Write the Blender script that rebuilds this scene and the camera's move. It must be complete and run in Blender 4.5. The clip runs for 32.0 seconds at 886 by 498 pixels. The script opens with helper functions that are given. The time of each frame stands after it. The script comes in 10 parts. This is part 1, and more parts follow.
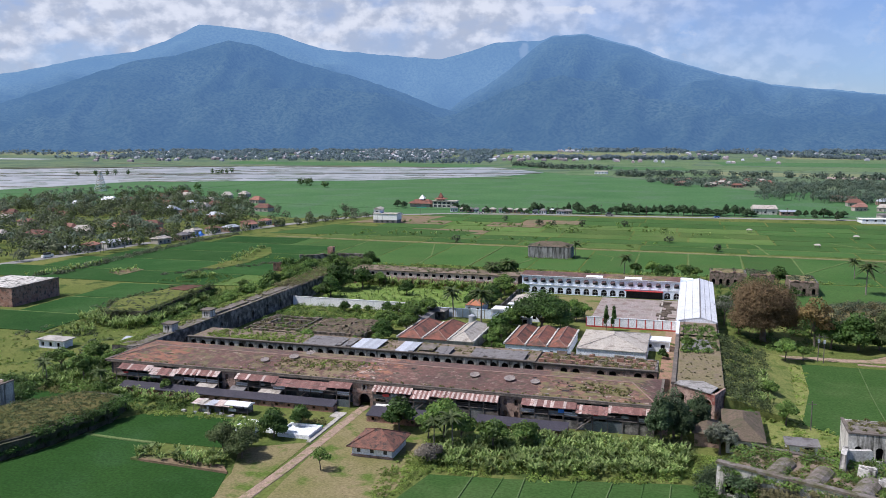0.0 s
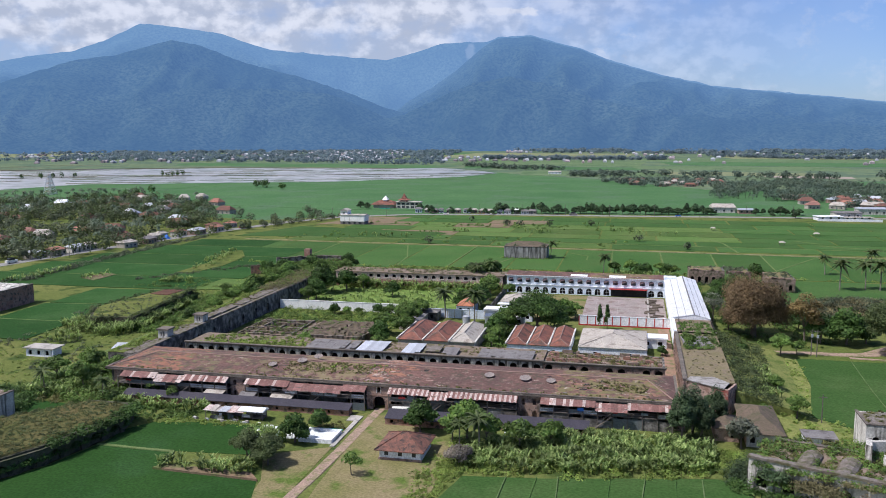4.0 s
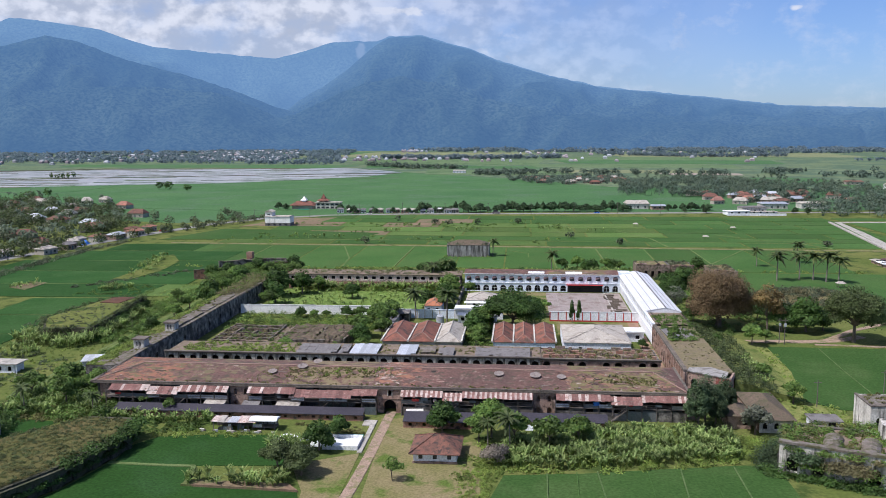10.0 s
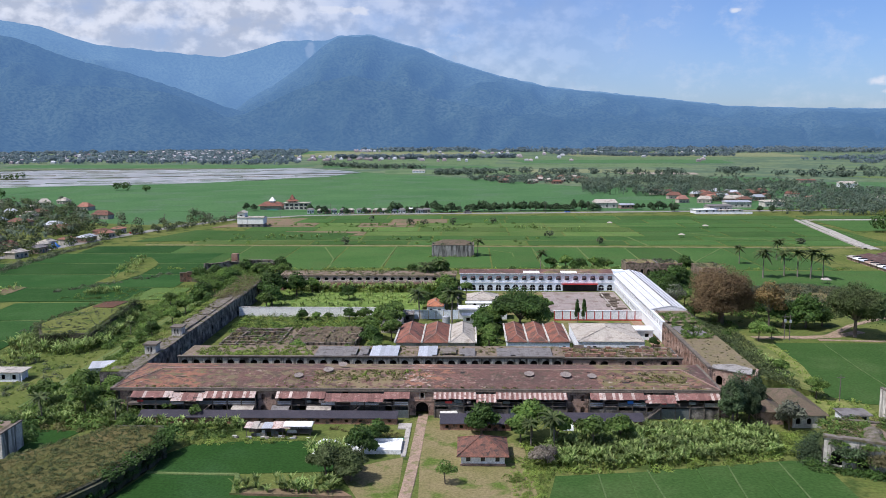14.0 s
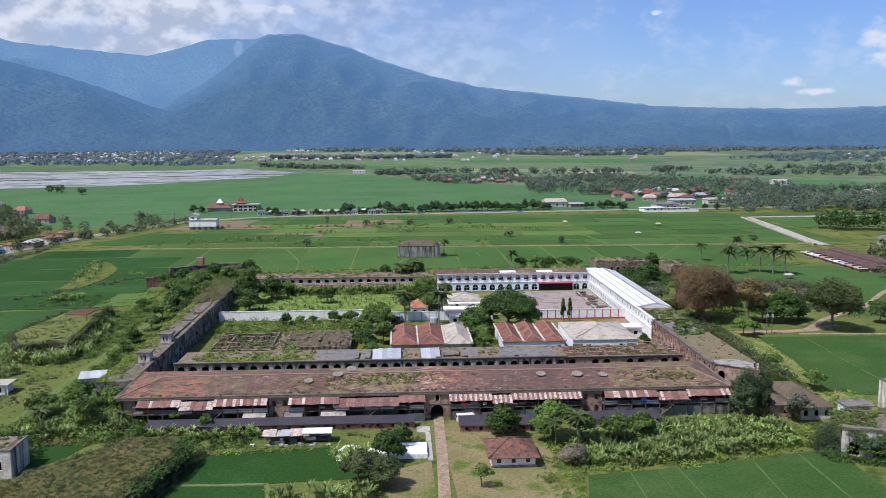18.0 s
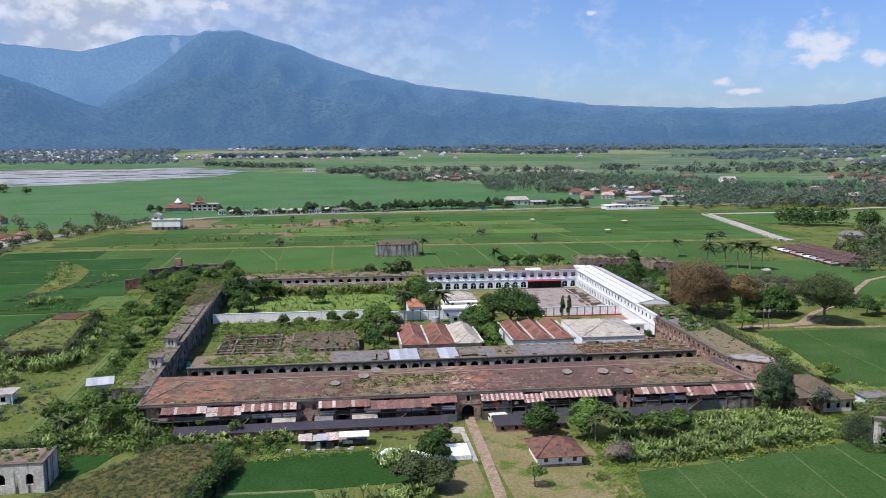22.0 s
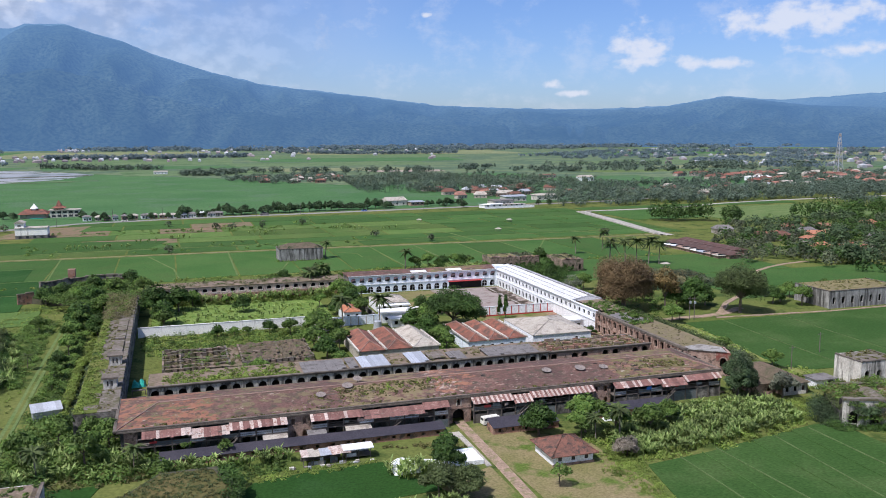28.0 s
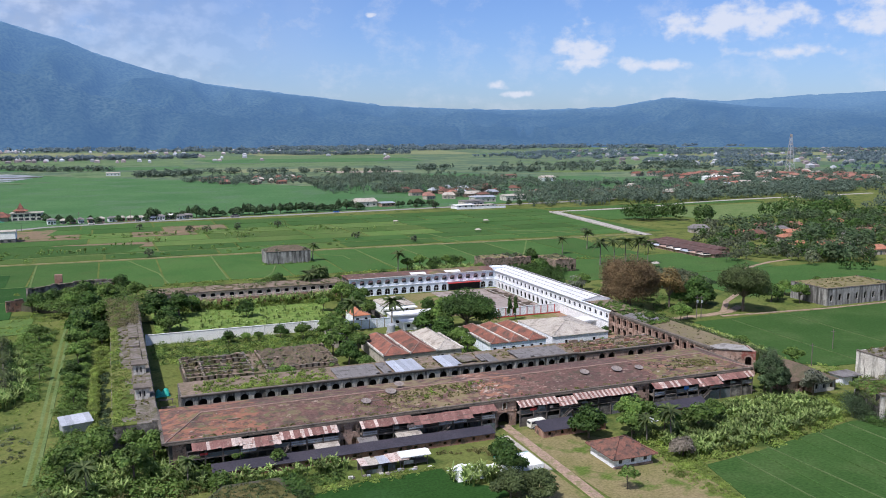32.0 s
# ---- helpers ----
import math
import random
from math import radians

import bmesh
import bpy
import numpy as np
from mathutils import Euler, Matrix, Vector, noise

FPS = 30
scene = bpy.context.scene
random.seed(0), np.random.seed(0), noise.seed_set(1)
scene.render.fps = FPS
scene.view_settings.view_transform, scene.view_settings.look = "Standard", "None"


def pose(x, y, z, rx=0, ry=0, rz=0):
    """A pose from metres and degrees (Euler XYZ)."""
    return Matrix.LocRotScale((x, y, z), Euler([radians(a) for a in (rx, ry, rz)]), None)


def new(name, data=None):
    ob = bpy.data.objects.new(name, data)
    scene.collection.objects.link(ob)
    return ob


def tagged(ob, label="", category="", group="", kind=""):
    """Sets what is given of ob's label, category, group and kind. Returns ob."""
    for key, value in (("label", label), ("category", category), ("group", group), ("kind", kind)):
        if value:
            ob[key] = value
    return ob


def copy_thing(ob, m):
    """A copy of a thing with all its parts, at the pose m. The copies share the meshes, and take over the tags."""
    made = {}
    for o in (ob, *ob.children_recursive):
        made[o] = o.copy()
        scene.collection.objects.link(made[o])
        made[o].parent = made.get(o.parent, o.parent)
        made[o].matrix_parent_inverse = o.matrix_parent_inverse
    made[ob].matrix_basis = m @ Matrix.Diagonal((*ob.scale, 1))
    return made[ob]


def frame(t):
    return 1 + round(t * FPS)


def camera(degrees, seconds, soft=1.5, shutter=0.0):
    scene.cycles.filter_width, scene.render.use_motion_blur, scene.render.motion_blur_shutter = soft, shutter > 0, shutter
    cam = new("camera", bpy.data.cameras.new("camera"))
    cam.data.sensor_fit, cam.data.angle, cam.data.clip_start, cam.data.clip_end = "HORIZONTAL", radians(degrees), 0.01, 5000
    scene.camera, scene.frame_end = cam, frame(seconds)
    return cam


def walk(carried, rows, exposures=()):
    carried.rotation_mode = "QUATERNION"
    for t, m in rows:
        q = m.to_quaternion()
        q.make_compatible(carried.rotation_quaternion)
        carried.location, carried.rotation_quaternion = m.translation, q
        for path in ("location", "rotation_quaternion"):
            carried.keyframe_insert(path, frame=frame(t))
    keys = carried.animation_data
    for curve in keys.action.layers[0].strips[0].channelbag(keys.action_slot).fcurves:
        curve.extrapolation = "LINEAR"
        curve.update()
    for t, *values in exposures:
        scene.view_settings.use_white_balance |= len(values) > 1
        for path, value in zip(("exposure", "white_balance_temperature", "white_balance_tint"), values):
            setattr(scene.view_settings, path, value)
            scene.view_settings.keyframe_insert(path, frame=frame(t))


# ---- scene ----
cam = camera(54.9, 32.0, 0.9)
METRES, EYE, TILT, LEAN, TURN = 155.0, 63.5, -7.7, 0.0, 16.4
ROWS = [
    (0.0, 0.0, 0.0, 0.0, 0.0, 0.0, -0.0), (0.5, -0.0125, 0.0006, -0.0002, 0.06, -0.0, -0.0),
    (1.0, -0.0248, 0.001, -0.0003, 0.09, 0.0, 0.0), (1.5, -0.0373, 0.0016, -0.0002, -0.01, 0.01, 0.03),
    (2.0, -0.05, 0.0025, -0.0003, -0.82, 0.01, 0.15), (2.5, -0.0626, 0.0038, -0.0001, -2.32, 0.0, 0.38),
    (4.5, -0.1161, 0.0076, 0.001, -3.9, 0.03, 0.64), (5.0, -0.1304, 0.0092, 0.0014, -4.33, 0.02, 0.7),
    (5.5, -0.1447, 0.0107, 0.0017, -4.43, 0.02, 0.73), (6.0, -0.1594, 0.0127, 0.0019, -4.84, 0.0, 0.78),
    (6.5, -0.1742, 0.015, 0.0024, -5.64, -0.02, 0.9), (7.0, -0.1891, 0.0176, 0.0025, -6.18, -0.03, 0.98),
    (7.5, -0.204, 0.0203, 0.0029, -6.57, -0.04, 1.04), (8.0, -0.2187, 0.0232, 0.0034, -7.85, -0.07, 1.24),
    (8.5, -0.2334, 0.0265, 0.0034, -8.78, -0.08, 1.36), (9.0, -0.2479, 0.0299, 0.0037, -9.84, -0.11, 1.53),
    (9.5, -0.2626, 0.0335, 0.0041, -10.42, -0.12, 1.62), (10.0, -0.2772, 0.0374, 0.0047, -11.06, -0.15, 1.74),
    (10.5, -0.2922, 0.0414, 0.0052, -11.5, -0.15, 1.78), (11.0, -0.3071, 0.0457, 0.006, -12.03, -0.16, 1.85),
    (11.5, -0.3219, 0.05, 0.0067, -12.38, -0.18, 1.89), (12.0, -0.3363, 0.0548, 0.0073, -12.77, -0.2, 1.95),
    (12.5, -0.3508, 0.0596, 0.0079, -13.14, -0.21, 1.98), (13.0, -0.3651, 0.0646, 0.0083, -13.78, -0.24, 2.08),
    (13.5, -0.3793, 0.0696, 0.009, -14.3, -0.27, 2.15), (15.5, -0.436, 0.0904, 0.0122, -15.47, -0.31, 2.37),
    (16.0, -0.4501, 0.0952, 0.0132, -16.49, -0.36, 2.52), (16.5, -0.4642, 0.1003, 0.0143, -17.34, -0.39, 2.63),
    (17.0, -0.4784, 0.1059, 0.0152, -18.02, -0.42, 2.72), (17.5, -0.4925, 0.1117, 0.0161, -18.72, -0.46, 2.82),
    (18.0, -0.5067, 0.1177, 0.0169, -19.23, -0.49, 2.88), (18.5, -0.521, 0.1239, 0.0177, -19.48, -0.51, 2.9),
    (19.0, -0.5353, 0.1304, 0.0185, -19.75, -0.54, 2.94), (19.5, -0.5498, 0.1375, 0.0194, -20.48, -0.59, 3.02),
    (20.0, -0.5645, 0.1449, 0.0204, -21.39, -0.66, 3.13), (20.5, -0.5792, 0.1526, 0.0216, -21.91, -0.71, 3.19),
    (21.0, -0.5939, 0.1603, 0.0227, -22.05, -0.74, 3.2), (21.5, -0.6087, 0.168, 0.0236, -22.36, -0.77, 3.21),
    (22.0, -0.6231, 0.1758, 0.0246, -23.3, -0.82, 3.32), (22.5, -0.6376, 0.1836, 0.0258, -24.68, -0.9, 3.48),
    (23.0, -0.6522, 0.1916, 0.0272, -25.75, -0.98, 3.61), (23.5, -0.6669, 0.1999, 0.0285, -26.38, -1.01, 3.67),
    (24.0, -0.6815, 0.2085, 0.0298, -26.42, -1.01, 3.66), (24.5, -0.696, 0.2174, 0.0313, -27.49, -1.09, 3.8),
    (25.0, -0.7103, 0.2265, 0.0329, -29.08, -1.2, 4.01), (25.5, -0.7247, 0.2363, 0.0341, -30.65, -1.31, 4.19),
    (27.5, -0.7804, 0.279, 0.0404, -33.55, -1.52, 4.52), (28.0, -0.7939, 0.2897, 0.0421, -33.92, -1.53, 4.56),
    (28.5, -0.8073, 0.3007, 0.0438, -34.03, -1.53, 4.56), (29.0, -0.8196, 0.3112, 0.0455, -34.53, -1.57, 4.6),
    (29.5, -0.8328, 0.3226, 0.0472, -35.23, -1.62, 4.68), (30.0, -0.8461, 0.3341, 0.0491, -35.41, -1.62, 4.7),
    (30.5, -0.859, 0.3456, 0.0508, -35.8, -1.65, 4.74), (31.0, -0.8719, 0.3574, 0.0527, -36.41, -1.7, 4.81),
    (31.5, -0.8847, 0.3693, 0.0546, -37.02, -1.76, 4.88), (32.0, -0.8974, 0.3814, 0.0562, -37.55, -1.8, 4.93),
]
walk(cam, [(t, pose(72.7, -182.2, EYE, TILT, LEAN, TURN) @ pose(METRES * x, METRES * y, METRES * z, 90 + pitch, roll, yaw)) for t, x, y, z, yaw, pitch, roll in ROWS], ((0.0, 0.1, 6200.0, 15.0), (32.0, 0.1, 6200.0, 15.0)))

# ---- light ----
SUN_ELEV, SUN_AZ = radians(57), radians(-118)
sun_dir = Vector((math.sin(SUN_AZ) * math.cos(SUN_ELEV), math.cos(SUN_AZ) * math.cos(SUN_ELEV), math.sin(SUN_ELEV)))
sun_data = bpy.data.lights.new("sun", "SUN")
sun_data.energy, sun_data.angle, sun_data.color = 4.7, radians(0.6), (1.0, 0.96, 0.91)
sun = new("sun", sun_data)
sun.matrix_world = Matrix.Translation((0, 0, 300)) @ sun_dir.to_track_quat("Z", "Y").to_matrix().to_4x4()


def build_world():
    w = bpy.data.worlds.new("sky")
    w.use_nodes = True
    nt = w.node_tree
    N, K = nt.nodes, nt.links
    N.clear()
    out = N.new("ShaderNodeOutputWorld")
    bg = N.new("ShaderNodeBackground")
    sky = N.new("ShaderNodeTexSky")
    sky.sky_type, sky.sun_disc = "NISHITA", False
    sky.sun_elevation, sky.sun_rotation = SUN_ELEV, SUN_AZ
    sky.air_density, sky.dust_density, sky.ozone_density = 1.0, 0.6, 2.0
    bg.inputs["Strength"].default_value = 0.15
    tc = N.new("ShaderNodeTexCoord")
    sep = N.new("ShaderNodeSeparateXYZ")
    K.new(tc.outputs["Generated"], sep.inputs[0])

    def math_node(op, a, b=None, c=None):
        n = N.new("ShaderNodeMath")
        n.operation = op
        for i, v in enumerate((a, b, c)):
            if v is None:
                continue
            if isinstance(v, (int, float)):
                n.inputs[i].default_value = v
            else:
                K.new(v, n.inputs[i])
        return n.outputs[0]

    # azimuth and elevation in degrees
    azim = math_node("MULTIPLY", math_node("ARCTAN2", sep.outputs[0], sep.outputs[1]), 57.2958)
    elev = math_node("MULTIPLY", math_node("ARCSINE", sep.outputs[2]), 57.2958)
    comb = N.new("ShaderNodeCombineXYZ")
    K.new(math_node("MULTIPLY", azim, 0.1), comb.inputs[0])
    K.new(math_node("MULTIPLY", elev, 0.14), comb.inputs[1])

    def noise_tex(scale, detail, rough, shift):
        add = N.new("ShaderNodeVectorMath")
        add.operation = "ADD"
        K.new(comb.outputs[0], add.inputs[0])
        add.inputs[1].default_value = (shift, shift * 0.7, 0)
        n = N.new("ShaderNodeTexNoise")
        n.inputs["Scale"].default_value, n.inputs["Detail"].default_value, n.inputs["Roughness"].default_value = scale, detail, rough
        K.new(add.outputs[0], n.inputs["Vector"])
        return n.outputs["Fac"]

    def ramp(v, lo, hi):
        n = N.new("ShaderNodeMapRange")
        n.interpolation_type = "SMOOTHSTEP"
        K.new(v, n.inputs[0])
        n.inputs[1].default_value, n.inputs[2].default_value = lo, hi
        return n.outputs[0]

    billow = noise_tex(2.9, 8, 0.5, 3.1)
    broad = noise_tex(1.5, 6, 0.55, 11.0)
    wisp = noise_tex(2.6, 9, 0.66, 23.0)
    # a heaped bank of broken cloud in the west, higher up; thin wisps over the middle, clear towards the east
    west = ramp(azim, 0.0, -14.0)
    bank = math_node("ADD", math_node("MULTIPLY", billow, 0.75), math_node("MULTIPLY", broad, 0.5))
    bank = math_node("ADD", bank, math_node("MULTIPLY", ramp(elev, 4.0, 9.0), 0.22))
    bank = math_node("ADD", bank, math_node("MULTIPLY", ramp(azim, -12.0, -34.0), 0.1))
    heap = math_node("MULTIPLY", ramp(bank, 0.52, 0.86), west)
    veil = math_node("MULTIPLY", ramp(broad, 0.22, 0.6), math_node("MULTIPLY", ramp(azim, 20.0, -16.0), 0.8))
    wisps = math_node("MULTIPLY", ramp(wisp, 0.47, 0.7), math_node("ADD", math_node("MULTIPLY", ramp(azim, 15.0, -6.0), 0.35), 0.28))
    cover = math_node("MAXIMUM", math_node("MAXIMUM", veil, wisps), math_node("MULTIPLY", heap, 0.95))
    # fair-weather cumulus: azimuth, elevation, half width, half height
    curl = noise_tex(7.0, 8, 0.54, 7.3)
    for a, e, hw, hh in ((30.5, 5.15, 2.0, 1.35), (30.6, 4.3, 2.3, 0.5), (34.8, 4.1, 2.5, 0.5), (25.1, 2.9, 0.9, 0.34), (26.3, 2.35, 1.5, 0.25), (40.6, 6.7, 5.0, 1.2), (38.0, 6.2, 3.0, 0.7), (42.8, 4.7, 2.8, 0.5), (48.5, 6.6, 3.5, 1.3),
                         (16.7, 7.4, 0.5, 0.22), (-15.3, 7.6, 2.2, 0.6), (-12.4, 8.2, 1.4, 0.6), (-8.0, 7.9, 4.0, 0.5), (-22.0, 7.6, 5.0, 0.5)):
        dx = math_node("DIVIDE", math_node("SUBTRACT", azim, a), hw)
        dy = math_node("DIVIDE", math_node("SUBTRACT", elev, e), hh)
        d = math_node("SQRT", math_node("ADD", math_node("MULTIPLY", dx, dx), math_node("MULTIPLY", dy, dy)))
        puff = math_node("ADD", math_node("MULTIPLY", math_node("SUBTRACT", 1.0, d), 0.9), math_node("MULTIPLY", math_node("SUBTRACT", curl, 0.5), 2.6))
        cover = math_node("MAXIMUM", cover, math_node("MULTIPLY", ramp(puff, -0.1, 0.75), 0.85))
    mix = N.new("ShaderNodeMix")
    mix.data_type = "RGBA"
    K.new(math_node("MULTIPLY", cover, ramp(elev, -1.0, 1.5)), mix.inputs["Factor"])
    tint = N.new("ShaderNodeMix")
    tint.data_type = "RGBA"
    tint.blend_type = "MULTIPLY"
    tint.inputs["Factor"].default_value = 1.0
    K.new(sky.outputs[0], tint.inputs["A"])
    tint.inputs["B"].default_value = (0.455, 0.565, 0.8, 1)
    K.new(tint.outputs["Result"], mix.inputs["A"])
    # cloud bodies: grey-blue in their folds, white where they stand up into the light
    body = N.new("ShaderNodeMix")
    body.data_type = "RGBA"
    body.inputs["A"].default_value, body.inputs["B"].default_value = (2.9, 3.25, 3.85, 1), (4.7, 4.95, 5.35, 1)
    puffs = math_node("ADD", math_node("MULTIPLY", billow, 0.5), math_node("MULTIPLY", curl, 0.6))
    K.new(math_node("MAXIMUM", ramp(puffs, 0.48, 0.66), ramp(azim, 6.0, 14.0)), body.inputs["Factor"])
    K.new(body.outputs["Result"], mix.inputs["B"])
    K.new(mix.outputs["Result"], bg.inputs[0])
    K.new(bg.outputs[0], out.inputs[0])
    scene.world = w


build_world()
scene.view_settings.exposure = 0.0


# ---- materials ----
def mat(name, c1, c2, scale=0.3, fine=4.0, rough=0.9, bump=0.25, metal=0.0, stain=None, stain_scale=0.8, stain_cut=(0.52, 0.62), rand=0.0, island=0.0, streak=False, spec=0.3):
    """Two tones over a broad noise, a fine grain, an optional third tone in blotches or upright streaks, and relief."""
    m = bpy.data.materials.new(name)
    m.use_nodes = True
    N, K = m.node_tree.nodes, m.node_tree.links
    b = N["Principled BSDF"]
    b.inputs["Roughness"].default_value, b.inputs["Metallic"].default_value = rough, metal
    b.inputs["Specular IOR Level"].default_value = spec
    geo = N.new("ShaderNodeNewGeometry")

    def tex(s, detail=5.0, squash=1.0):
        mp = N.new("ShaderNodeMapping")
        mp.inputs["Scale"].default_value = (s, s, s * squash)
        K.new(geo.outputs["Position"], mp.inputs[0])
        n = N.new("ShaderNodeTexNoise")
        n.inputs["Scale"].default_value, n.inputs["Detail"].default_value, n.inputs["Roughness"].default_value = 1.0, detail, 0.6
        K.new(mp.outputs[0], n.inputs["Vector"])
        return n.outputs["Fac"]

    def rng(v, a, bb, lo=0.0, hi=1.0):
        n = N.new("ShaderNodeMapRange")
        K.new(v, n.inputs[0])
        for i, x in enumerate((a, bb, lo, hi)):
            n.inputs[i + 1].default_value = x
        return n.outputs[0]

    def mixc(f, a, bb, blend="MIX"):
        n = N.new("ShaderNodeMix")
        n.data_type, n.blend_type = "RGBA", blend
        for key, v in (("Factor", f), ("A", a), ("B", bb)):
            sock = n.inputs[key]
            if isinstance(v, tuple):
                sock.default_value = (*v, 1)
            elif isinstance(v, (int, float)):
                sock.default_value = v
            else:
                K.new(v, sock)
        return n.outputs["Result"]

    def grey(v):
        n = N.new("ShaderNodeCombineColor")
        for i in range(3):
            K.new(v, n.inputs[i])
        return n.outputs[0]

    col = mixc(rng(tex(scale), 0.35, 0.65), tuple(c1), tuple(c2))
    if stain:
        st = tex(stain_scale, 6.0, 0.12 if streak else 1.0)
        col = mixc(rng(st, *stain_cut), col, tuple(stain))
    fineness = tex(fine, 3.0)
    col = mixc(1.0, col, grey(rng(fineness, 0.3, 0.7, 0.72, 1.25)), "MULTIPLY")
    if rand:
        oi = N.new("ShaderNodeObjectInfo")
        col = mixc(1.0, col, grey(rng(oi.outputs["Random"], 0, 1, 1 - rand, 1 + rand)), "MULTIPLY")
    if island:
        col = mixc(1.0, col, grey(rng(geo.outputs["Random Per Island"], 0, 1, 1 - island, 1 + island)), "MULTIPLY")
    K.new(col, b.inputs["Base Color"])
    if bump:
        bn = N.new("ShaderNodeBump")
        bn.inputs["Strength"].default_value, bn.inputs["Distance"].default_value = bump, 0.12
        K.new(fineness, bn.inputs["Height"])
        K.new(bn.outputs[0], b.inputs["Normal"])
    return m


def leaf_mat(name, c1, c2, island=0.4, rand=0.15, through_leaf=0.36):
    """Leaves: two greens by leaf, lighter and darker plants, some light let through."""
    m = bpy.data.materials.new(name)
    m.use_nodes = True
    N, K = m.node_tree.nodes, m.node_tree.links
    b = N["Principled BSDF"]
    b.inputs["Roughness"].default_value = 0.6
    b.inputs["Specular IOR Level"].default_value = 0.25
    geo, oi = N.new("ShaderNodeNewGeometry"), N.new("ShaderNodeObjectInfo")
    mix = N.new("ShaderNodeMix")
    mix.data_type = "RGBA"
    mix.inputs["A"].default_value, mix.inputs["B"].default_value = (*c1, 1), (*c2, 1)
    K.new(geo.outputs["Random Per Island"], mix.inputs["Factor"])
    noise_n = N.new("ShaderNodeTexNoise")
    noise_n.inputs["Scale"].default_value = 0.25
    K.new(geo.outputs["Position"], noise_n.inputs["Vector"])
    vary = N.new("ShaderNodeMapRange")
    K.new(noise_n.outputs["Fac"], vary.inputs[0])
    for i, x in enumerate((0.35, 0.65, 1 - island, 1 + island)):
        vary.inputs[i + 1].default_value = x
    rv = N.new("ShaderNodeMapRange")
    K.new(oi.outputs["Random"], rv.inputs[0])
    rv.inputs[3].default_value, rv.inputs[4].default_value = 1 - rand, 1 + rand
    mul = N.new("ShaderNodeMath")
    mul.operation = "MULTIPLY"
    K.new(vary.outputs[0], mul.inputs[0])
    K.new(rv.outputs[0], mul.inputs[1])
    sc = N.new("ShaderNodeVectorMath")
    sc.operation = "SCALE"
    K.new(mix.outputs["Result"], sc.inputs[0])
    K.new(mul.outputs[0], sc.inputs["Scale"])
    K.new(sc.outputs[0], b.inputs["Base Color"])
    tr = N.new("ShaderNodeBsdfTranslucent")
    K.new(sc.outputs[0], tr.inputs["Color"])
    ms = N.new("ShaderNodeMixShader")
    ms.inputs[0].default_value = through_leaf
    K.new(b.outputs[0], ms.inputs[1])
    K.new(tr.outputs[0], ms.inputs[2])
    K.new(ms.outputs[0], N["Material Output"].inputs["Surface"])
    return m


M_meadow = mat("meadow_grass", (0.083, 0.115, 0.029), (0.142, 0.152, 0.049), 0.035, 1.2, 1.0, 0.6, stain=(0.0495, 0.07725, 0.022), stain_scale=0.12, spec=0.04)
M_lawn = mat("dry_lawn", (0.22, 0.18, 0.1), (0.165, 0.155, 0.065), 0.08, 2.0, 1.0, 0.3, stain=(0.09, 0.13, 0.03), stain_scale=0.13, spec=0.04)
M_scrub_ground = mat("scrub_ground", (0.08, 0.085, 0.03), (0.12, 0.1, 0.045), 0.1, 1.5, 1.0, 0.6, spec=0.04)
M_paddy = mat("rice_paddy", (0.043, 0.098, 0.026), (0.062, 0.12, 0.035), 0.03, 1.6, 0.9, 0.6, stain=(0.05763, 0.1015, 0.0311), stain_scale=0.06, stain_cut=(0.5, 0.7), rand=0.16, spec=0.04)
# darker copy of the rice, its shaded sides painted into the green
M_paddy_deep = mat("deep_green_shaded_paddy", (0.019, 0.055, 0.0125), (0.027, 0.069, 0.016), 0.04, 1.8, 0.9, 0.6, stain=(0.0299, 0.0736, 0.023), stain_scale=0.07, stain_cut=(0.5, 0.7), spec=0.04)
M_paddy_near = mat("near_rice", (0.033, 0.076, 0.0195), (0.047, 0.094, 0.026), 0.03, 1.6, 0.9, 0.6, stain=(0.06, 0.102, 0.033), stain_scale=0.06, stain_cut=(0.5, 0.7), spec=0.04)
# rice as seen towards the sun: a copy with the shade painted in
M_paddy_west = mat("west_shaded_paddy", (0.02, 0.06, 0.016), (0.03, 0.075, 0.02), 0.03, 1.6, 0.9, 0.6, stain=(0.036, 0.08, 0.025), stain_scale=0.06, stain_cut=(0.5, 0.7), rand=0.18, spec=0.04)
M_paddy_young = mat("young_rice", (0.07, 0.128, 0.034), (0.1, 0.145, 0.045), 0.04, 1.4, 0.95, 0.4, rand=0.2, spec=0.04)
# paler, bluer copy of the rice: distance haze put into the colour
M_paddy_far = mat("hazed_far_rice", (0.055, 0.128, 0.05), (0.075, 0.152, 0.062), 0.012, 0.5, 0.95, 0.3, stain=(0.07725, 0.1404, 0.072), stain_scale=0.02, spec=0.04)
M_fallow = mat("fallow_soil", (0.2, 0.13, 0.085), (0.15, 0.12, 0.07), 0.05, 1.5, 1.0, 0.5, stain=(0.1, 0.12, 0.04), stain_scale=0.15)
M_darksoil = mat("dark_red_soil", (0.13, 0.068, 0.05), (0.1, 0.058, 0.045), 0.2, 2.0, 1.0, 0.5, spec=0.05)
M_bund = mat("grassy_bund", (0.135, 0.175, 0.07), (0.09, 0.145, 0.048), 0.1, 2.0, 1.0, 0.4, spec=0.04)
M_path = mat("dirt_path", (0.34, 0.24, 0.185), (0.25, 0.185, 0.135), 0.5, 3.0, 1.0, 0.4, stain=(0.19, 0.17, 0.085), stain_scale=0.45, stain_cut=(0.5, 0.6))
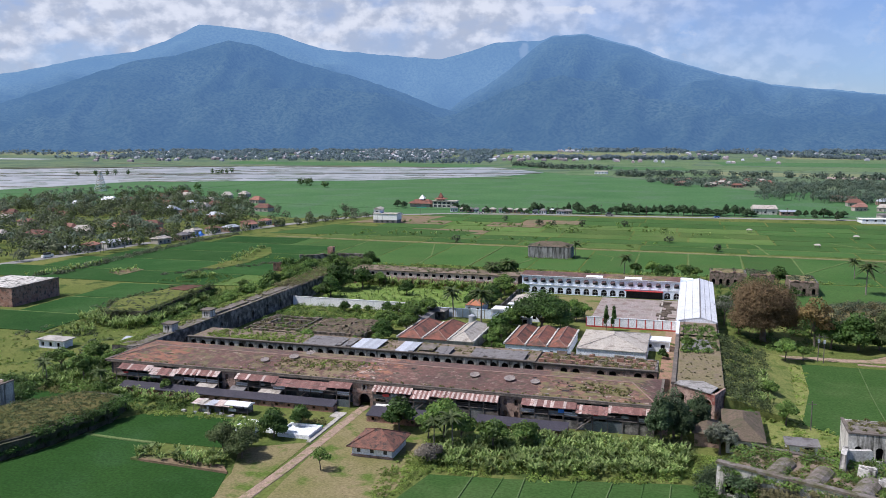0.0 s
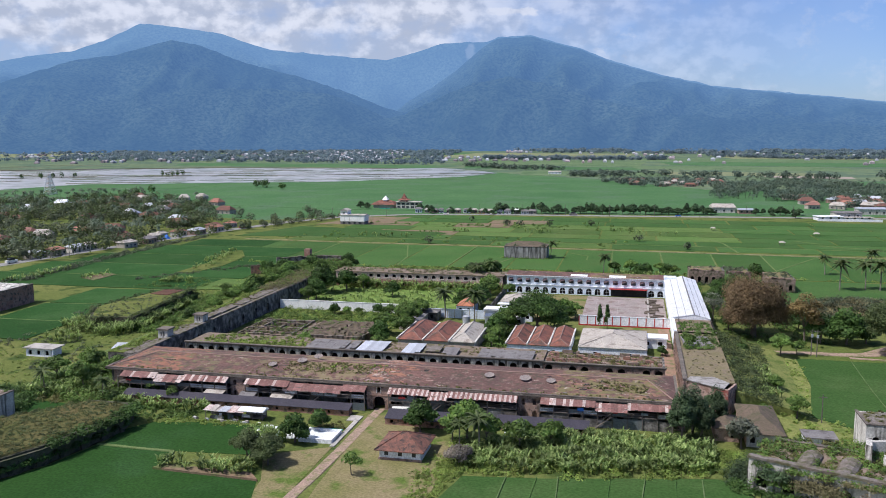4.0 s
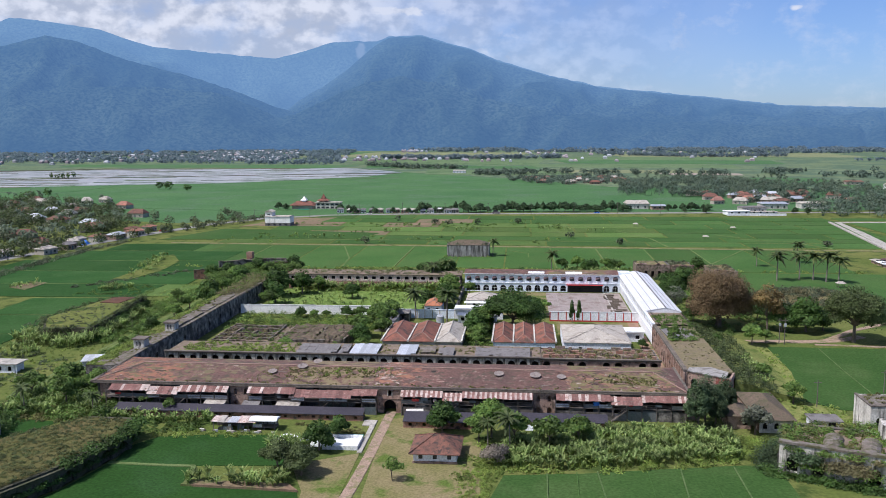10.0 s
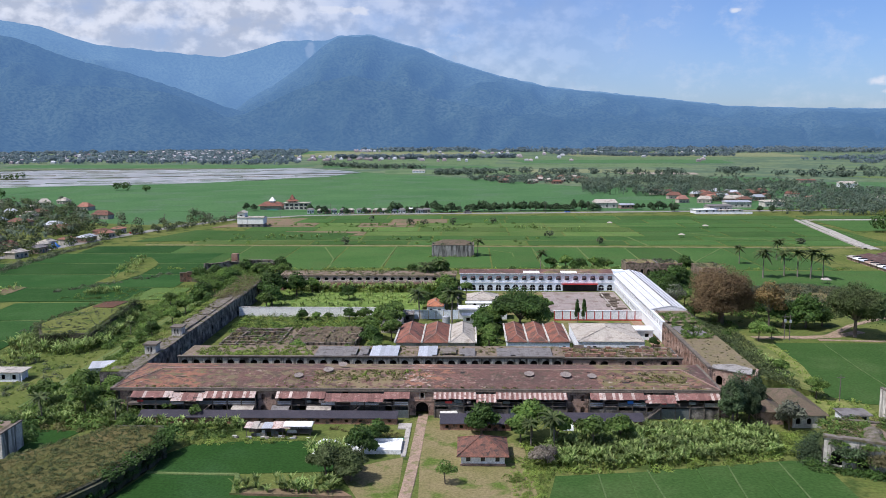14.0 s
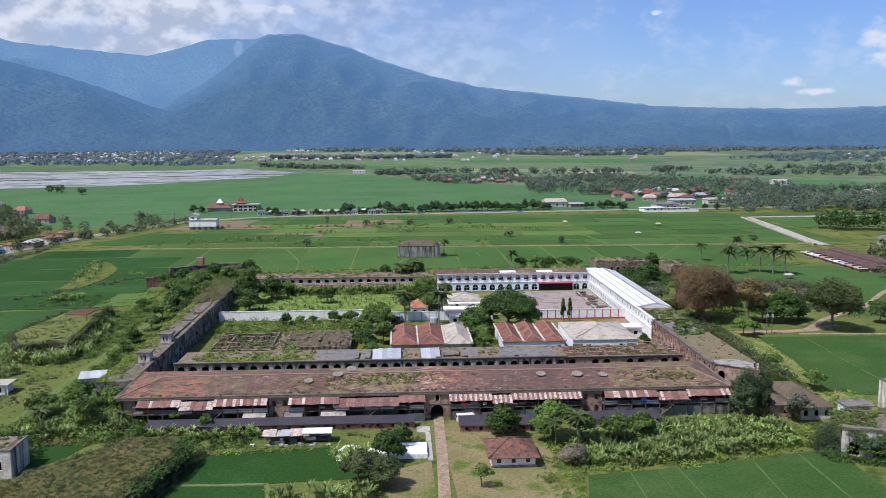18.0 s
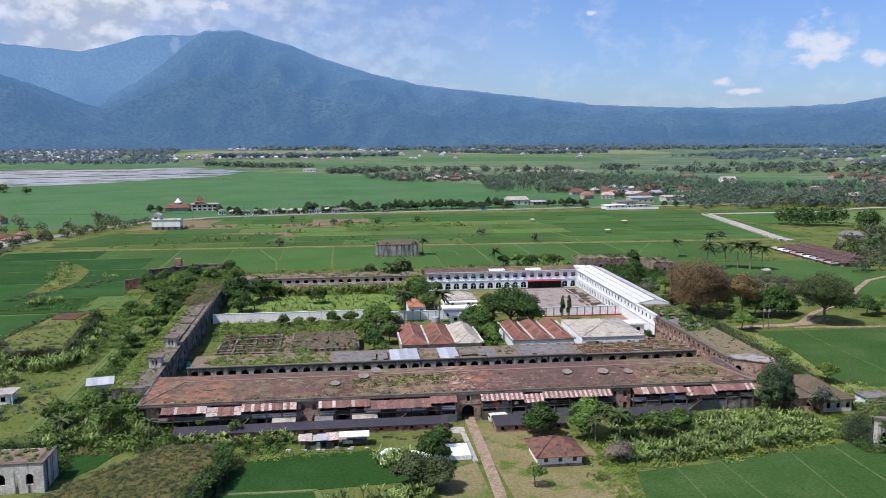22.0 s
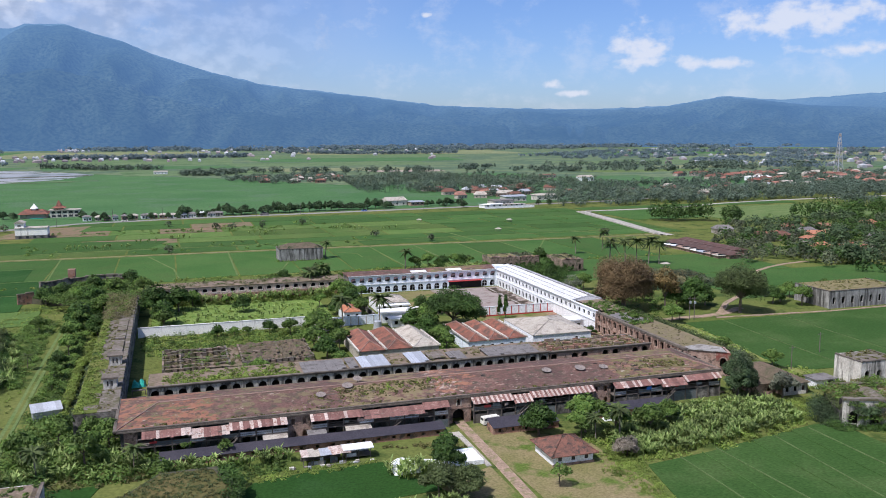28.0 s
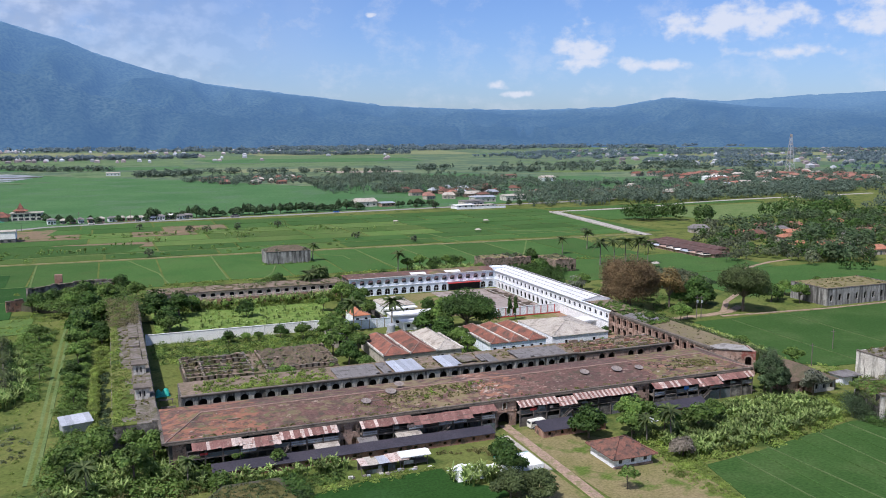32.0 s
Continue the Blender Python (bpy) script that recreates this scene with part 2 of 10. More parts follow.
M_concrete = mat("pale_concrete", (0.42, 0.39, 0.35), (0.33, 0.31, 0.28), 0.25, 4.0, 0.9, 0.2, stain=(0.2, 0.19, 0.17), stain_scale=0.5)
M_road = mat("asphalt", (0.2, 0.195, 0.185), (0.25, 0.24, 0.23), 0.15, 4.0, 0.9, 0.2)
M_plaster_old = mat("blackened_plaster", (0.25, 0.235, 0.215), (0.13, 0.12, 0.11), 0.5, 3.0, 0.95, 0.7, stain=(0.055, 0.052, 0.048), stain_scale=0.5, stain_cut=(0.4, 0.6))
M_plaster_grey = mat("weathered_plaster", (0.62, 0.6, 0.55), (0.45, 0.43, 0.39), 0.4, 3.0, 0.95, 0.4, stain=(0.14, 0.13, 0.12), stain_scale=1.2, stain_cut=(0.5, 0.7), streak=True)
M_brick = mat("crumbling_brick", (0.26, 0.13, 0.09), (0.34, 0.22, 0.17), 0.5, 5.0, 0.95, 0.5, stain=(0.1, 0.075, 0.06), stain_scale=0.7)
M_mortar = mat("brick_and_lime", (0.41, 0.3, 0.25), (0.25, 0.155, 0.12), 0.6, 5.0, 0.95, 0.5, stain=(0.12, 0.09, 0.075), stain_scale=0.9)
M_white = mat("white_paint", (0.78, 0.79, 0.82), (0.7, 0.72, 0.76), 0.2, 3.0, 0.7, 0.1, stain=(0.45, 0.45, 0.45), stain_scale=0.7, stain_cut=(0.62, 0.75), streak=True)
M_bluewhite = mat("pale_blue_paint", (0.68, 0.76, 0.86), (0.75, 0.79, 0.85), 0.2, 3.0, 0.7, 0.1, stain=(0.4, 0.43, 0.47), stain_scale=0.7, stain_cut=(0.62, 0.75), streak=True)
M_whiteroof = mat("white_metal_roof", (0.8, 0.8, 0.8), (0.72, 0.72, 0.72), 0.15, 2.0, 0.5, 0.05, stain=(0.55, 0.52, 0.5), stain_scale=0.35, stain_cut=(0.6, 0.75))
M_roof_rust = mat("rusty_fort_roof", (0.15, 0.082, 0.068), (0.094, 0.056, 0.05), 0.13, 1.8, 0.95, 0.6, stain=(0.2, 0.14, 0.11), stain_scale=0.5, stain_cut=(0.54, 0.72))


def wear_zones(m, zones):
    """Lays worn stretches over a material: each from x0 to x1, its colour, grain and how much of the stretch it takes."""
    N, K = m.node_tree.nodes, m.node_tree.links
    sock = N["Principled BSDF"].inputs["Base Color"]
    col = sock.links[0].from_socket
    geo = N.new("ShaderNodeNewGeometry")
    sep = N.new("ShaderNodeSeparateXYZ")
    K.new(geo.outputs["Position"], sep.inputs[0])

    def step(v, lo, hi, to0=0.0, to1=1.0):
        n = N.new("ShaderNodeMapRange")
        n.interpolation_type = "SMOOTHSTEP"
        K.new(v, n.inputs[0])
        for i, q in enumerate((lo, hi, to0, to1)):
            n.inputs[i + 1].default_value = q
        return n.outputs[0]

    for k, (x0, x1, c, grain, share) in enumerate(zones):
        mp = N.new("ShaderNodeMapping")
        mp.inputs["Location"].default_value = (k * 7.3, k * 3.1, 0)
        mp.inputs["Scale"].default_value = (grain * 0.7, grain, grain)
        K.new(geo.outputs["Position"], mp.inputs[0])
        nz = N.new("ShaderNodeTexNoise")
        nz.inputs["Scale"].default_value, nz.inputs["Detail"].default_value, nz.inputs["Roughness"].default_value = 1.0, 9.0, 0.68
        K.new(mp.outputs[0], nz.inputs["Vector"])
        f = nz.outputs["Fac"]
        for lo, hi in ((x0 - 4, x0 + 3), (x1 + 4, x1 - 3)):
            n = N.new("ShaderNodeMath")
            n.operation = "ADD"
            K.new(f, n.inputs[0])
            K.new(step(sep.outputs[0], lo, hi, -0.4, 0.0), n.inputs[1])
            f = n.outputs[0]
        mix = N.new("ShaderNodeMix")
        mix.data_type = "RGBA"
        K.new(step(f, 0.62 - share * 0.3, 0.72 - share * 0.3), mix.inputs["Factor"])
        K.new(col, mix.inputs["A"])
        mix.inputs["B"].default_value = (*c, 1)
        col = mix.outputs["Result"]
    K.new(col, sock)


wear_zones(M_roof_rust, ((-72, -50, (0.25, 0.115, 0.075), 0.35, 0.62), (-4, 8, (0.27, 0.13, 0.085), 0.4, 0.62), (38, 66, (0.24, 0.13, 0.09), 0.5, 0.42), (-72, 68, (0.075, 0.06, 0.045), 0.6, 0.38),
                         (-26, -3, (0.19, 0.15, 0.085), 0.45, 0.62), (-50, -26, (0.15, 0.12, 0.07), 0.5, 0.4), (40, 66, (0.15, 0.13, 0.06), 0.4, 0.55), (-72, -40, (0.13, 0.115, 0.06), 0.45, 0.35),
                         (-72, 68, (0.3, 0.235, 0.195), 0.9, 0.12), (40, 67, (0.38, 0.32, 0.28), 0.7, 0.1), (-6, 4, (0.38, 0.31, 0.26), 0.8, 0.35)))
M_sheet_white = mat("white_roof_sheet", (0.78, 0.78, 0.79), (0.7, 0.7, 0.71), 0.12, 2.0, 0.42, 0.05, metal=0.2, stain=(0.42, 0.41, 0.4), stain_scale=0.3, stain_cut=(0.6, 0.75), streak=True)
# tile and wall tones of the far towns, greyed to paint in haze
M_haze_tile = mat("hazed_town_tile", (0.31, 0.26, 0.27), (0.25, 0.23, 0.25), 0.01, 0.1, 1.0, 0.0, rand=0.2, island=0.3)
M_haze_wall = mat("hazed_town_wall", (0.42, 0.43, 0.46), (0.34, 0.36, 0.4), 0.01, 0.1, 1.0, 0.0, rand=0.2, island=0.3)
M_roof_earth = mat("earth_covered_roof", (0.22, 0.165, 0.13), (0.165, 0.13, 0.095), 0.16, 2.0, 1.0, 0.7, stain=(0.115, 0.1, 0.05), stain_scale=0.35, stain_cut=(0.5, 0.66))
M_reddirt = mat("red_dirt", (0.3, 0.175, 0.125), (0.24, 0.16, 0.11), 0.3, 3.0, 1.0, 0.4, stain=(0.14, 0.14, 0.06), stain_scale=0.4)
M_verge = mat("dry_verge_grass", (0.2, 0.21, 0.07), (0.15, 0.175, 0.055), 0.12, 2.0, 1.0, 0.5, stain=(0.1, 0.14, 0.035), stain_scale=0.3, spec=0.05)
M_garden = mat("kitchen_garden", (0.12, 0.19, 0.045), (0.17, 0.23, 0.065), 0.15, 1.6, 1.0, 0.6, stain=(0.08, 0.14, 0.03), stain_scale=0.35, spec=0.05)
M_arcade = mat("sooty_arcade_plaster", (0.46, 0.44, 0.4), (0.31, 0.295, 0.27), 0.4, 3.0, 0.95, 0.5, stain=(0.075, 0.07, 0.062), stain_scale=1.0, stain_cut=(0.45, 0.62), streak=True)
M_track = mat("beaten_track", (0.22, 0.2, 0.11), (0.17, 0.17, 0.08), 0.1, 2.0, 1.0, 0.4, stain=(0.11, 0.14, 0.05), stain_scale=0.2, spec=0.05)
M_far_tile = mat("bright_village_tile", (0.36, 0.16, 0.1), (0.27, 0.125, 0.085), 0.1, 1.0, 0.9, 0.2, rand=0.3)
M_rubble = mat("weedy_flagstones", (0.2, 0.18, 0.165), (0.13, 0.105, 0.085), 0.35, 2.5, 1.0, 0.6, stain=(0.09, 0.085, 0.045), stain_scale=0.5, stain_cut=(0.46, 0.6))
M_thin_bund = mat("thin_bund", (0.11, 0.155, 0.065), (0.075, 0.125, 0.045), 0.15, 2.0, 1.0, 0.4, spec=0.04)
M_mud = mat("wet_mud_bank", (0.13, 0.125, 0.085), (0.1, 0.12, 0.06), 0.02, 0.3, 1.0, 0.3, stain=(0.16, 0.14, 0.11), stain_scale=0.05)
M_sand = mat("pale_bare_soil", (0.34, 0.27, 0.24), (0.28, 0.23, 0.19), 0.02, 0.3, 1.0, 0.2, stain=(0.15, 0.15, 0.09), stain_scale=0.06)
# far crops and plain greyed and paled, haze painted into their greens
M_young_far = mat("hazed_young_rice", (0.1, 0.155, 0.075), (0.125, 0.175, 0.09), 0.008, 0.15, 1.0, 0.2, stain=(0.075, 0.13, 0.06), stain_scale=0.02, spec=0.04)
M_far_plain = mat("hazed_far_plain", (0.11, 0.155, 0.085), (0.15, 0.185, 0.11), 0.006, 0.08, 1.0, 0.3, stain=(0.085, 0.13, 0.085), stain_scale=0.012, stain_cut=(0.47, 0.53), spec=0.04)
M_overgrown = mat("overgrown_masonry", (0.05, 0.055, 0.025), (0.09, 0.08, 0.06), 0.4, 2.5, 1.0, 0.8, stain=(0.03, 0.035, 0.02), stain_scale=0.8)
M_streaked = mat("streaked_masonry", (0.36, 0.355, 0.345), (0.24, 0.235, 0.225), 0.35, 3.0, 0.95, 0.5, stain=(0.07, 0.068, 0.065), stain_scale=0.9, stain_cut=(0.42, 0.6), streak=True)
M_stained = mat("stained_pale_plaster", (0.62, 0.6, 0.56), (0.42, 0.39, 0.35), 0.3, 3.0, 0.95, 0.5, stain=(0.085, 0.08, 0.07), stain_scale=0.7, stain_cut=(0.48, 0.62), streak=True)
M_pinkwall = mat("faded_pink_plaster", (0.7, 0.54, 0.47), (0.52, 0.39, 0.34), 0.4, 3.0, 0.95, 0.4, stain=(0.2, 0.16, 0.14), stain_scale=0.9, stain_cut=(0.5, 0.68))
M_ruin = mat("weathered_ruin_wall", (0.3, 0.225, 0.185), (0.19, 0.14, 0.11), 0.6, 5.0, 0.95, 0.5, stain=(0.085, 0.085, 0.05), stain_scale=0.9, stain_cut=(0.46, 0.62))
M_orange = mat("orange_clay_tile", (0.42, 0.17, 0.09), (0.33, 0.13, 0.075), 0.4, 4.0, 0.85, 0.4)
M_redbrick = mat("faded_red_paint", (0.26, 0.075, 0.06), (0.2, 0.075, 0.06), 0.5, 4.0, 0.9, 0.3, stain=(0.25, 0.17, 0.14), stain_scale=0.9)
M_deck = mat("grassy_rubble_deck", (0.19, 0.15, 0.095), (0.15, 0.135, 0.065), 0.2, 2.0, 1.0, 0.7, stain=(0.17, 0.135, 0.095), stain_scale=0.4)
M_scar = mat("bare_mortar", (0.3, 0.2, 0.165), (0.22, 0.15, 0.125), 0.5, 4.0, 0.95, 0.4)
# wall tone darkened to paint the shade under the awnings; pale patches are plaster
M_gallery = mat("awning_shade_plaster", (0.2, 0.205, 0.21), (0.115, 0.115, 0.12), 0.45, 3.0, 0.95, 0.4, stain=(0.4, 0.38, 0.35), stain_scale=0.6, stain_cut=(0.62, 0.72))
M_barn = mat("dark_rusty_sheet", (0.095, 0.05, 0.045), (0.07, 0.045, 0.04), 0.2, 2.0, 0.9, 0.3, stain=(0.13, 0.09, 0.08), stain_scale=0.4)
M_plaster_white = mat("chalky_plaster", (0.88, 0.87, 0.84), (0.8, 0.79, 0.76), 0.3, 3.0, 0.95, 0.3, stain=(0.3, 0.29, 0.27), stain_scale=0.5, stain_cut=(0.58, 0.7), streak=True)
M_moss_roof = mat("mossy_brown_tile", (0.135, 0.1, 0.075), (0.1, 0.082, 0.055), 0.35, 3.0, 1.0, 0.6, stain=(0.08, 0.075, 0.045), stain_scale=0.6)
M_straw = mat("pale_stubble", (0.2, 0.21, 0.12), (0.16, 0.19, 0.1), 0.01, 0.2, 1.0, 0.2, spec=0.04)
M_turf = mat("yellow_roof_turf", (0.21, 0.175, 0.085), (0.165, 0.135, 0.07), 0.3, 3.0, 1.0, 0.8, stain=(0.11, 0.115, 0.04), stain_scale=0.6)
M_cornice = mat("sooty_cornice", (0.1, 0.085, 0.075), (0.17, 0.145, 0.12), 0.4, 3.0, 0.95, 0.4)
M_tile_red = mat("red_clay_tile", (0.27, 0.105, 0.072), (0.17, 0.076, 0.058), 0.4, 3.0, 0.9, 0.5, stain=(0.085, 0.056, 0.046), stain_scale=0.35, stain_cut=(0.48, 0.64), rand=0.15)
M_tile_brown = mat("brown_clay_tile", (0.21, 0.095, 0.068), (0.11, 0.062, 0.05), 0.7, 5.0, 0.9, 0.6, stain=(0.06, 0.044, 0.038), stain_scale=0.9)
M_tile_far = mat("village_tile", (0.27, 0.125, 0.09), (0.19, 0.1, 0.08), 0.05, 1.0, 0.9, 0.2, rand=0.35)
M_beige = mat("beige_asbestos", (0.42, 0.38, 0.33), (0.36, 0.33, 0.29), 0.3, 3.0, 0.9, 0.2, stain=(0.25, 0.22, 0.19), stain_scale=0.4)
M_sheet_grey = mat("worn_grey_sheet", (0.31, 0.3, 0.285), (0.25, 0.235, 0.22), 0.3, 3.0, 0.8, 0.2, stain=(0.15, 0.14, 0.125), stain_scale=0.6)
M_slate = mat("grey_sheet_roof", (0.15, 0.14, 0.14), (0.2, 0.19, 0.185), 0.3, 3.0, 0.8, 0.2, stain=(0.1, 0.09, 0.085), stain_scale=0.6)
M_zinc = mat("zinc_sheet", (0.42, 0.44, 0.48), (0.5, 0.52, 0.56), 0.4, 4.0, 0.45, 0.1, metal=0.3, rand=0.2)
M_dark_lean = mat("black_tarred_sheet", (0.035, 0.033, 0.045), (0.05, 0.045, 0.058), 0.3, 3.0, 0.7, 0.15)
M_awn_rust = mat("rusted_sheet", (0.17, 0.085, 0.075), (0.22, 0.115, 0.1), 0.6, 4.0, 0.85, 0.2, stain=(0.3, 0.22, 0.19), stain_scale=1.4, stain_cut=(0.56, 0.7), rand=0.22)
M_awn_pale = mat("bleached_sheet", (0.52, 0.45, 0.41), (0.4, 0.31, 0.28), 0.6, 4.0, 0.7, 0.15, stain=(0.27, 0.16, 0.13), stain_scale=1.3, rand=0.15)
M_wood = mat("grey_timber", (0.16, 0.14, 0.125), (0.11, 0.095, 0.085), 1.0, 6.0, 0.9, 0.3)
# near-black that stands in for the shade inside rooms and openings
M_dark = mat("shade_black", (0.02, 0.02, 0.022), (0.03, 0.028, 0.028), 0.5, 2.0, 1.0, 0.0)
M_door = mat("teal_grey_door", (0.1, 0.13, 0.14), (0.14, 0.15, 0.15), 0.8, 4.0, 0.8, 0.1, rand=0.3)
M_glass = mat("dark_window_glass", (0.03, 0.035, 0.045), (0.045, 0.05, 0.06), 0.5, 2.0, 0.15, 0.0, spec=0.5)
M_redpaint = mat("red_paint", (0.45, 0.05, 0.045), (0.36, 0.04, 0.04), 0.5, 3.0, 0.7, 0.1)
M_maroon = mat("dusty_maroon_awning", (0.13, 0.085, 0.09), (0.1, 0.07, 0.075), 0.5, 3.0, 0.7, 0.1)
M_court = mat("court_paving", (0.3, 0.25, 0.24), (0.25, 0.22, 0.2), 0.2, 3.0, 0.95, 0.2, stain=(0.2, 0.15, 0.13), stain_scale=0.25)
M_water = mat("flooded_paddy", (0.3, 0.3, 0.31), (0.38, 0.37, 0.37), 0.006, 0.05, 0.3, 0.0, stain=(0.12, 0.14, 0.1), stain_scale=0.03, stain_cut=(0.5, 0.58), spec=0.5)
M_bark = mat("bark", (0.12, 0.095, 0.075), (0.17, 0.145, 0.12), 1.0, 6.0, 0.95, 0.5)
M_bark_pale = mat("pale_palm_bark", (0.24, 0.21, 0.18), (0.17, 0.15, 0.13), 1.0, 6.0, 0.95, 0.4)
M_tarp_blue = mat("blue_tarpaulin", (0.04, 0.16, 0.5), (0.05, 0.2, 0.55), 0.5, 3.0, 0.5, 0.1)
M_tarp_green = mat("green_tarpaulin", (0.02, 0.3, 0.24), (0.03, 0.36, 0.3), 0.5, 3.0, 0.5, 0.1)
M_plastic_white = mat("white_sheeting", (0.75, 0.77, 0.77), (0.68, 0.71, 0.7), 0.5, 3.0, 0.5, 0.2)
M_car_white = mat("white_car_paint", (0.75, 0.74, 0.68), (0.72, 0.71, 0.66), 0.5, 3.0, 0.3, 0.0, spec=0.5)
M_rubber = mat("rubber", (0.02, 0.02, 0.02), (0.03, 0.03, 0.03), 1.0, 4.0, 0.9, 0.0)
M_dish = mat("dish_mesh", (0.27, 0.23, 0.21), (0.2, 0.17, 0.155), 1.0, 4.0, 0.7, 0.0)
L_dark = leaf_mat("dark_leaves", (0.03825, 0.08488, 0.01905), (0.07818, 0.1382, 0.03175))
L_mid = leaf_mat("green_leaves", (0.07866, 0.1501, 0.0326), (0.1468, 0.2205, 0.05072))
L_bright = leaf_mat("bright_leaves", (0.1482, 0.2334, 0.04657), (0.2434, 0.2955, 0.0698))
L_banana = leaf_mat("banana_leaves", (0.092, 0.165, 0.036), (0.33, 0.41, 0.145), 0.45, 0.1, 0.36)
L_palm = leaf_mat("palm_fronds", (0.05, 0.085, 0.025), (0.11, 0.14, 0.05))
L_brown = leaf_mat("dry_brown_leaves", (0.12, 0.09, 0.045), (0.205, 0.14, 0.076), 0.3)
L_deep = leaf_mat("deep_green_leaves", (0.0416, 0.078, 0.0338), (0.0975, 0.1404, 0.065))
L_road = leaf_mat("roadside_leaves", (0.0504, 0.0936, 0.0432), (0.084, 0.1344, 0.06))
# fronds paled like the far leaves, with distance haze in the green
L_farpalm = leaf_mat("hazed_palm_fronds", (0.08, 0.118, 0.075), (0.14, 0.178, 0.12), 0.35, 0.1, 0.4)
L_tan = leaf_mat("grey_brown_twigs", (0.15, 0.1325, 0.064), (0.2, 0.1855, 0.096), 0.3)
L_orange = leaf_mat("orange_brown_leaves", (0.3, 0.2, 0.085), (0.2, 0.165, 0.065), 0.3)
L_olive = leaf_mat("olive_leaves", (0.06, 0.088, 0.03), (0.115, 0.145, 0.058), 0.35)
L_shade = leaf_mat("shade_tree_leaves", (0.072, 0.105, 0.036), (0.135, 0.172, 0.066), 0.35)
L_flower = leaf_mat("grey_pink_leaves", (0.2, 0.185, 0.14), (0.33, 0.28, 0.24), 0.3)
L_grey = leaf_mat("grey_green_leaves", (0.13, 0.15, 0.0975), (0.195, 0.208, 0.156), 0.3)
# both greens lightened and blued, so the colour itself carries distance haze
L_far = leaf_mat("hazed_far_leaves", (0.075, 0.115, 0.085), (0.145, 0.188, 0.14), 0.35, 0.1, 0.4)
L_hazy = leaf_mat("haze_blue_leaves", (0.155, 0.215, 0.24), (0.2, 0.26, 0.285), 0.12, 0.1, 0.6)
L_village = leaf_mat("dusty_village_leaves", (0.062, 0.088, 0.045), (0.135, 0.15, 0.092), 0.5, 0.1, 0.35)
L_dry = leaf_mat("dry_weeds", (0.175, 0.165, 0.06), (0.135, 0.14, 0.05), 0.3)


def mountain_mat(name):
    """Forest on a far backdrop: the haze of many kilometres is painted on as glow, most of it on the peak behind the
    foothill.
    """
    # the broad two-tone patches also paint in fields and cloud shadows
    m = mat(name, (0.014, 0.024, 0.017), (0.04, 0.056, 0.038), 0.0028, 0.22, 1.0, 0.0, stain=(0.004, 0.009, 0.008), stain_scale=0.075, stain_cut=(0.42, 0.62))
    N, K = m.node_tree.nodes, m.node_tree.links
    b = N["Principled BSDF"]
    b.inputs["Specular IOR Level"].default_value = 0.0
    geo = N.new("ShaderNodeNewGeometry")
    add = N.new("ShaderNodeVectorMath")
    add.operation = "ADD"
    add.inputs[1].default_value = (0, 187, 0)
    K.new(geo.outputs["Position"], add.inputs[0])
    flat = N.new("ShaderNodeVectorMath")
    flat.operation = "MULTIPLY"
    flat.inputs[1].default_value = (1, 1, 0)
    K.new(add.outputs[0], flat.inputs[0])
    ln = N.new("ShaderNodeVectorMath")
    ln.operation = "LENGTH"
    K.new(flat.outputs[0], ln.inputs[0])
    # a bare landslip below the notch of the crest
    slip = N.new("ShaderNodeVectorMath")
    slip.operation = "SUBTRACT"
    slip.inputs[1].default_value = (*on_range(-10.4, 4760), 520)
    K.new(geo.outputs["Position"], slip.inputs[0])
    turn = N.new("ShaderNodeMapping")
    turn.inputs["Rotation"].default_value, turn.inputs["Scale"].default_value = (0, radians(-35), 0), (0.03, 0.0022, 0.016)
    K.new(slip.outputs[0], turn.inputs[0])
    far_off = N.new("ShaderNodeVectorMath")
    far_off.operation = "LENGTH"
    K.new(turn.outputs[0], far_off.inputs[0])
    rough_edge = N.new("ShaderNodeTexNoise")
    rough_edge.inputs["Scale"].default_value, rough_edge.inputs["Detail"].default_value = 0.03, 6.0
    K.new(geo.outputs["Position"], rough_edge.inputs["Vector"])
    both = N.new("ShaderNodeMath")
    both.operation = "ADD"
    K.new(far_off.outputs["Value"], both.inputs[0])
    K.new(rough_edge.outputs["Fac"], both.inputs[1])

    def step(v, lo, hi):
        n = N.new("ShaderNodeMapRange")
        n.interpolation_type = "SMOOTHSTEP"
        K.new(v, n.inputs[0])
        n.inputs[1].default_value, n.inputs[2].default_value = lo, hi
        return n.outputs[0]

    def blend(f, a, c):
        n = N.new("ShaderNodeMix")
        n.data_type = "RGBA"
        K.new(f, n.inputs["Factor"])
        for key, v in (("A", a), ("B", c)):
            if isinstance(v, tuple):
                n.inputs[key].default_value = (*v, 1)
            else:
                K.new(v, n.inputs[key])
        return n.outputs["Result"]

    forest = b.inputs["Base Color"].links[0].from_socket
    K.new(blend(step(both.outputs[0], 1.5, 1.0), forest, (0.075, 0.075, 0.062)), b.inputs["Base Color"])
    # painted haze: the blue emission grows with distance, front slopes, then the ranges behind the valley
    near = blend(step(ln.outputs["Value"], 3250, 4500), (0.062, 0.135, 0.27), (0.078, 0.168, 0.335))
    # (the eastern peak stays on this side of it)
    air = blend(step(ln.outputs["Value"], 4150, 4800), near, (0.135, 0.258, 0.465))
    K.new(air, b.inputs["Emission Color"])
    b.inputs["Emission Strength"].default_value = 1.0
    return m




# ---- mesh helpers ----
def thing(name, at=(0, 0, 0), label="", category="", group="", kind=""):
    ob = new(name)
    ob.empty_display_size = 0.5
    ob.location = at
    return tagged(ob, label, category, group, kind)


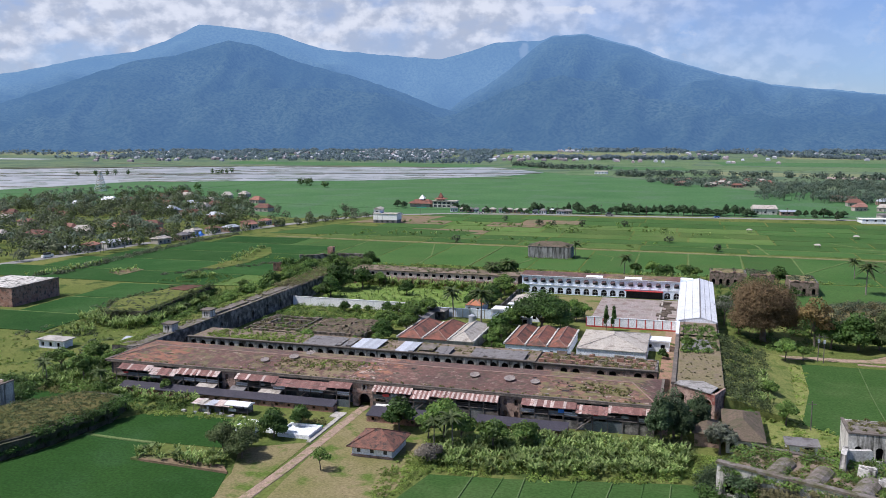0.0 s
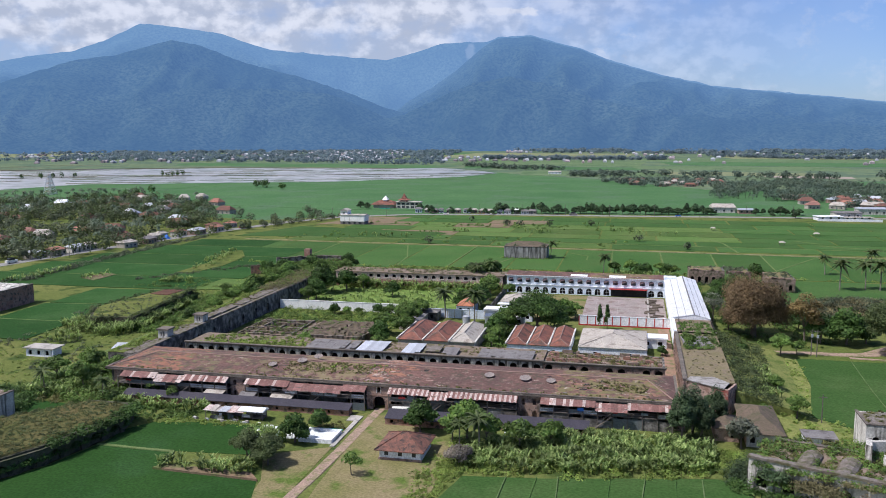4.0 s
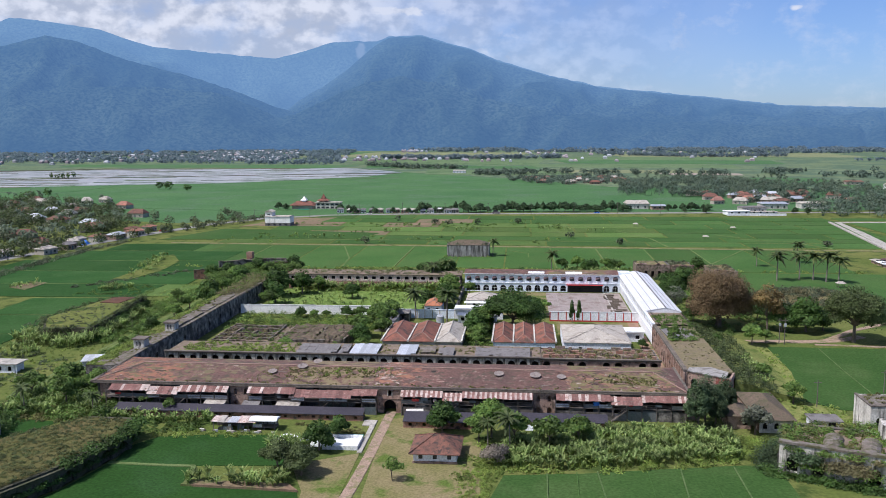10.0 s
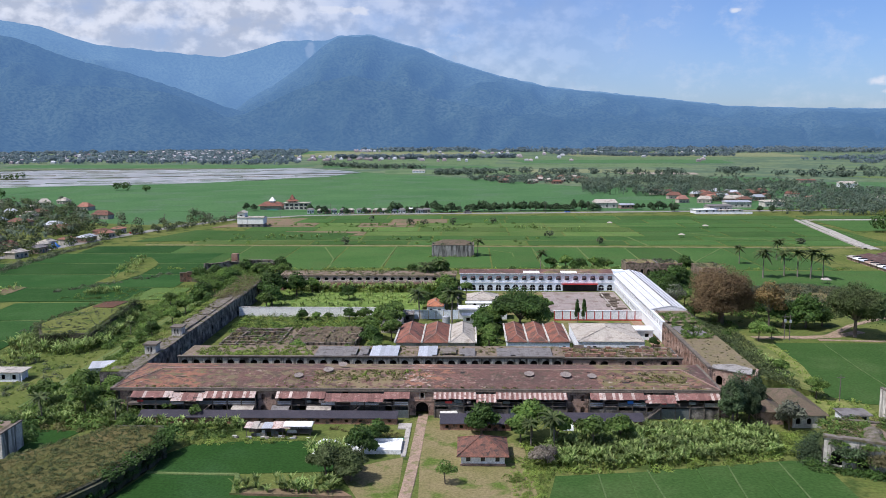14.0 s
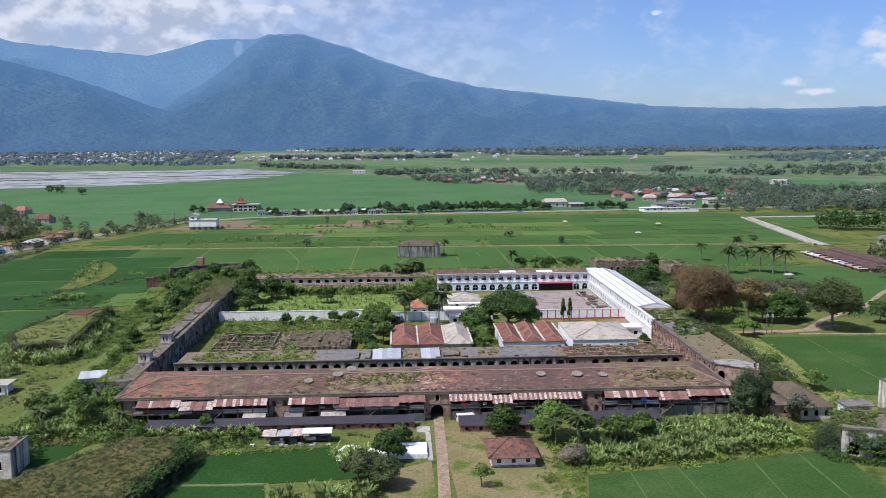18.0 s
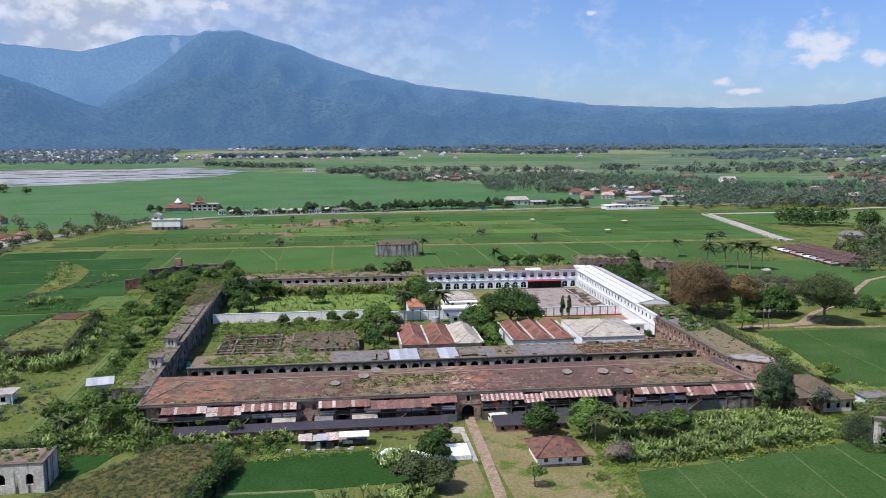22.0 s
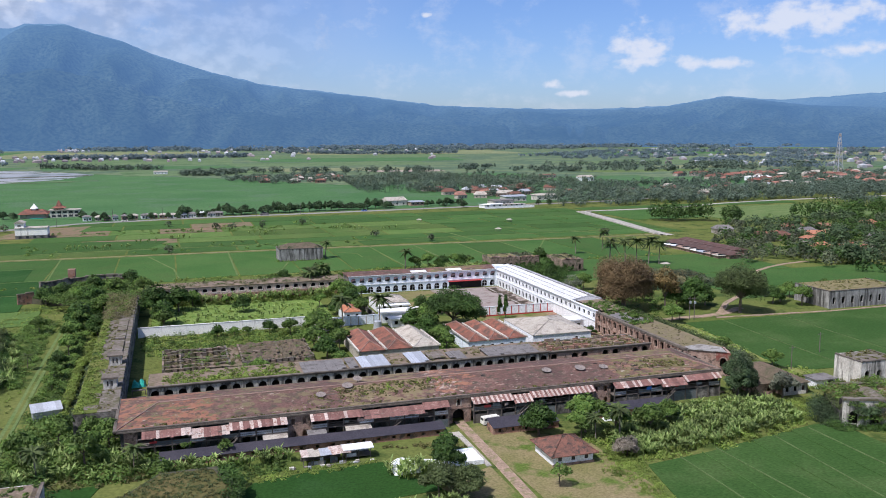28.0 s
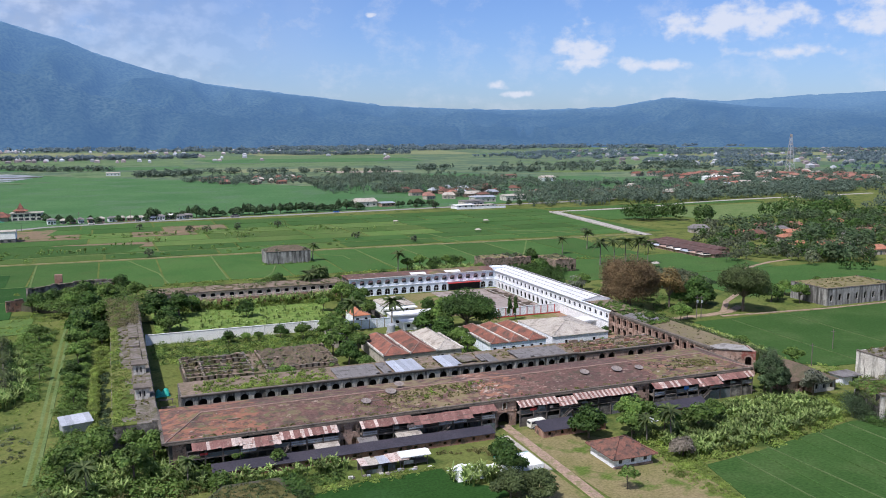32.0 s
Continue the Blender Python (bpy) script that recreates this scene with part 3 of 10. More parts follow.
def finish(name, bm, m, smooth=False):
    me = bpy.data.meshes.new(name)
    bmesh.ops.recalc_face_normals(bm, faces=bm.faces)
    bm.to_mesh(me)
    bm.free()
    me.materials.append(m)
    if smooth:
        me.polygons.foreach_set("use_smooth", [True] * len(me.polygons))
    return me


def part(name, bm, m, parent, label="", world=True, smooth=False):
    """Links a bmesh as one part of a thing; world: its coordinates are the place's own, not the thing's."""
    if isinstance(bm, list):
        return [part(name, b, m, parent, label, world, smooth) for b in bm][0]
    if world and parent is not None:
        o = parent
        off = Vector((0, 0, 0))
        while o is not None:
            off += o.location
            o = o.parent
        bmesh.ops.translate(bm, verts=bm.verts, vec=-off)
    ob = new(name, finish(name, bm, m, smooth))
    ob.parent = parent
    return tagged(ob, label)


def solo(name, bm, m, label="", category="", group="", kind="", smooth=False):
    return tagged(new(name, finish(name, bm, m, smooth)), label, category, group, kind)


def box(bm, x0, x1, y0, y1, z0, z1):
    v = [bm.verts.new(p) for p in ((x0, y0, z0), (x1, y0, z0), (x1, y1, z0), (x0, y1, z0), (x0, y0, z1), (x1, y0, z1), (x1, y1, z1), (x0, y1, z1))]
    for f in ((3, 2, 1, 0), (4, 5, 6, 7), (0, 1, 5, 4), (1, 2, 6, 5), (2, 3, 7, 6), (3, 0, 4, 7)):
        bm.faces.new([v[i] for i in f])
    return bm


def boxes(*rows):
    """One bmesh a box; part() makes each a part of its own."""
    made = [box(bmesh.new(), *r) for r in rows]
    return made if len(made) > 1 else made[0]


def slab(bm, pts, z0, z1, slope=0.0):
    """An upright prism over an outline; slope draws the top in towards the middle."""
    cx, cy = sum(p[0] for p in pts) / len(pts), sum(p[1] for p in pts) / len(pts)
    lo = [bm.verts.new((x, y, z0)) for x, y in pts]
    hi = []
    for x, y in pts:
        d = math.hypot(x - cx, y - cy)
        k = 1 - slope / d if d else 1
        hi.append(bm.verts.new((cx + (x - cx) * k, cy + (y - cy) * k, z1)))
    n = len(pts)
    for i in range(n):
        bm.faces.new((lo[i], lo[(i + 1) % n], hi[(i + 1) % n], hi[i]))
    bm.faces.new(hi)
    bm.faces.new(lo[::-1])
    return bm


def poly_prism(pts, z0, z1, slope=0.0):
    return slab(bmesh.new(), pts, z0, z1, slope)


def tube(bm, p, q, r0, r1, n=7):
    p, q = Vector(p), Vector(q)
    a = (q - p).normalized()
    s = a.orthogonal().normalized()
    t = a.cross(s)
    lo = [bm.verts.new(p + (s * math.cos(k * math.tau / n) + t * math.sin(k * math.tau / n)) * r0) for k in range(n)]
    hi = [bm.verts.new(q + (s * math.cos(k * math.tau / n) + t * math.sin(k * math.tau / n)) * r1) for k in range(n)]
    for k in range(n):
        bm.faces.new((lo[k], lo[(k + 1) % n], hi[(k + 1) % n], hi[k]))
    bm.faces.new(hi)
    bm.faces.new(lo[::-1])
    return bm


def hip(bm, x0, x1, y0, y1, z, h, axis="x", inset=None, thick=0.15):
    """A hipped roof with a closed underside; inset 0 makes it a gable."""
    if axis == "x":
        i = (y1 - y0) / 2 if inset is None else inset
        r = ((x0 + i, (y0 + y1) / 2), (x1 - i, (y0 + y1) / 2))
    else:
        i = (x1 - x0) / 2 if inset is None else inset
        r = (((x0 + x1) / 2, y0 + i), ((x0 + x1) / 2, y1 - i))
    c = ((x0, y0), (x1, y0), (x1, y1), (x0, y1))
    lo = [bm.verts.new((*p, z - thick)) for p in c]
    e = [bm.verts.new((*p, z)) for p in c]
    a, b = (bm.verts.new((*p, z + h)) for p in r)
    for k in range(4):
        bm.faces.new((lo[k], lo[(k + 1) % 4], e[(k + 1) % 4], e[k]))
    bm.faces.new(lo[::-1])
    if axis == "x":
        bm.faces.new((e[0], e[1], b, a)), bm.faces.new((e[2], e[3], a, b)), bm.faces.new((e[1], e[2], b)), bm.faces.new((e[3], e[0], a))
    else:
        bm.faces.new((e[1], e[2], b, a)), bm.faces.new((e[3], e[0], a, b)), bm.faces.new((e[0], e[1], a)), bm.faces.new((e[2], e[3], b))
    return bm


def arcade(bm, p, u, n, bay, z0, z1, width, sill, spring, thick, seg=8, rise=None, skip=()):
    """A wall of n bays from p along the unit vector u, each with an opening that has an arched head. thick runs to the left of u."""
    ux, uy = u
    wx, wy = -uy, ux
    r = width / 2
    rise = r if rise is None else rise

    def P(s, z, d):
        return bm.verts.new((p[0] + ux * s + wx * d, p[1] + uy * s + wy * d, z))

    for i in range(n):
        a, c, b = i * bay, i * bay + bay / 2, (i + 1) * bay
        shapes = []
        if i in skip:
            shapes.append([(a, z0), (b, z0), (b, z1), (a, z1)])
            outline = []
        else:
            shapes.append([(a, z0), (c - r, z0), (c - r, spring), (c - r, z1), (a, z1)])
            shapes.append([(c + r, z0), (b, z0), (b, z1), (c + r, z1), (c + r, spring)])
            if sill > z0:
                shapes.append([(c - r, z0), (c + r, z0), (c + r, sill), (c - r, sill)])
            arc = [(c - r * math.cos(math.pi * k / seg), spring + rise * math.sin(math.pi * k / seg)) for k in range(seg + 1)]
            for k in range(seg):
                q0, q1 = arc[k], arc[k + 1]
                shapes.append([q0, q1, (q1[0], z1), (q0[0], z1)])
            outline = [(c - r, sill)] + arc + [(c + r, sill)]
        for s in shapes:
            bm.faces.new([P(x, z, 0) for x, z in s])
            bm.faces.new([P(x, z, thick) for x, z in reversed(s)])
        for k in range(len(outline) - 1):
            q0, q1 = outline[k], outline[k + 1]
            bm.faces.new((P(*q0, 0), P(*q1, 0), P(*q1, thick), P(*q0, thick)))
        if outline:
            q0, q1 = outline[-1], outline[0]
            bm.faces.new((P(*q0, 0), P(*q1, 0), P(*q1, thick), P(*q0, thick)))
    L = n * bay
    for s in ((0, z0, z1), (L, z0, z1)):
        bm.faces.new((P(s[0], z0, 0), P(s[0], z1, 0), P(s[0], z1, thick), P(s[0], z0, thick)))
    bm.faces.new((P(0, z1, 0), P(L, z1, 0), P(L, z1, thick), P(0, z1, thick)))
    bmesh.ops.remove_doubles(bm, verts=bm.verts, dist=0.0005)
    return bm


def strip(pts, width, z0, z1):
    """A low ribbon along a line: a road, a path, a bund."""
    bm = bmesh.new()
    rows = []
    for i, p in enumerate(pts):
        a, b = Vector(pts[max(i - 1, 0)]), Vector(pts[min(i + 1, len(pts) - 1)])
        d = (b - a).normalized()
        nrm = Vector((-d.y, d.x)) * (width / 2)
        rows.append([bm.verts.new((p[0] + s * nrm.x, p[1] + s * nrm.y, z)) for s, z in ((1, z0), (0.92, z1), (-0.92, z1), (-1, z0))])
    for a, b in zip(rows, rows[1:]):
        for k in range(3):
            bm.faces.new((a[k], b[k], b[k + 1], a[k + 1]))
    return bm


def quads_mesh(name, V, m):
    """A mesh of loose four-sided leaves from an array (n, 4, 3)."""
    n = len(V)
    me = bpy.data.meshes.new(name)
    me.vertices.add(n * 4)
    me.vertices.foreach_set("co", np.ascontiguousarray(V, dtype=np.float32).ravel())
    me.loops.add(n * 4)
    me.loops.foreach_set("vertex_index", np.arange(n * 4, dtype=np.int32))
    me.polygons.add(n)
    me.polygons.foreach_set("loop_start", np.arange(n, dtype=np.int32) * 4)
    me.update(calc_edges=True)
    me.materials.append(m)
    return me


def leaves(centres, out, size, rng, up=0.5, wild=0.7, aspect=1.5):
    """Leaf quads at the centres that face outwards, upwards and a little at random."""
    n = len(centres)
    nrm = out + np.array([0, 0, up]) + rng.normal(0, wild, (n, 3))
    nrm /= np.linalg.norm(nrm, axis=1)[:, None] + 1e-9
    a = np.cross(nrm, rng.normal(0, 1, (n, 3)))
    a /= np.linalg.norm(a, axis=1)[:, None] + 1e-9
    b = np.cross(nrm, a)
    s = np.asarray(size) * rng.uniform(0.65, 1.35, n)
    a, b = a * (s * aspect / 2)[:, None], b * (s / 2)[:, None]
    return np.stack([centres - a, centres - b * 0.9 + a * 0.1, centres + a, centres + b], axis=1)


def crown_points(rng, n, lobes):
    """Points on and just inside a set of lobes (x, y, z, rx, rz), each with its outward direction."""
    lob = np.array(lobes, float)
    w = lob[:, 3] ** 2
    k = rng.choice(len(lob), n, p=w / w.sum())
    d = rng.normal(0, 1, (n, 3))
    d[:, 2] = np.abs(d[:, 2]) * 1.0 - 0.35
    d /= np.linalg.norm(d, axis=1)[:, None]
    rad = rng.uniform(0.72, 1.06, n)
    c = lob[k, :3] + d * np.stack([lob[k, 3], lob[k, 3], lob[k, 4]], 1) * rad[:, None]
    return c, d


def lobes_for(rng, r, z0, z1, count, flat=0.6):
    """Lobes that fill a crown of radius r between two heights."""
    rows = [(0, 0, (z0 + z1) / 2 + (z1 - z0) * 0.12, r * 0.62, (z1 - z0) * 0.38)]
    for i in range(count):
        a = i * math.tau / count + rng.uniform(-0.3, 0.3)
        d = r * rng.uniform(0.45, 0.68)
        z = z0 + (z1 - z0) * rng.uniform(0.28, 0.68)
        q = r * rng.uniform(0.32, 0.46)
        rows.append((math.cos(a) * d, math.sin(a) * d, z, q, q * flat * rng.uniform(0.9, 1.3)))
    return rows


# ---- the land ----
def build_ground():
    bm = bmesh.new()
    ring = (0, 60, 150, 300, 600, 1200, 2500, 4900)
    n = 48
    prev = None
    c = bm.verts.new((0, 100, 0))
    for r in ring[1:]:
        cur = [bm.verts.new((math.cos(k * math.tau / n) * r, 100 + math.sin(k * math.tau / n) * r, 0)) for k in range(n)]
        for k in range(n):
            if prev is None:
                bm.faces.new((c, cur[k], cur[(k + 1) % n]))
            else:
                bm.faces.new((prev[k], cur[k], cur[(k + 1) % n], prev[(k + 1) % n]))
        prev = cur
    solo("ground", bm, M_meadow, "broad plain of mixed grass and meadow", "ground", kind="structure")


build_ground()


laid = [0]


def field(pts, m, label="flat green paddy field of growing rice", z=0.08, name="paddy_field"):
    # no two fields lie in one plane
    laid[0] += 1
    z += laid[0] * 0.0012
    return solo(name, poly_prism(pts, -0.05, z), m, label, "field", "fields of the plain", "structure")


def rect(x0, x1, y0, y1):
    return [(x0, y0), (x1, y0), (x1, y1), (x0, y1)]


def bund(pts, w=0.7, z=0.24, m=None):
    return solo("bund", strip(pts, w, 0.0, z), m or M_bund, "low grassy earth bund between rice fields", "bund", "bunds", "structure")


# fields south of the fort
field([(-50, -27), (-46, -21), (-36, -19), (-21, -18.5), (-21, -25), (-14, -31), (-14, -34.5), (-32, -36), (-49, -35.5)], M_paddy_deep)
field([(-49.8, -36.4), (-33, -37), (-31.5, -45), (-10, -45.5), (-6.5, -56), (-8, -66), (-66, -73), (-57, -58), (-52.6, -49)], M_paddy_deep)
field([(-8.5, -67), (-12, -150), (-80, -150), (-67, -74)], M_paddy)
field([(-31.5, -45.6), (-30.6, -43.4), (-12, -43.8), (-9.5, -46.6)], M_fallow, "low bank of bare brown soil", 0.5, "soil_bank")
field([(-86, -12.5), (-72.5, -13.5), (-74.5, -20), (-78, -25), (-81.5, -24.5)], M_paddy_deep)
bund([(-50, -36), (-40, -36.4), (-32.4, -36.4)], 0.9)
bund([(-32.6, -36.4), (-31.6, -40), (-31, -45)], 0.9)
SE = [(27, -36), (42, -34), (58, -30.5), (73, -27.5), (79, -28.5), (79, -150), (20, -150), (22, -60)]
field(SE, M_paddy_near)
for x, lean in ((34.8, 0.3), (45.4, -0.8), (59.0, 1.4), (70.3, 0.4)):
    bund([(x - lean, -150), (x - lean * 0.4, -60), (x + lean, -35.6 + (x - 30) * 0.17)], 0.24, 0.28, M_thin_bund)
for x in (40.2, 53.6, 65.4):
    bund([(x - 0.6, -150), (x - 0.2, -60), (x + 0.5, -35.6 + (x - 30) * 0.17)], 0.2, 0.24, M_paddy)
# fields east of the fort
field([(103, 67), (102, 40), (97.5, 14), (104, 8), (150, 4), (240, 2), (240, 66), (164, 66)], M_paddy_near)
for x in (117, 141):
    bund([(x - 2, 8), (x - 1, 40), (x + 0.5, 66)], 0.2, 0.28, M_thin_bund)
field([(118, -2), (240, -4), (240, -150), (106, -150), (106, -60)], M_paddy_near)
# fields north of the fort, as far as the track
cuts = (-168, -140, -112, -84, -57, -30, -2, 22, 46, 71, 97, 122, 150, 182)
for i, (a, b) in enumerate(zip(cuts, cuts[1:])):
    field([(a + 0.4, 212 if -80 < a < 100 else 206), (b - 0.4, 212 if -80 < a < 100 else 206), (b - 0.4, 287 - b * 0.03), (a + 0.4, 287 - a * 0.03)], M_paddy)
field(rect(105, 215, 150, 204), M_paddy)
field(rect(150, 260, 96, 149), M_paddy)
bund([(-176, 296), (-100, 292.5), (-28, 291), (108, 286), (190, 283), (240, 282)], 2.6, 0.3, M_track)
for pts in ([(-4, 246), (-10, 222), (-16, 210)], [(24, 272), (34, 262), (34, 248)], [(-70, 286), (-58, 240), (-56, 213)], [(-112, 288), (-110, 212)], [(46, 286), (47, 213)], [(71, 285), (72, 213)],
            [(97, 284), (96, 213)], [(150, 282), (122, 230)], [(122, 284), (122, 213)], [(-30, 290), (-31, 213)]):
    bund(pts, 0.8, 0.22)
# fields between the track and the high road
rows_n = (295, 318, 338, 362, 388, 415, 442, 470)
rng = random.Random(4)
for j, (y0, y1) in enumerate(zip(rows_n, rows_n[1:])):
    x = -150 + j * 4
    while x < 250:
        w = rng.uniform(28, 60)
        b = min(x + w, 252)
        young = (320 < y0 < 400 and -120 < x < 90) and rng.random() < 0.8 or y0 < 300 and x < 60 and rng.random() < 0.5
        soil = rng.random() < 0.16 and 330 < y0 < 420 and x < 40
        field(rect(x + 0.6, b - 0.6, y0 + 0.5 - x * 0.02, y1 - 0.5 - x * 0.02), M_fallow if soil else M_paddy_young if young else M_paddy,
              "dry fallow field of bare brown soil" if soil else "yellow-green field of young rice" if young else "flat green paddy field of growing rice")
        x = b
for pts in ([(-150, 314), (-60, 316), (60, 314), (200, 311)], [(-130, 402), (0, 398), (150, 396)], [(92, 372), (108, 330), (112, 290)], [(-60, 362), (60, 360)], [(160, 330), (185, 320), (200, 288)], [(150, 352), (162, 338)]):
    bund(pts, 1.2, 0.26)
field([(-165, 385), (-150, 440), (-110, 452), (-118, 400)], M_fallow, "dry fallow field of bare brown soil", 0.1)
field([(-190, 310), (-170, 372), (-60, 352), (-70, 322)], M_paddy, z=0.07)
# fields west of the fort
W_rows = ((-255, -128, 40, 66), (-160, -128, 67, 96), (-160, -122, 97, 128), (-250, -120, 129, 158), (-230, -112, 159, 192), (-222, -100, 193, 226), (-212, -120, 227, 262), (-200, -150, 263, 292))
for a, b, y0, y1 in W_rows:
    field([(a, y0 - 3), (b, y0), (b - 1, y1 - 0.7), (a - 1, y1 - 3.7)], M_paddy_west)
    bund([(a, y1 - 3.3), (b, y1 - 0.3)], 0.7, 0.22)
field([(-122, 130), (-104, 134), (-104, 158), (-120, 158)], M_paddy_young, "yellow-green field of young rice", 0.1)
field([(-150, 168), (-142, 170), (-138, 190), (-141, 222), (-154, 246), (-160, 240), (-150, 200)], M_meadow, "low grassy bank among the rice", 0.2, "soil_bank")
field([(-184, 146), (-174, 141), (-174, 158), (-180, 160)], M_fallow, "island of bare brown soil in the rice", 0.22, "soil_bank")
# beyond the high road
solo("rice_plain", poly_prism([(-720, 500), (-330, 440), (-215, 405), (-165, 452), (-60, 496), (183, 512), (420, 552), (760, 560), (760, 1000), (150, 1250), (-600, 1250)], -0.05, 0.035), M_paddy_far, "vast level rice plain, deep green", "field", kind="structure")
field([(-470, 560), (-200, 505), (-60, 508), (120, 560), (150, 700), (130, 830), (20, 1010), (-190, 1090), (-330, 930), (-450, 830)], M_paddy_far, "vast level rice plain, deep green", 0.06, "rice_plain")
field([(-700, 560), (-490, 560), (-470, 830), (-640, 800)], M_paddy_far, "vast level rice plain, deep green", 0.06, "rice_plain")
solo("water", poly_prism([(-700, 500), (-640, 575), (-603, 660), (-566, 824), (-430, 886), (-262, 930), (-222, 990), (-165, 1215), (-235, 1330), (-300, 1405), (-390, 1360), (-768, 1325), (-1126, 1080), (-2000, 900), (-1500, 420)], -0.1, 0.14), M_water,
     "flooded pale grey wet fields that mirror the sky", "water", kind="structure")
rng = random.Random(9)
for i in range(150):
    x, y = rng.uniform(-1200, -190), rng.uniform(600, 1400)
    L = rng.uniform(30, 150)
    if y < 850 and x > -560 or y < 960 and x > -330 or (x < -500 and y < 760 and i % 3):
        continue
    solo("bund", strip([(x, y), (x + L * 0.4, y + L * 0.06), (x + L * 0.7, y + L * 0.02), (x + L, y + L * 0.1)], rng.uniform(1.2, 7), 0.0, 0.4 + i * 0.0013), rng.choice((M_far_plain, M_mud, M_mud)), "muddy green bank in the flooded fields", "bund", "bunds", "structure")
solo("causeway", strip([(-1250, 780), (-930, 858), (-640, 1012), (-315, 1136), (-170, 1180)], 3.5, 0.0, 0.9), M_mud, "low brown causeway across the flooded fields", "bund", kind="structure")
solo("causeway", strip([(-1500, 960), (-1126, 1085), (-760, 1330), (-380, 1365)], 7, 0.0, 1.2), M_mud, "low brown causeway across the flooded fields", "bund", kind="structure")
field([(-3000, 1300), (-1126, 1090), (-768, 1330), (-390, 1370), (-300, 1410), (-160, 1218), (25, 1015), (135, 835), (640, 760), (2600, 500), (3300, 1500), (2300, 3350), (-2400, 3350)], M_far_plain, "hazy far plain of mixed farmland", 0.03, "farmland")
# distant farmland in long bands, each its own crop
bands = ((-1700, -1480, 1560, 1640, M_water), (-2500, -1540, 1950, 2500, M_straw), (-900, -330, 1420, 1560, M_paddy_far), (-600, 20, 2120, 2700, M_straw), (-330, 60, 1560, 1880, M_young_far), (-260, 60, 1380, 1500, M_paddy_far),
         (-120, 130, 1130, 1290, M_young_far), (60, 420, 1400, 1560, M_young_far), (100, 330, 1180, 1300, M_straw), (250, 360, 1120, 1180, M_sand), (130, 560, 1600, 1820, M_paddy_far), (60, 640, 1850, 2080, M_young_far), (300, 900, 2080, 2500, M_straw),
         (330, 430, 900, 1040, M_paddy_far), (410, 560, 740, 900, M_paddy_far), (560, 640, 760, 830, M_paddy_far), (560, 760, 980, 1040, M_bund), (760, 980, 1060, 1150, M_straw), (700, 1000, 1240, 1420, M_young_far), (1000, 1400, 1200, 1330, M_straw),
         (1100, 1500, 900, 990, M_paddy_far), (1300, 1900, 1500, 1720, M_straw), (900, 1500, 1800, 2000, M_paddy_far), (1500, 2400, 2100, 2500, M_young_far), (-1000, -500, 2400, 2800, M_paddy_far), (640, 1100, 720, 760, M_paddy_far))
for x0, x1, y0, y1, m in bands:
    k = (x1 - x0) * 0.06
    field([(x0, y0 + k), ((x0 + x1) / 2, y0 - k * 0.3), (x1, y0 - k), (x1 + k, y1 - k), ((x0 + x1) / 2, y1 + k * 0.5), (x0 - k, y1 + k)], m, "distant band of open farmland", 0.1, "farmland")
for x0, x1, y0, y1, m in ((258, 470, 443, 462, M_paddy), (258, 330, 362, 430, M_paddy), (320, 480, 335, 430, M_bund)):
    field(rect(x0, x1, y0, y1), m, "band of open farmland beside the canal road", 0.05, "farmland")

# roads and paths
HIGH_ROAD = [(-262, -20), (-252, 150), (-234, 240), (-212, 330), (-190, 400), (-165, 442), (-120, 470), (-60, 484), (60, 493), (183, 505), (300, 512), (420, 545)]
solo("road", strip(HIGH_ROAD, 8.0, 0.0, 0.18), M_road, "grey asphalt high road across the plain", "road", kind="structure")
solo("concrete_road", strip([(231, 275), (233, 300), (243, 365), (252, 432), (341, 437), (395, 457), (470, 470), (640, 480)], 5.5, 0.0, 0.35), M_concrete, "pale concrete canal road", "road", kind="structure")
solo("canal_wall", strip([(226, 277), (228, 300), (237, 365), (246, 430)], 2.0, 0.0, 0.9), M_concrete, "pale concrete canal bank", "wall", kind="structure")
solo("lane", strip([(118, 70.6), (128, 69.8), (165, 66.5), (240, 68)], 1.2, 0.0, 0.22), M_path, "narrow earth bund path beside the rice field", "path", kind="structure")
solo("lane", strip([(92, 72.5), (106, 74.0), (116, 74), (126, 76), (136, 82)], 3.4, 0.0, 0.16), M_path, "bare earth lane beside the rice field", "road", kind="structure")
solo("lane", strip([(122, 75), (127, 80), (137, 91), (160, 108), (180, 132), (195, 148), (207, 155), (221, 161), (236, 164)], 2.2, 0.0, 0.17), M_path, "bare earth lane beside the rice field", "road", kind="structure")
solo("lane", strip([(-94, 2), (-93.7, 30), (-93.4, 60), (-93.2, 90), (-92.8, 122), (-92, 150)], 2.5, 0.0, 0.12), M_bund, "worn grassy cart track outside the rampart", "road", kind="structure")
solo("lane", strip([(-94.1, 2), (-93.6, 30), (-93.5, 60), (-93.1, 90), (-92.9, 122), (-92, 150)], 0.8, 0.0, 0.128), M_meadow, "grass strip along the middle of the track", "road", kind="structure")
solo("embankment_foot", poly_prism([(79, 8), (92, 2), (92, 14), (82, 16)], -0.05, 0.075), M_verge, "dry grass before the ruined wing", "lawn", kind="structure")
solo("yard", poly_prism([(-1, -6), (3.6, -3), (8, -9), (22, -20), (23, -44), (20, -70), (4, -70), (2, -46), (1, -20)], -0.05, 0.07), M_lawn, "dry mown grass yard before the gate", "lawn", kind="structure")
solo("yard_verge", poly_prism([(-14, -34), (-2, -27), (-1.5, -66), (-6, -66), (-9, -46)], -0.05, 0.065), M_lawn, "dry grass verge beside the path", "lawn", kind="structure")
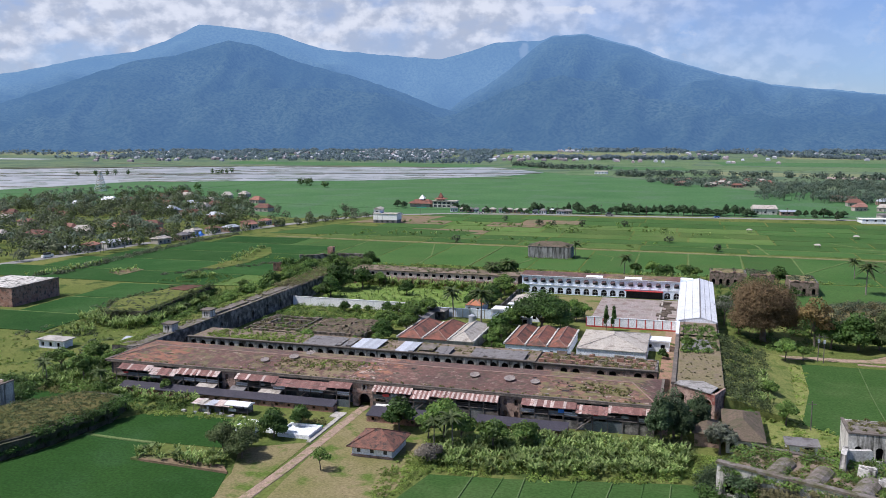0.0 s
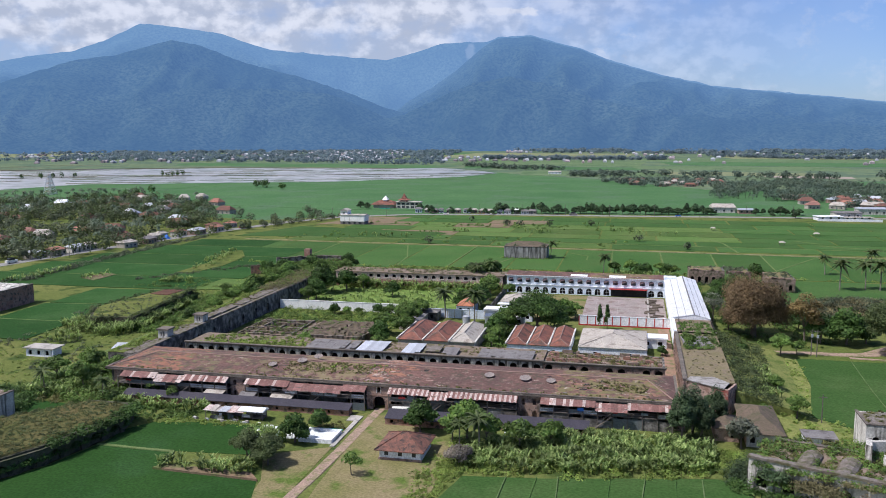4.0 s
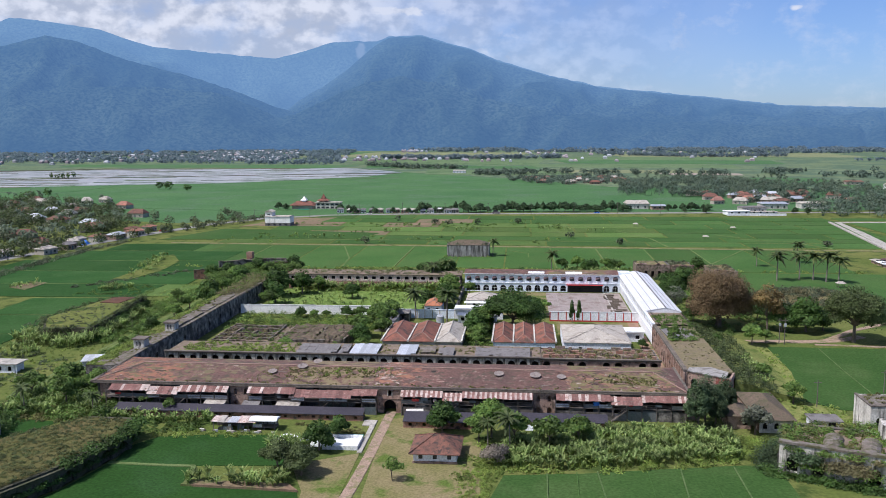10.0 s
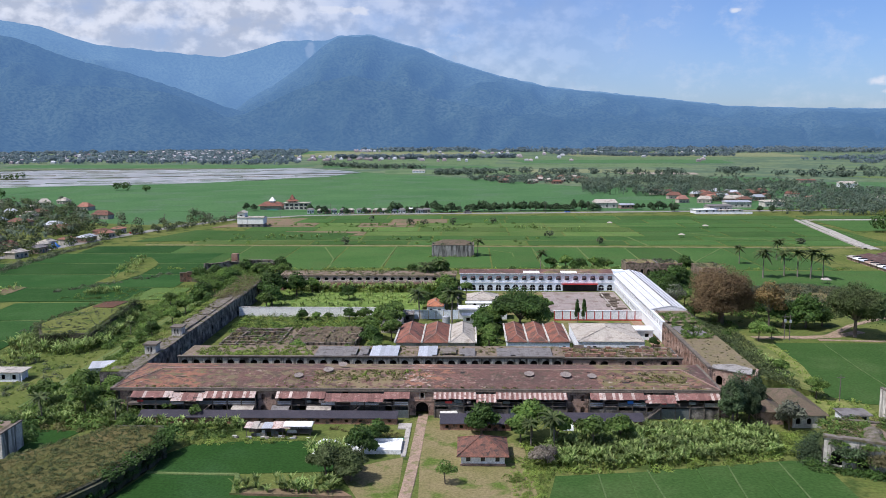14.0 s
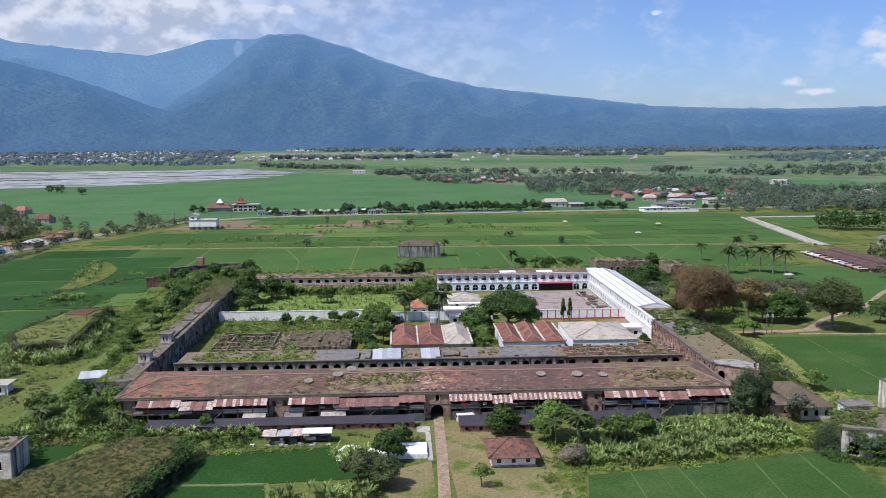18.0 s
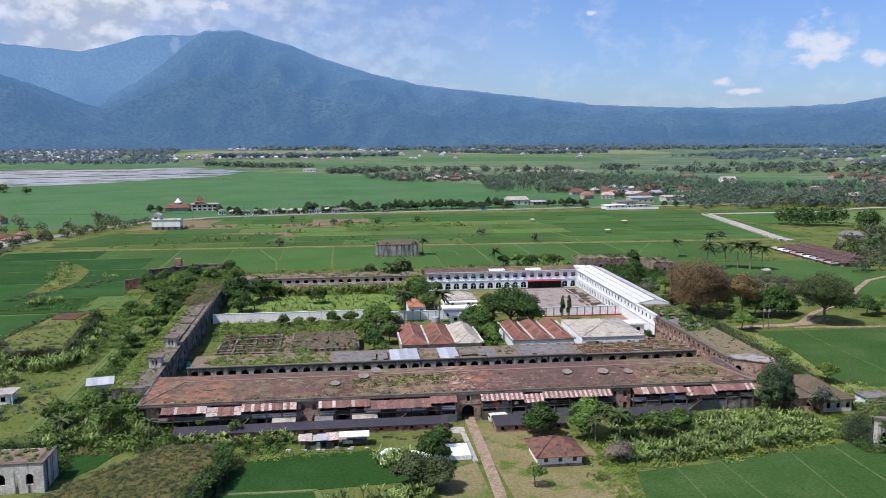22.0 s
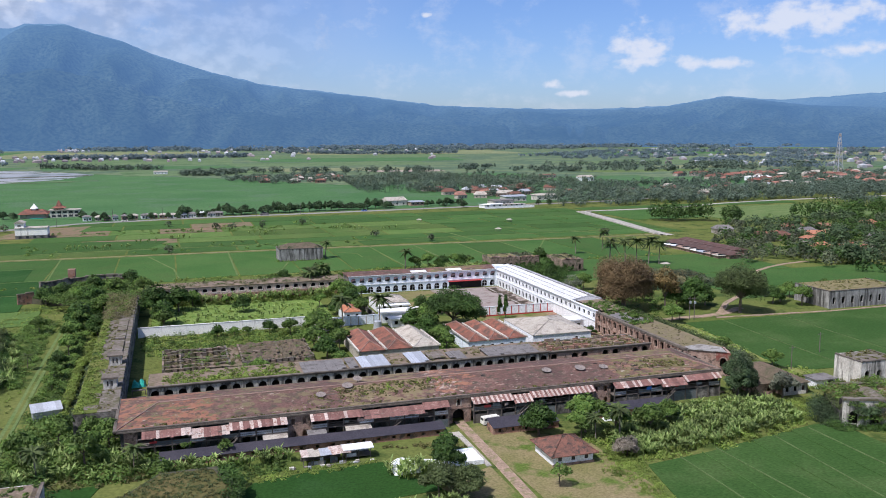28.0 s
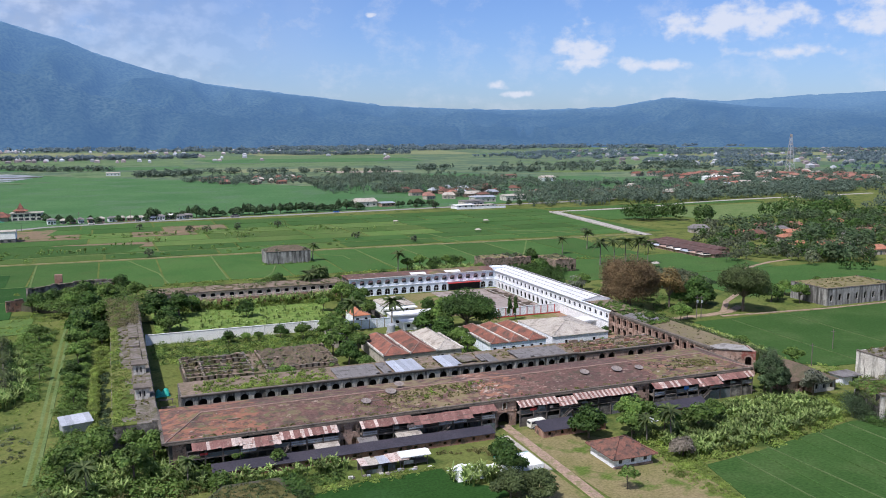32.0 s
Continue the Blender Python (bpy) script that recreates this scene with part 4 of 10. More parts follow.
solo("path", strip([(0.6, -1), (0.4, -14), (0.2, -28), (-0.2, -42), (-1.2, -58), (-2.4, -90)], 2.3, 0.0, 0.12), M_path, "reddish dirt path that leads to the gate", "path", kind="structure")
solo("kerb_walk", poly_prism([(-4.5, -7.5), (-1.6, -7.5), (-1.6, -27), (-2.6, -27), (-2.7, -11), (-4.5, -11)], -0.05, 0.2), M_concrete, "narrow pale concrete walk beside the path", "path", kind="structure")
solo("field_verge", poly_prism([(88, -4), (103, -3), (104, 7.5), (97.5, 13.5), (100, 26), (102, 40), (103, 67), (99, 72), (94, 40), (90, 14)], -0.05, 0.06), M_verge, "dry mown grass between the embankment and the rice", "lawn", kind="structure")
solo("courtyard", poly_prism(rect(-70, 69, 19, 151), -0.05, 0.05), M_meadow, "bare and grassy earth inside the fort", "ground", kind="structure")
solo("alley", poly_prism(rect(-70.4, -65, 12, 104), -0.05, 0.09), M_meadow, "grass alley below the rampart", "lawn", kind="structure")
solo("alley", poly_prism(rect(65.7, 69.2, -2, 97), -0.05, 0.13), M_reddirt, "red dirt alley beside the ruined wing", "path", kind="structure")
solo("garden_ground", poly_prism(rect(-66, -6, 106, 150), -0.05, 0.1), M_garden, "bright green kitchen garden ground", "garden", kind="structure")


# ---- mountains ----
CREST = ((-75, 1.2), (-60, 2.4), (-50, 2.8), (-43.4, 3.35), (-40.4, 4.0), (-37.6, 4.7), (-35.2, 5.05), (-33.1, 5.85), (-31.2, 6.86), (-29.8, 6.78), (-28.2, 6.6), (-26.4, 6.4), (-24.6, 5.8), (-23.2, 5.43), (-19.5, 5.13), (-15.8, 4.85),
         (-13.9, 5.32), (-12.1, 5.91), (-10.3, 6.0), (-9.3, 5.95), (-8.4, 6.3), (-6.1, 6.38), (-4.8, 5.95), (-3.0, 5.5), (-1.4, 4.8), (2.1, 3.75), (5.6, 2.95), (9.0, 2.58), (13.2, 2.1), (16.9, 1.63), (20.4, 1.48),
         (25.3, 1.36), (28.5, 1.4), (31.5, 1.5), (35.2, 2.09), (38.4, 1.8), (43.3, 2.1), (48.5, 2.28), (60, 2.0), (75, 1.2))
FORE = ((-75, 0.6), (-50, 1.0), (-43.5, 1.55), (-39.5, 2.96), (-35.2, 4.55), (-32.5, 5.0), (-29.3, 5.98), (-27.5, 5.64), (-24.7, 4.62), (-21, 3.7), (-18, 2.7), (-15.8, 1.8), (-13.0, 1.0), (-9, 0.2), (75, 0.0))


def profile(table, a):
    for (a0, e0), (a1, e1) in zip(table, table[1:]):
        if a <= a1:
            k = (a - a0) / (a1 - a0)
            return e0 + (e1 - e0) * k
    return table[-1][1]


SPUR = ((-75, 0.3), (-40, 0.8), (-34, 2.2), (-28, 3.0), (-23, 3.1), (-19.5, 2.75), (-17, 1.9), (-15.6, 1.1), (-14.4, 1.4), (-12, 2.6), (-10, 3.4), (-7.5, 3.9), (-5, 3.4), (-2, 2.4), (2, 1.5), (8, 0.8), (20, 0.3), (75, 0.0))
R_FOOT, R_TOP, R_FORE, R_SPUR, R_EAST = 3250, 4880, 4150, 3720, 4440
EAST = ((-75, 0.0), (-17.5, 0.3), (-15.6, 1.2), (-14.2, 2.3), (-12.6, 3.2), (-11.3, 4.1), (-10.2, 5.0), (-9.3, 5.75), (-8.4, 6.28), (-6.1, 6.36), (-4.8, 5.94), (-3.0, 5.49), (-1.4, 4.79), (2.1, 3.74), (5.6, 2.94), (9.0, 2.57), (13.2, 2.09),
        (16.9, 1.62), (20.4, 1.47), (25.3, 1.35), (28.5, 1.38), (31.5, 1.49), (35.2, 2.08), (37.5, 1.8), (40, 1.5), (46, 1.2), (75, 0.5))
FROM = (0.0, -187.0, 63.5)


def mountain_z(a, r):
    """Height of the range at an azimuth and a distance: crest, foothill and low spurs follow their tables, the flanks run down to the plain in gullies."""
    ez = FROM[2]
    crest = ez + R_TOP * math.tan(radians(profile(CREST, a))) + 5 * noise.fractal(Vector((a * 1.3, 0, 1.0)), 0.9, 2.1, 4)
    fore = ez + R_FORE * math.tan(radians(profile(FORE, a))) + 5 * noise.fractal(Vector((a * 1.6, 4, 1.0)), 0.9, 2.1, 4)
    spur_h = ez + R_SPUR * math.tan(radians(profile(SPUR, a))) + 7 * noise.fractal(Vector((a * 1.8, 8, 1.0)), 0.9, 2.1, 4)
    east = ez + R_EAST * math.tan(radians(profile(EAST, a))) + 4 * noise.fractal(Vector((a * 1.6, 12, 1.0)), 0.9, 2.1, 4)
    k = max((r - R_FOOT - 60) / (R_TOP - R_FOOT - 60), 0.0)
    spur = 1 - abs(noise.noise(Vector((a * 0.17 + 1.6 * k, k * 1.5 - a * 0.03, 3.7)))) * 2.2
    spur2 = 1 - abs(noise.noise(Vector((a * 0.4 - 2.4 * k, k * 3.6 + a * 0.08, 9.1)))) * 2.2
    fine = noise.fractal(Vector((a * 3.2 + 3 * k, k * 26, 5.0)), 0.8, 2.2, 5)
    env = 4 * k * (1 - k)
    vale = min(max((a + 22) / 4, 0), 1) * min(max((-7.5 - a) / 3, 0), 1)
    z = crest * (k ** (1.35 + 2.6 * vale)) + env * crest * (0.2 * (spur - 0.5) + 0.1 * (spur2 - 0.5)) + fine * (0.6 + 3.2 * min(1, 3 * k)) * (0.5 + env)
    for h, rr in ((fore, R_FORE), (east, R_EAST), (spur_h, R_SPUR)):
        if h < ez + 15:
            continue
        kf = max((r - R_FOOT) / (rr - R_FOOT), 0.0)
        if kf <= 1:
            envf = 4 * kf * (1 - kf)
            zf = h * kf ** 1.2 + envf * h * (0.2 * (spur2 - 0.5) + 0.1 * (spur - 0.5)) + fine * 4.5 * (0.2 + envf)
            z = max(min(z, zf), zf) if rr == R_FORE else max(z, zf)
        else:
            z = max(z, h - (r - rr) * 0.55)
    return z


def on_range(a, r):
    return FROM[0] + math.sin(radians(a)) * r, FROM[1] + math.cos(radians(a)) * r


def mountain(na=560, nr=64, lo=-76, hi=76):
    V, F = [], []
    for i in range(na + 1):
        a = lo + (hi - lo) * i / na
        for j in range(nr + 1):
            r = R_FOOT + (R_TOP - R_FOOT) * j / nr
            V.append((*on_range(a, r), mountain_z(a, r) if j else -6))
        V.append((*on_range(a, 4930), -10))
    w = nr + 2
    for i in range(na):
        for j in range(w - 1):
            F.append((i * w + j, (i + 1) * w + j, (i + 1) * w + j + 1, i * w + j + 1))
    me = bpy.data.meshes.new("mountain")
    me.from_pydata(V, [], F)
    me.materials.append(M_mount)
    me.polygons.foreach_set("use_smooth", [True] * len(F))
    tagged(new("mountain", me), "forested volcanic mountain range, distance haze painted on as blue glow", "mountain", kind="structure")


M_mount = mountain_mat("hazed_forest_mountain")
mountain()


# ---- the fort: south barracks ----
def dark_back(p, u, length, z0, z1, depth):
    """A near-black panel that paints in the shade of the room behind an arcade."""
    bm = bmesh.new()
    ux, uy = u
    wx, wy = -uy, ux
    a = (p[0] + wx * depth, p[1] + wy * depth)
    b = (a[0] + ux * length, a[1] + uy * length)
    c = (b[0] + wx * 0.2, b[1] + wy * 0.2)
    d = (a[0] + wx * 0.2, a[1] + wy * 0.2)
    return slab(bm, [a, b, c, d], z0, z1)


def awning(parent, x0, x1, pale, drop=None, seed=1):
    """Loose corrugated sheets on a row of rafters, each sheet a piece of its own."""
    r = random.Random(seed)
    x = x0
    i = 0
    while x < x1 - 0.2:
        w = min(0.56 if pale > 0.8 else r.uniform(0.6, 0.85), x1 - x)
        d = 0.55 if drop and drop[0] < x < drop[1] else 0.0
        zb, zf = 5.6 - d * 0.6 + r.uniform(-0.04, 0.04), 4.62 - d + r.uniform(-0.09, 0.09)
        yb, yf = -2.0 - d * 0.6, -4.1 - d * 1.1 + r.uniform(-0.15, 0.15)
        bm = bmesh.new()
        n = 4
        top = []
        for k in range(n + 1):
            xx = x + w * k / n
            bump = 0.03 if k % 2 else 0.0
            top.append((bm.verts.new((xx, yb, zb + bump)), bm.verts.new((xx, yf, zf + bump)), bm.verts.new((xx, yb, zb + bump - 0.03)), bm.verts.new((xx, yf, zf + bump - 0.03))))
        for a, b in zip(top, top[1:]):
            bm.faces.new((a[0], a[1], b[1], b[0]))
            bm.faces.new((a[2], b[2], b[3], a[3]))
            bm.faces.new((a[1], a[3], b[3], b[1]))
        bright = (i % 2 == 0 if pale > 0.8 else r.random() < pale)
        part("sheet", bm, M_awn_pale if bright else M_awn_rust, parent)
        x += w
        i += 1


def south_barracks():
    t = thing("barracks", (0, 0, 0), "long two-storey brick fort barracks with rusty sloping roof and gate", "building", kind="")
    # rooms behind the gallery, in four stretches between the piers
    bays = ((-66.5, -37.2, 9, 1), (-32.4, -2.6, 9, 2), (3.2, 32.8, 9, 3), (37.8, 66.4, 9, 4))
    for x0, x1, n, sd in bays:
        bay = (x1 - x0) / n
        wall = part("gallery_wall", arcade(bmesh.new(), (x0, 0.6), (1, 0), n, bay, 0, 2.75, 1.5, 0.05, 1.9, 0.5, 6, 0.35), M_gallery, t, "patchy plaster wall under the gallery, darkened for awning shade")
        part("gallery_wall", arcade(bmesh.new(), (x0, 0.6), (1, 0), n, bay, 2.95, 5.75, 1.4, 3.05, 4.7, 0.5, 6, 0.3), M_gallery, t, "patchy plaster wall under the gallery, darkened for awning shade")
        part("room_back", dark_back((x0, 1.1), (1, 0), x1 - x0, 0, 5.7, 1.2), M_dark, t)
        part("gallery_floor", boxes((x0, x1, -3.6, 0.6, 2.75, 2.95)), M_wood, t, "grey timber gallery floor")
        part("gallery_beam", boxes((x0, x1, -3.7, -3.5, 4.45, 4.62)), M_wood, t)
        for k in range(n + 1):
            x = x0 + bay * k
            part("post", boxes((x - 0.09, x + 0.09, -3.6, -3.42, 0, 4.45)), M_wood, t)
        for z in (3.35, 3.75):
            part("rail", boxes((x0, x1, -3.58, -3.5, z, z + 0.07)), M_wood, t)
        r = random.Random(sd)
        for k in range(n):
            x = x0 + bay * (k + 0.5)
            for z0, z1 in ((0.05, 2.1), (3.05, 4.9)):
                if r.random() < 0.75:
                    part("door", boxes((x - 0.68, x + 0.68, 0.85, 0.93, z0, z1)), M_door, t, "faded blue-grey boarded door")
            if r.random() < 0.55:
                ob = boxes((x - bay * 0.5 + 0.15, x + bay * 0.5 - 0.15, -3.49, -3.43, 2.98, 3.8))
                part("panel", ob, M_zinc if r.random() < 0.5 else M_door, t, "patched balustrade panel of boards and sheet")
        # lower storey closed here and there with boards and sheet, washing and sacking above
        k = 0
        while k < n:
            run = r.choice((1, 1, 2, 3))
            if r.random() < 0.62:
                for j in range(k, min(k + run, n)):
                    xa, xb = x0 + bay * j + 0.1, x0 + bay * (j + 1) - 0.1
                    m = r.choice((M_gallery, M_plaster_old, M_plaster_old, M_door, M_wood))
                    part("boarding", boxes((xa, xb, -3.4, -3.34, 0, r.uniform(1.6, 2.7))), m, t, "grey boarding under the gallery")
            k += run
        for k in range(4):
            xa = r.uniform(x0, x1 - 2.5)
            part("hanging_cloth", boxes((xa, xa + r.uniform(0.7, 1.8), -3.68, -3.64, 3.5, 3.5 + r.uniform(0.4, 0.8))), r.choice((M_tarp_blue, M_redpaint, M_plastic_white, M_awn_pale, M_door)), t, "washing hung along the gallery rail")
        # one leaning wooden stair in each stretch
        sx = x0 + (x1 - x0) * r.uniform(0.3, 0.75)
        bm = bmesh.new()
        for k in range(12):
            box(bm, sx + k * 0.28, sx + k * 0.28 + 0.28, -4.5, -3.65, 0.2 + k * 0.23, 0.26 + k * 0.23)
        for y in (-4.55, -3.63):
            tube(bm, (sx, y, 0.15), (sx + 3.4, y, 2.85), 0.07, 0.07, 4)
            tube(bm, (sx, y, 1.05), (sx + 3.4, y, 3.75), 0.04, 0.04, 4)
        part("stair", bm, M_wood, t, "steep grey timber stair")
    # brick piers that reach from the ground to the cornice
    for x0, x1 in ((-69, -66.5), (-37.2, -32.4), (32.8, 37.8), (66.4, 67.6)):
        w = x1 - x0
        bm = bmesh.new()
        if w > 3:
            arcade(bm, (x0, -1.6), (1, 0), 2, w / 2, 0, 2.8, 1.0, 0.2, 1.7, 0.6, 6, 0.5)
            arcade(bm, (x0, -1.6), (1, 0), 2, w / 2, 2.8, 5.8, 0.8, 3.4, 4.5, 0.6, 6, 0.4)
            box(bm, x0, x1, -0.4, 0.6, 0, 5.75)
        else:
            box(bm, x0, x1, -1.2, 0.6, 0, 5.8)
        part("brick_pier", bm, M_mortar, t, "bare brick pier, plaster fallen away")
    bm = arcade(bmesh.new(), (-2.6, -1.7), (1, 0), 1, 5.8, 0, 3.4, 2.9, 0.0, 1.65, 1.2, 10)
    arcade(bm, (-2.6, -1.7), (1, 0), 1, 5.8, 3.4, 6.0, 0.8, 4.0, 4.9, 1.2, 8)
    part("gate_front", bm, M_mortar, t, "brick gate front with arched passage and window")
    part("gate_string_course", boxes((-2.7, 3.3, -1.85, -1.7, 3.3, 3.5), (-2.7, 3.3, -1.85, -1.7, 5.85, 6.1)), M_mortar, t)
    # black boxes paint the shade inside the gate passage
    part("gate_passage", boxes((-1.4, 2.0, 1.5, 1.7, 0, 5.8), (-2.4, -1.2, -0.4, 1.6, 0, 5.6), (1.9, 3.0, -0.4, 1.6, 0, 5.6)), M_dark, t)
    part("gate_window_surround", boxes((-0.25, -0.08, -1.82, -1.7, 3.9, 5.3), (0.72, 0.9, -1.82, -1.7, 3.9, 5.3)), M_plaster_grey, t)
    # roof
    e = 6.1
    eave = ((-70.4, -1.7), (67.3, -1.7), (67.3, 19.6), (-70.4, 19.6))
    bm = bmesh.new()
    ends = (-62.6, 61.0)
    nx, ny = 150, 9
    for y0, y1 in ((-1.7, 9.6), (19.6, 9.6)):
        rows = []
        for j in range(ny + 1):
            f = j / ny
            xa, xb = -70.4 + (ends[0] + 70.4) * f, 67.3 + (ends[1] - 67.3) * f
            row = []
            for i in range(nx + 1):
                x, y = xa + (xb - xa) * i / nx, y0 + (y1 - y0) * f
                sag = 0.0 if j in (0, ny) else 0.09 * noise.noise(Vector((x * 0.22, y * 0.4, 2.0))) + 0.04 * noise.noise(Vector((x * 0.9, y * 1.3, 5.0)))
                row.append(bm.verts.new((x, y, e + 1.5 * f + sag)))
            rows.append(row)
        for p, q in zip(rows, rows[1:]):
            for i in range(nx):
                bm.faces.new((p[i], p[i + 1], q[i + 1], q[i]))
    for x, k in ((-70.4, 0), (67.3, 1)):
        bm.faces.new([bm.verts.new(p) for p in ((x, -1.7, e), (x, 19.6, e), (ends[k], 9.6, e + 1.5))])
    under = [bm.verts.new((x, y, e - 0.25)) for x, y in eave]
    rim = [bm.verts.new((x, y, e)) for x, y in eave]
    for k in range(4):
        bm.faces.new((under[k], under[(k + 1) % 4], rim[(k + 1) % 4], rim[k]))
    bm.faces.new(under[::-1])
    part("roof", bm, M_roof_rust, t, "rust-red hipped roof, patched and mossy")
    # black patches painted as the dark inside worn-through places, and bare mortar on the roof
    pr = random.Random(44)

    def patch(name, x, y, w, d, m, label, lift=0.03):
        zz = lambda v: e + (v + 1.7) * 1.5 / 11.3 + lift
        bm = bmesh.new()
        n = 22
        ring = []
        for k in range(n):
            q = k * math.tau / n
            k2 = pr.uniform(0.45, 1.0)
            ring.append((x + math.cos(q) * w / 2 * k2, min(max(y + math.sin(q) * d / 2 * k2, -1.6), 9.3)))
        top = [bm.verts.new((px, py, zz(py))) for px, py in ring]
        low = [bm.verts.new((px, py, zz(py) - lift - 0.02)) for px, py in ring]
        mid_top = bm.verts.new((x, y, zz(y)))
        for k in range(n):
            bm.faces.new((top[k], top[(k + 1) % n], mid_top))
            bm.faces.new((low[k], low[(k + 1) % n], top[(k + 1) % n], top[k]))
        part(name, bm, m, t, label)

    for x, y, w, d in ((44.5, 6.5, 1.6, 0.9), (47.5, 5.0, 2.2, 1.0), (51, 7.4, 1.4, 0.8), (57, 4.4, 3.0, 1.3), (47, 2.4, 2.6, 0.8), (39, 8.2, 1.2, 0.6), (9.4, 7.6, 1.5, 0.8)):
        patch("roof_hole", x, y, w, d, M_dark, "flat black patch painted as the dark inside a roof hole")
    for k in range(16):
        patch("roof_scar", pr.choice((pr.uniform(-66, 62), pr.uniform(38, 62))), pr.uniform(-0.6, 8.2), pr.uniform(0.8, 3.5), pr.uniform(0.25, 0.7), pr.choice((M_scar, M_roof_earth, M_rubble)), "pale scar of bare mortar on the roof", 0.1 + k * 0.0006)
    # cornice of two courses, ridge and hip bands
    part("cornice", boxes((-70.7, 67.6, -1.95, -1.5, 5.98, 6.24), (-70.9, 67.8, -2.1, -1.6, 5.6, 5.9)), M_cornice, t, "blackened moulded cornice")
    part("cornice", boxes((-70.9, -70.3, -2.1, 19.8, 5.6, 6.22), (67.2, 67.8, -2.1, 19.8, 5.6, 6.22)), M_cornice, t)
    bm = bmesh.new()
    tube(bm, (-62.6, 9.6, 7.62), (61, 9.6, 7.62), 0.22, 0.22, 6)
    tube(bm, (-62.6, 9.6, 7.62), (-70.4, -1.7, 6.15), 0.16, 0.16, 6)
    tube(bm, (61, 9.6, 7.62), (67.3, -1.7, 6.15), 0.16, 0.16, 6)
    part("ridge", bm, M_scar, t, "worn mortared ridge")
    part("side_wall", boxes((-69.6, -69.0, -1.2, 19, 0, 5.7), (66.7, 67.2, -1.2, 19, 0, 5.7), (-69, 66.7, 18.5, 19, 0, 5.7)), M_plaster_old, t, "blackened outer wall")
    for (x0, x1, pale, drop, sd) in ((-65.6, -37.3, 0.28, (-56.5, -49.5), 11), (-32.6, -2.4, 0.12, (-21.5, -8.5), 12), (3.0, 32.9, 1.0, (12, 17), 13), (38.0, 66.9, 0.18, (50, 56.2), 14)):
        awning(t, x0, x1, pale, drop, sd)
    return t


south_barracks()


# ---- second row ----
def second_row():
    t = thing("barracks", (0, 33, 0), "inner barracks row with blackened arcade and ruined flat roof", "building")
    for x0, n, m, z1 in ((-65.0, 33, M_arcade, 6.15), (35.3, 10, M_mortar, 5.95)):
        part("arcade", arcade(bmesh.new(), (x0, 27), (1, 0), n, 3.04, 2.9, z1 - 0.55, 1.85, 3.15, 4.2, 0.6, 10, 0.88, skip=(1, 4, 7) if m is M_mortar else ()), m, t, "plastered arcade, streaked with soot" if m is M_plaster_grey else "bare brick arcade, plaster gone")
        part("ground_arcade", arcade(bmesh.new(), (x0, 27), (1, 0), n, 3.04, 0, 2.9, 1.75, 0.1, 1.6, 0.6, 9), m, t)
        L = n * 3.04
        part("cornice", boxes((x0 - 0.2, x0 + L + 0.2, 26.75, 27.7, z1 - 0.55, z1 - 0.2), (x0 - 0.3, x0 + L + 0.3, 26.6, 27.5, z1 - 0.2, z1)), M_cornice, t, "blackened moulded cornice")
        for k in range(n + 1):
            if k % 3 == 0:
                part("pilaster", boxes((x0 + k * 3.04 - 0.16, x0 + k * 3.04 + 0.16, 26.86, 27.0, 0, z1 - 0.55)), m, t)
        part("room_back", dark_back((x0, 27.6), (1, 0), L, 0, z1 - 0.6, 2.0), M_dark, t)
    part("side_wall", boxes((-65, -64.5, 27.6, 39.5, 0, 5.6), (65.2, 65.7, 27.6, 39.5, 0, 5.4), (-64.5, 65.2, 39, 39.5, 0, 5.5)), M_plaster_old, t)
    part("roof", boxes((-64.8, 35.3, 27.75, 39.3, 5.3, 5.75)), M_roof_earth, t, "flat roof covered with earth and grass")
    part("roof", boxes((35.3, 65.6, 27.75, 39.3, 4.9, 5.3)), M_roof_earth, t, "sunken roof covered with rubble")
    # broken cross walls of the roofless end
    r = random.Random(3)
    for k in range(6):
        x = 36.5 + k * 5.1 + r.uniform(-1, 1)
        part("cross_wall", boxes((x, x + 0.4, 28 + r.uniform(0, 4), 34.6 - r.uniform(0, 3.5), 5.3, 5.5 + r.uniform(0, 0.3))), M_ruin, t, "crumbled brick cross wall")
    for y in (29.8, 32.4, 35.2, 38.2):
        x = 36
        while x < 64:
            w = r.uniform(0.8, 3)
            yy = y + r.uniform(-0.25, 0.25)
            part("long_wall", boxes((x, min(x + w, 65), yy, yy + 0.5, 5.3, 5.7 + r.uniform(-0.2, 0.6))), r.choice((M_ruin, M_brick)), t, "crumbled brick wall stump")
            x += w + r.uniform(0, 1.2)
    return t


second_row()


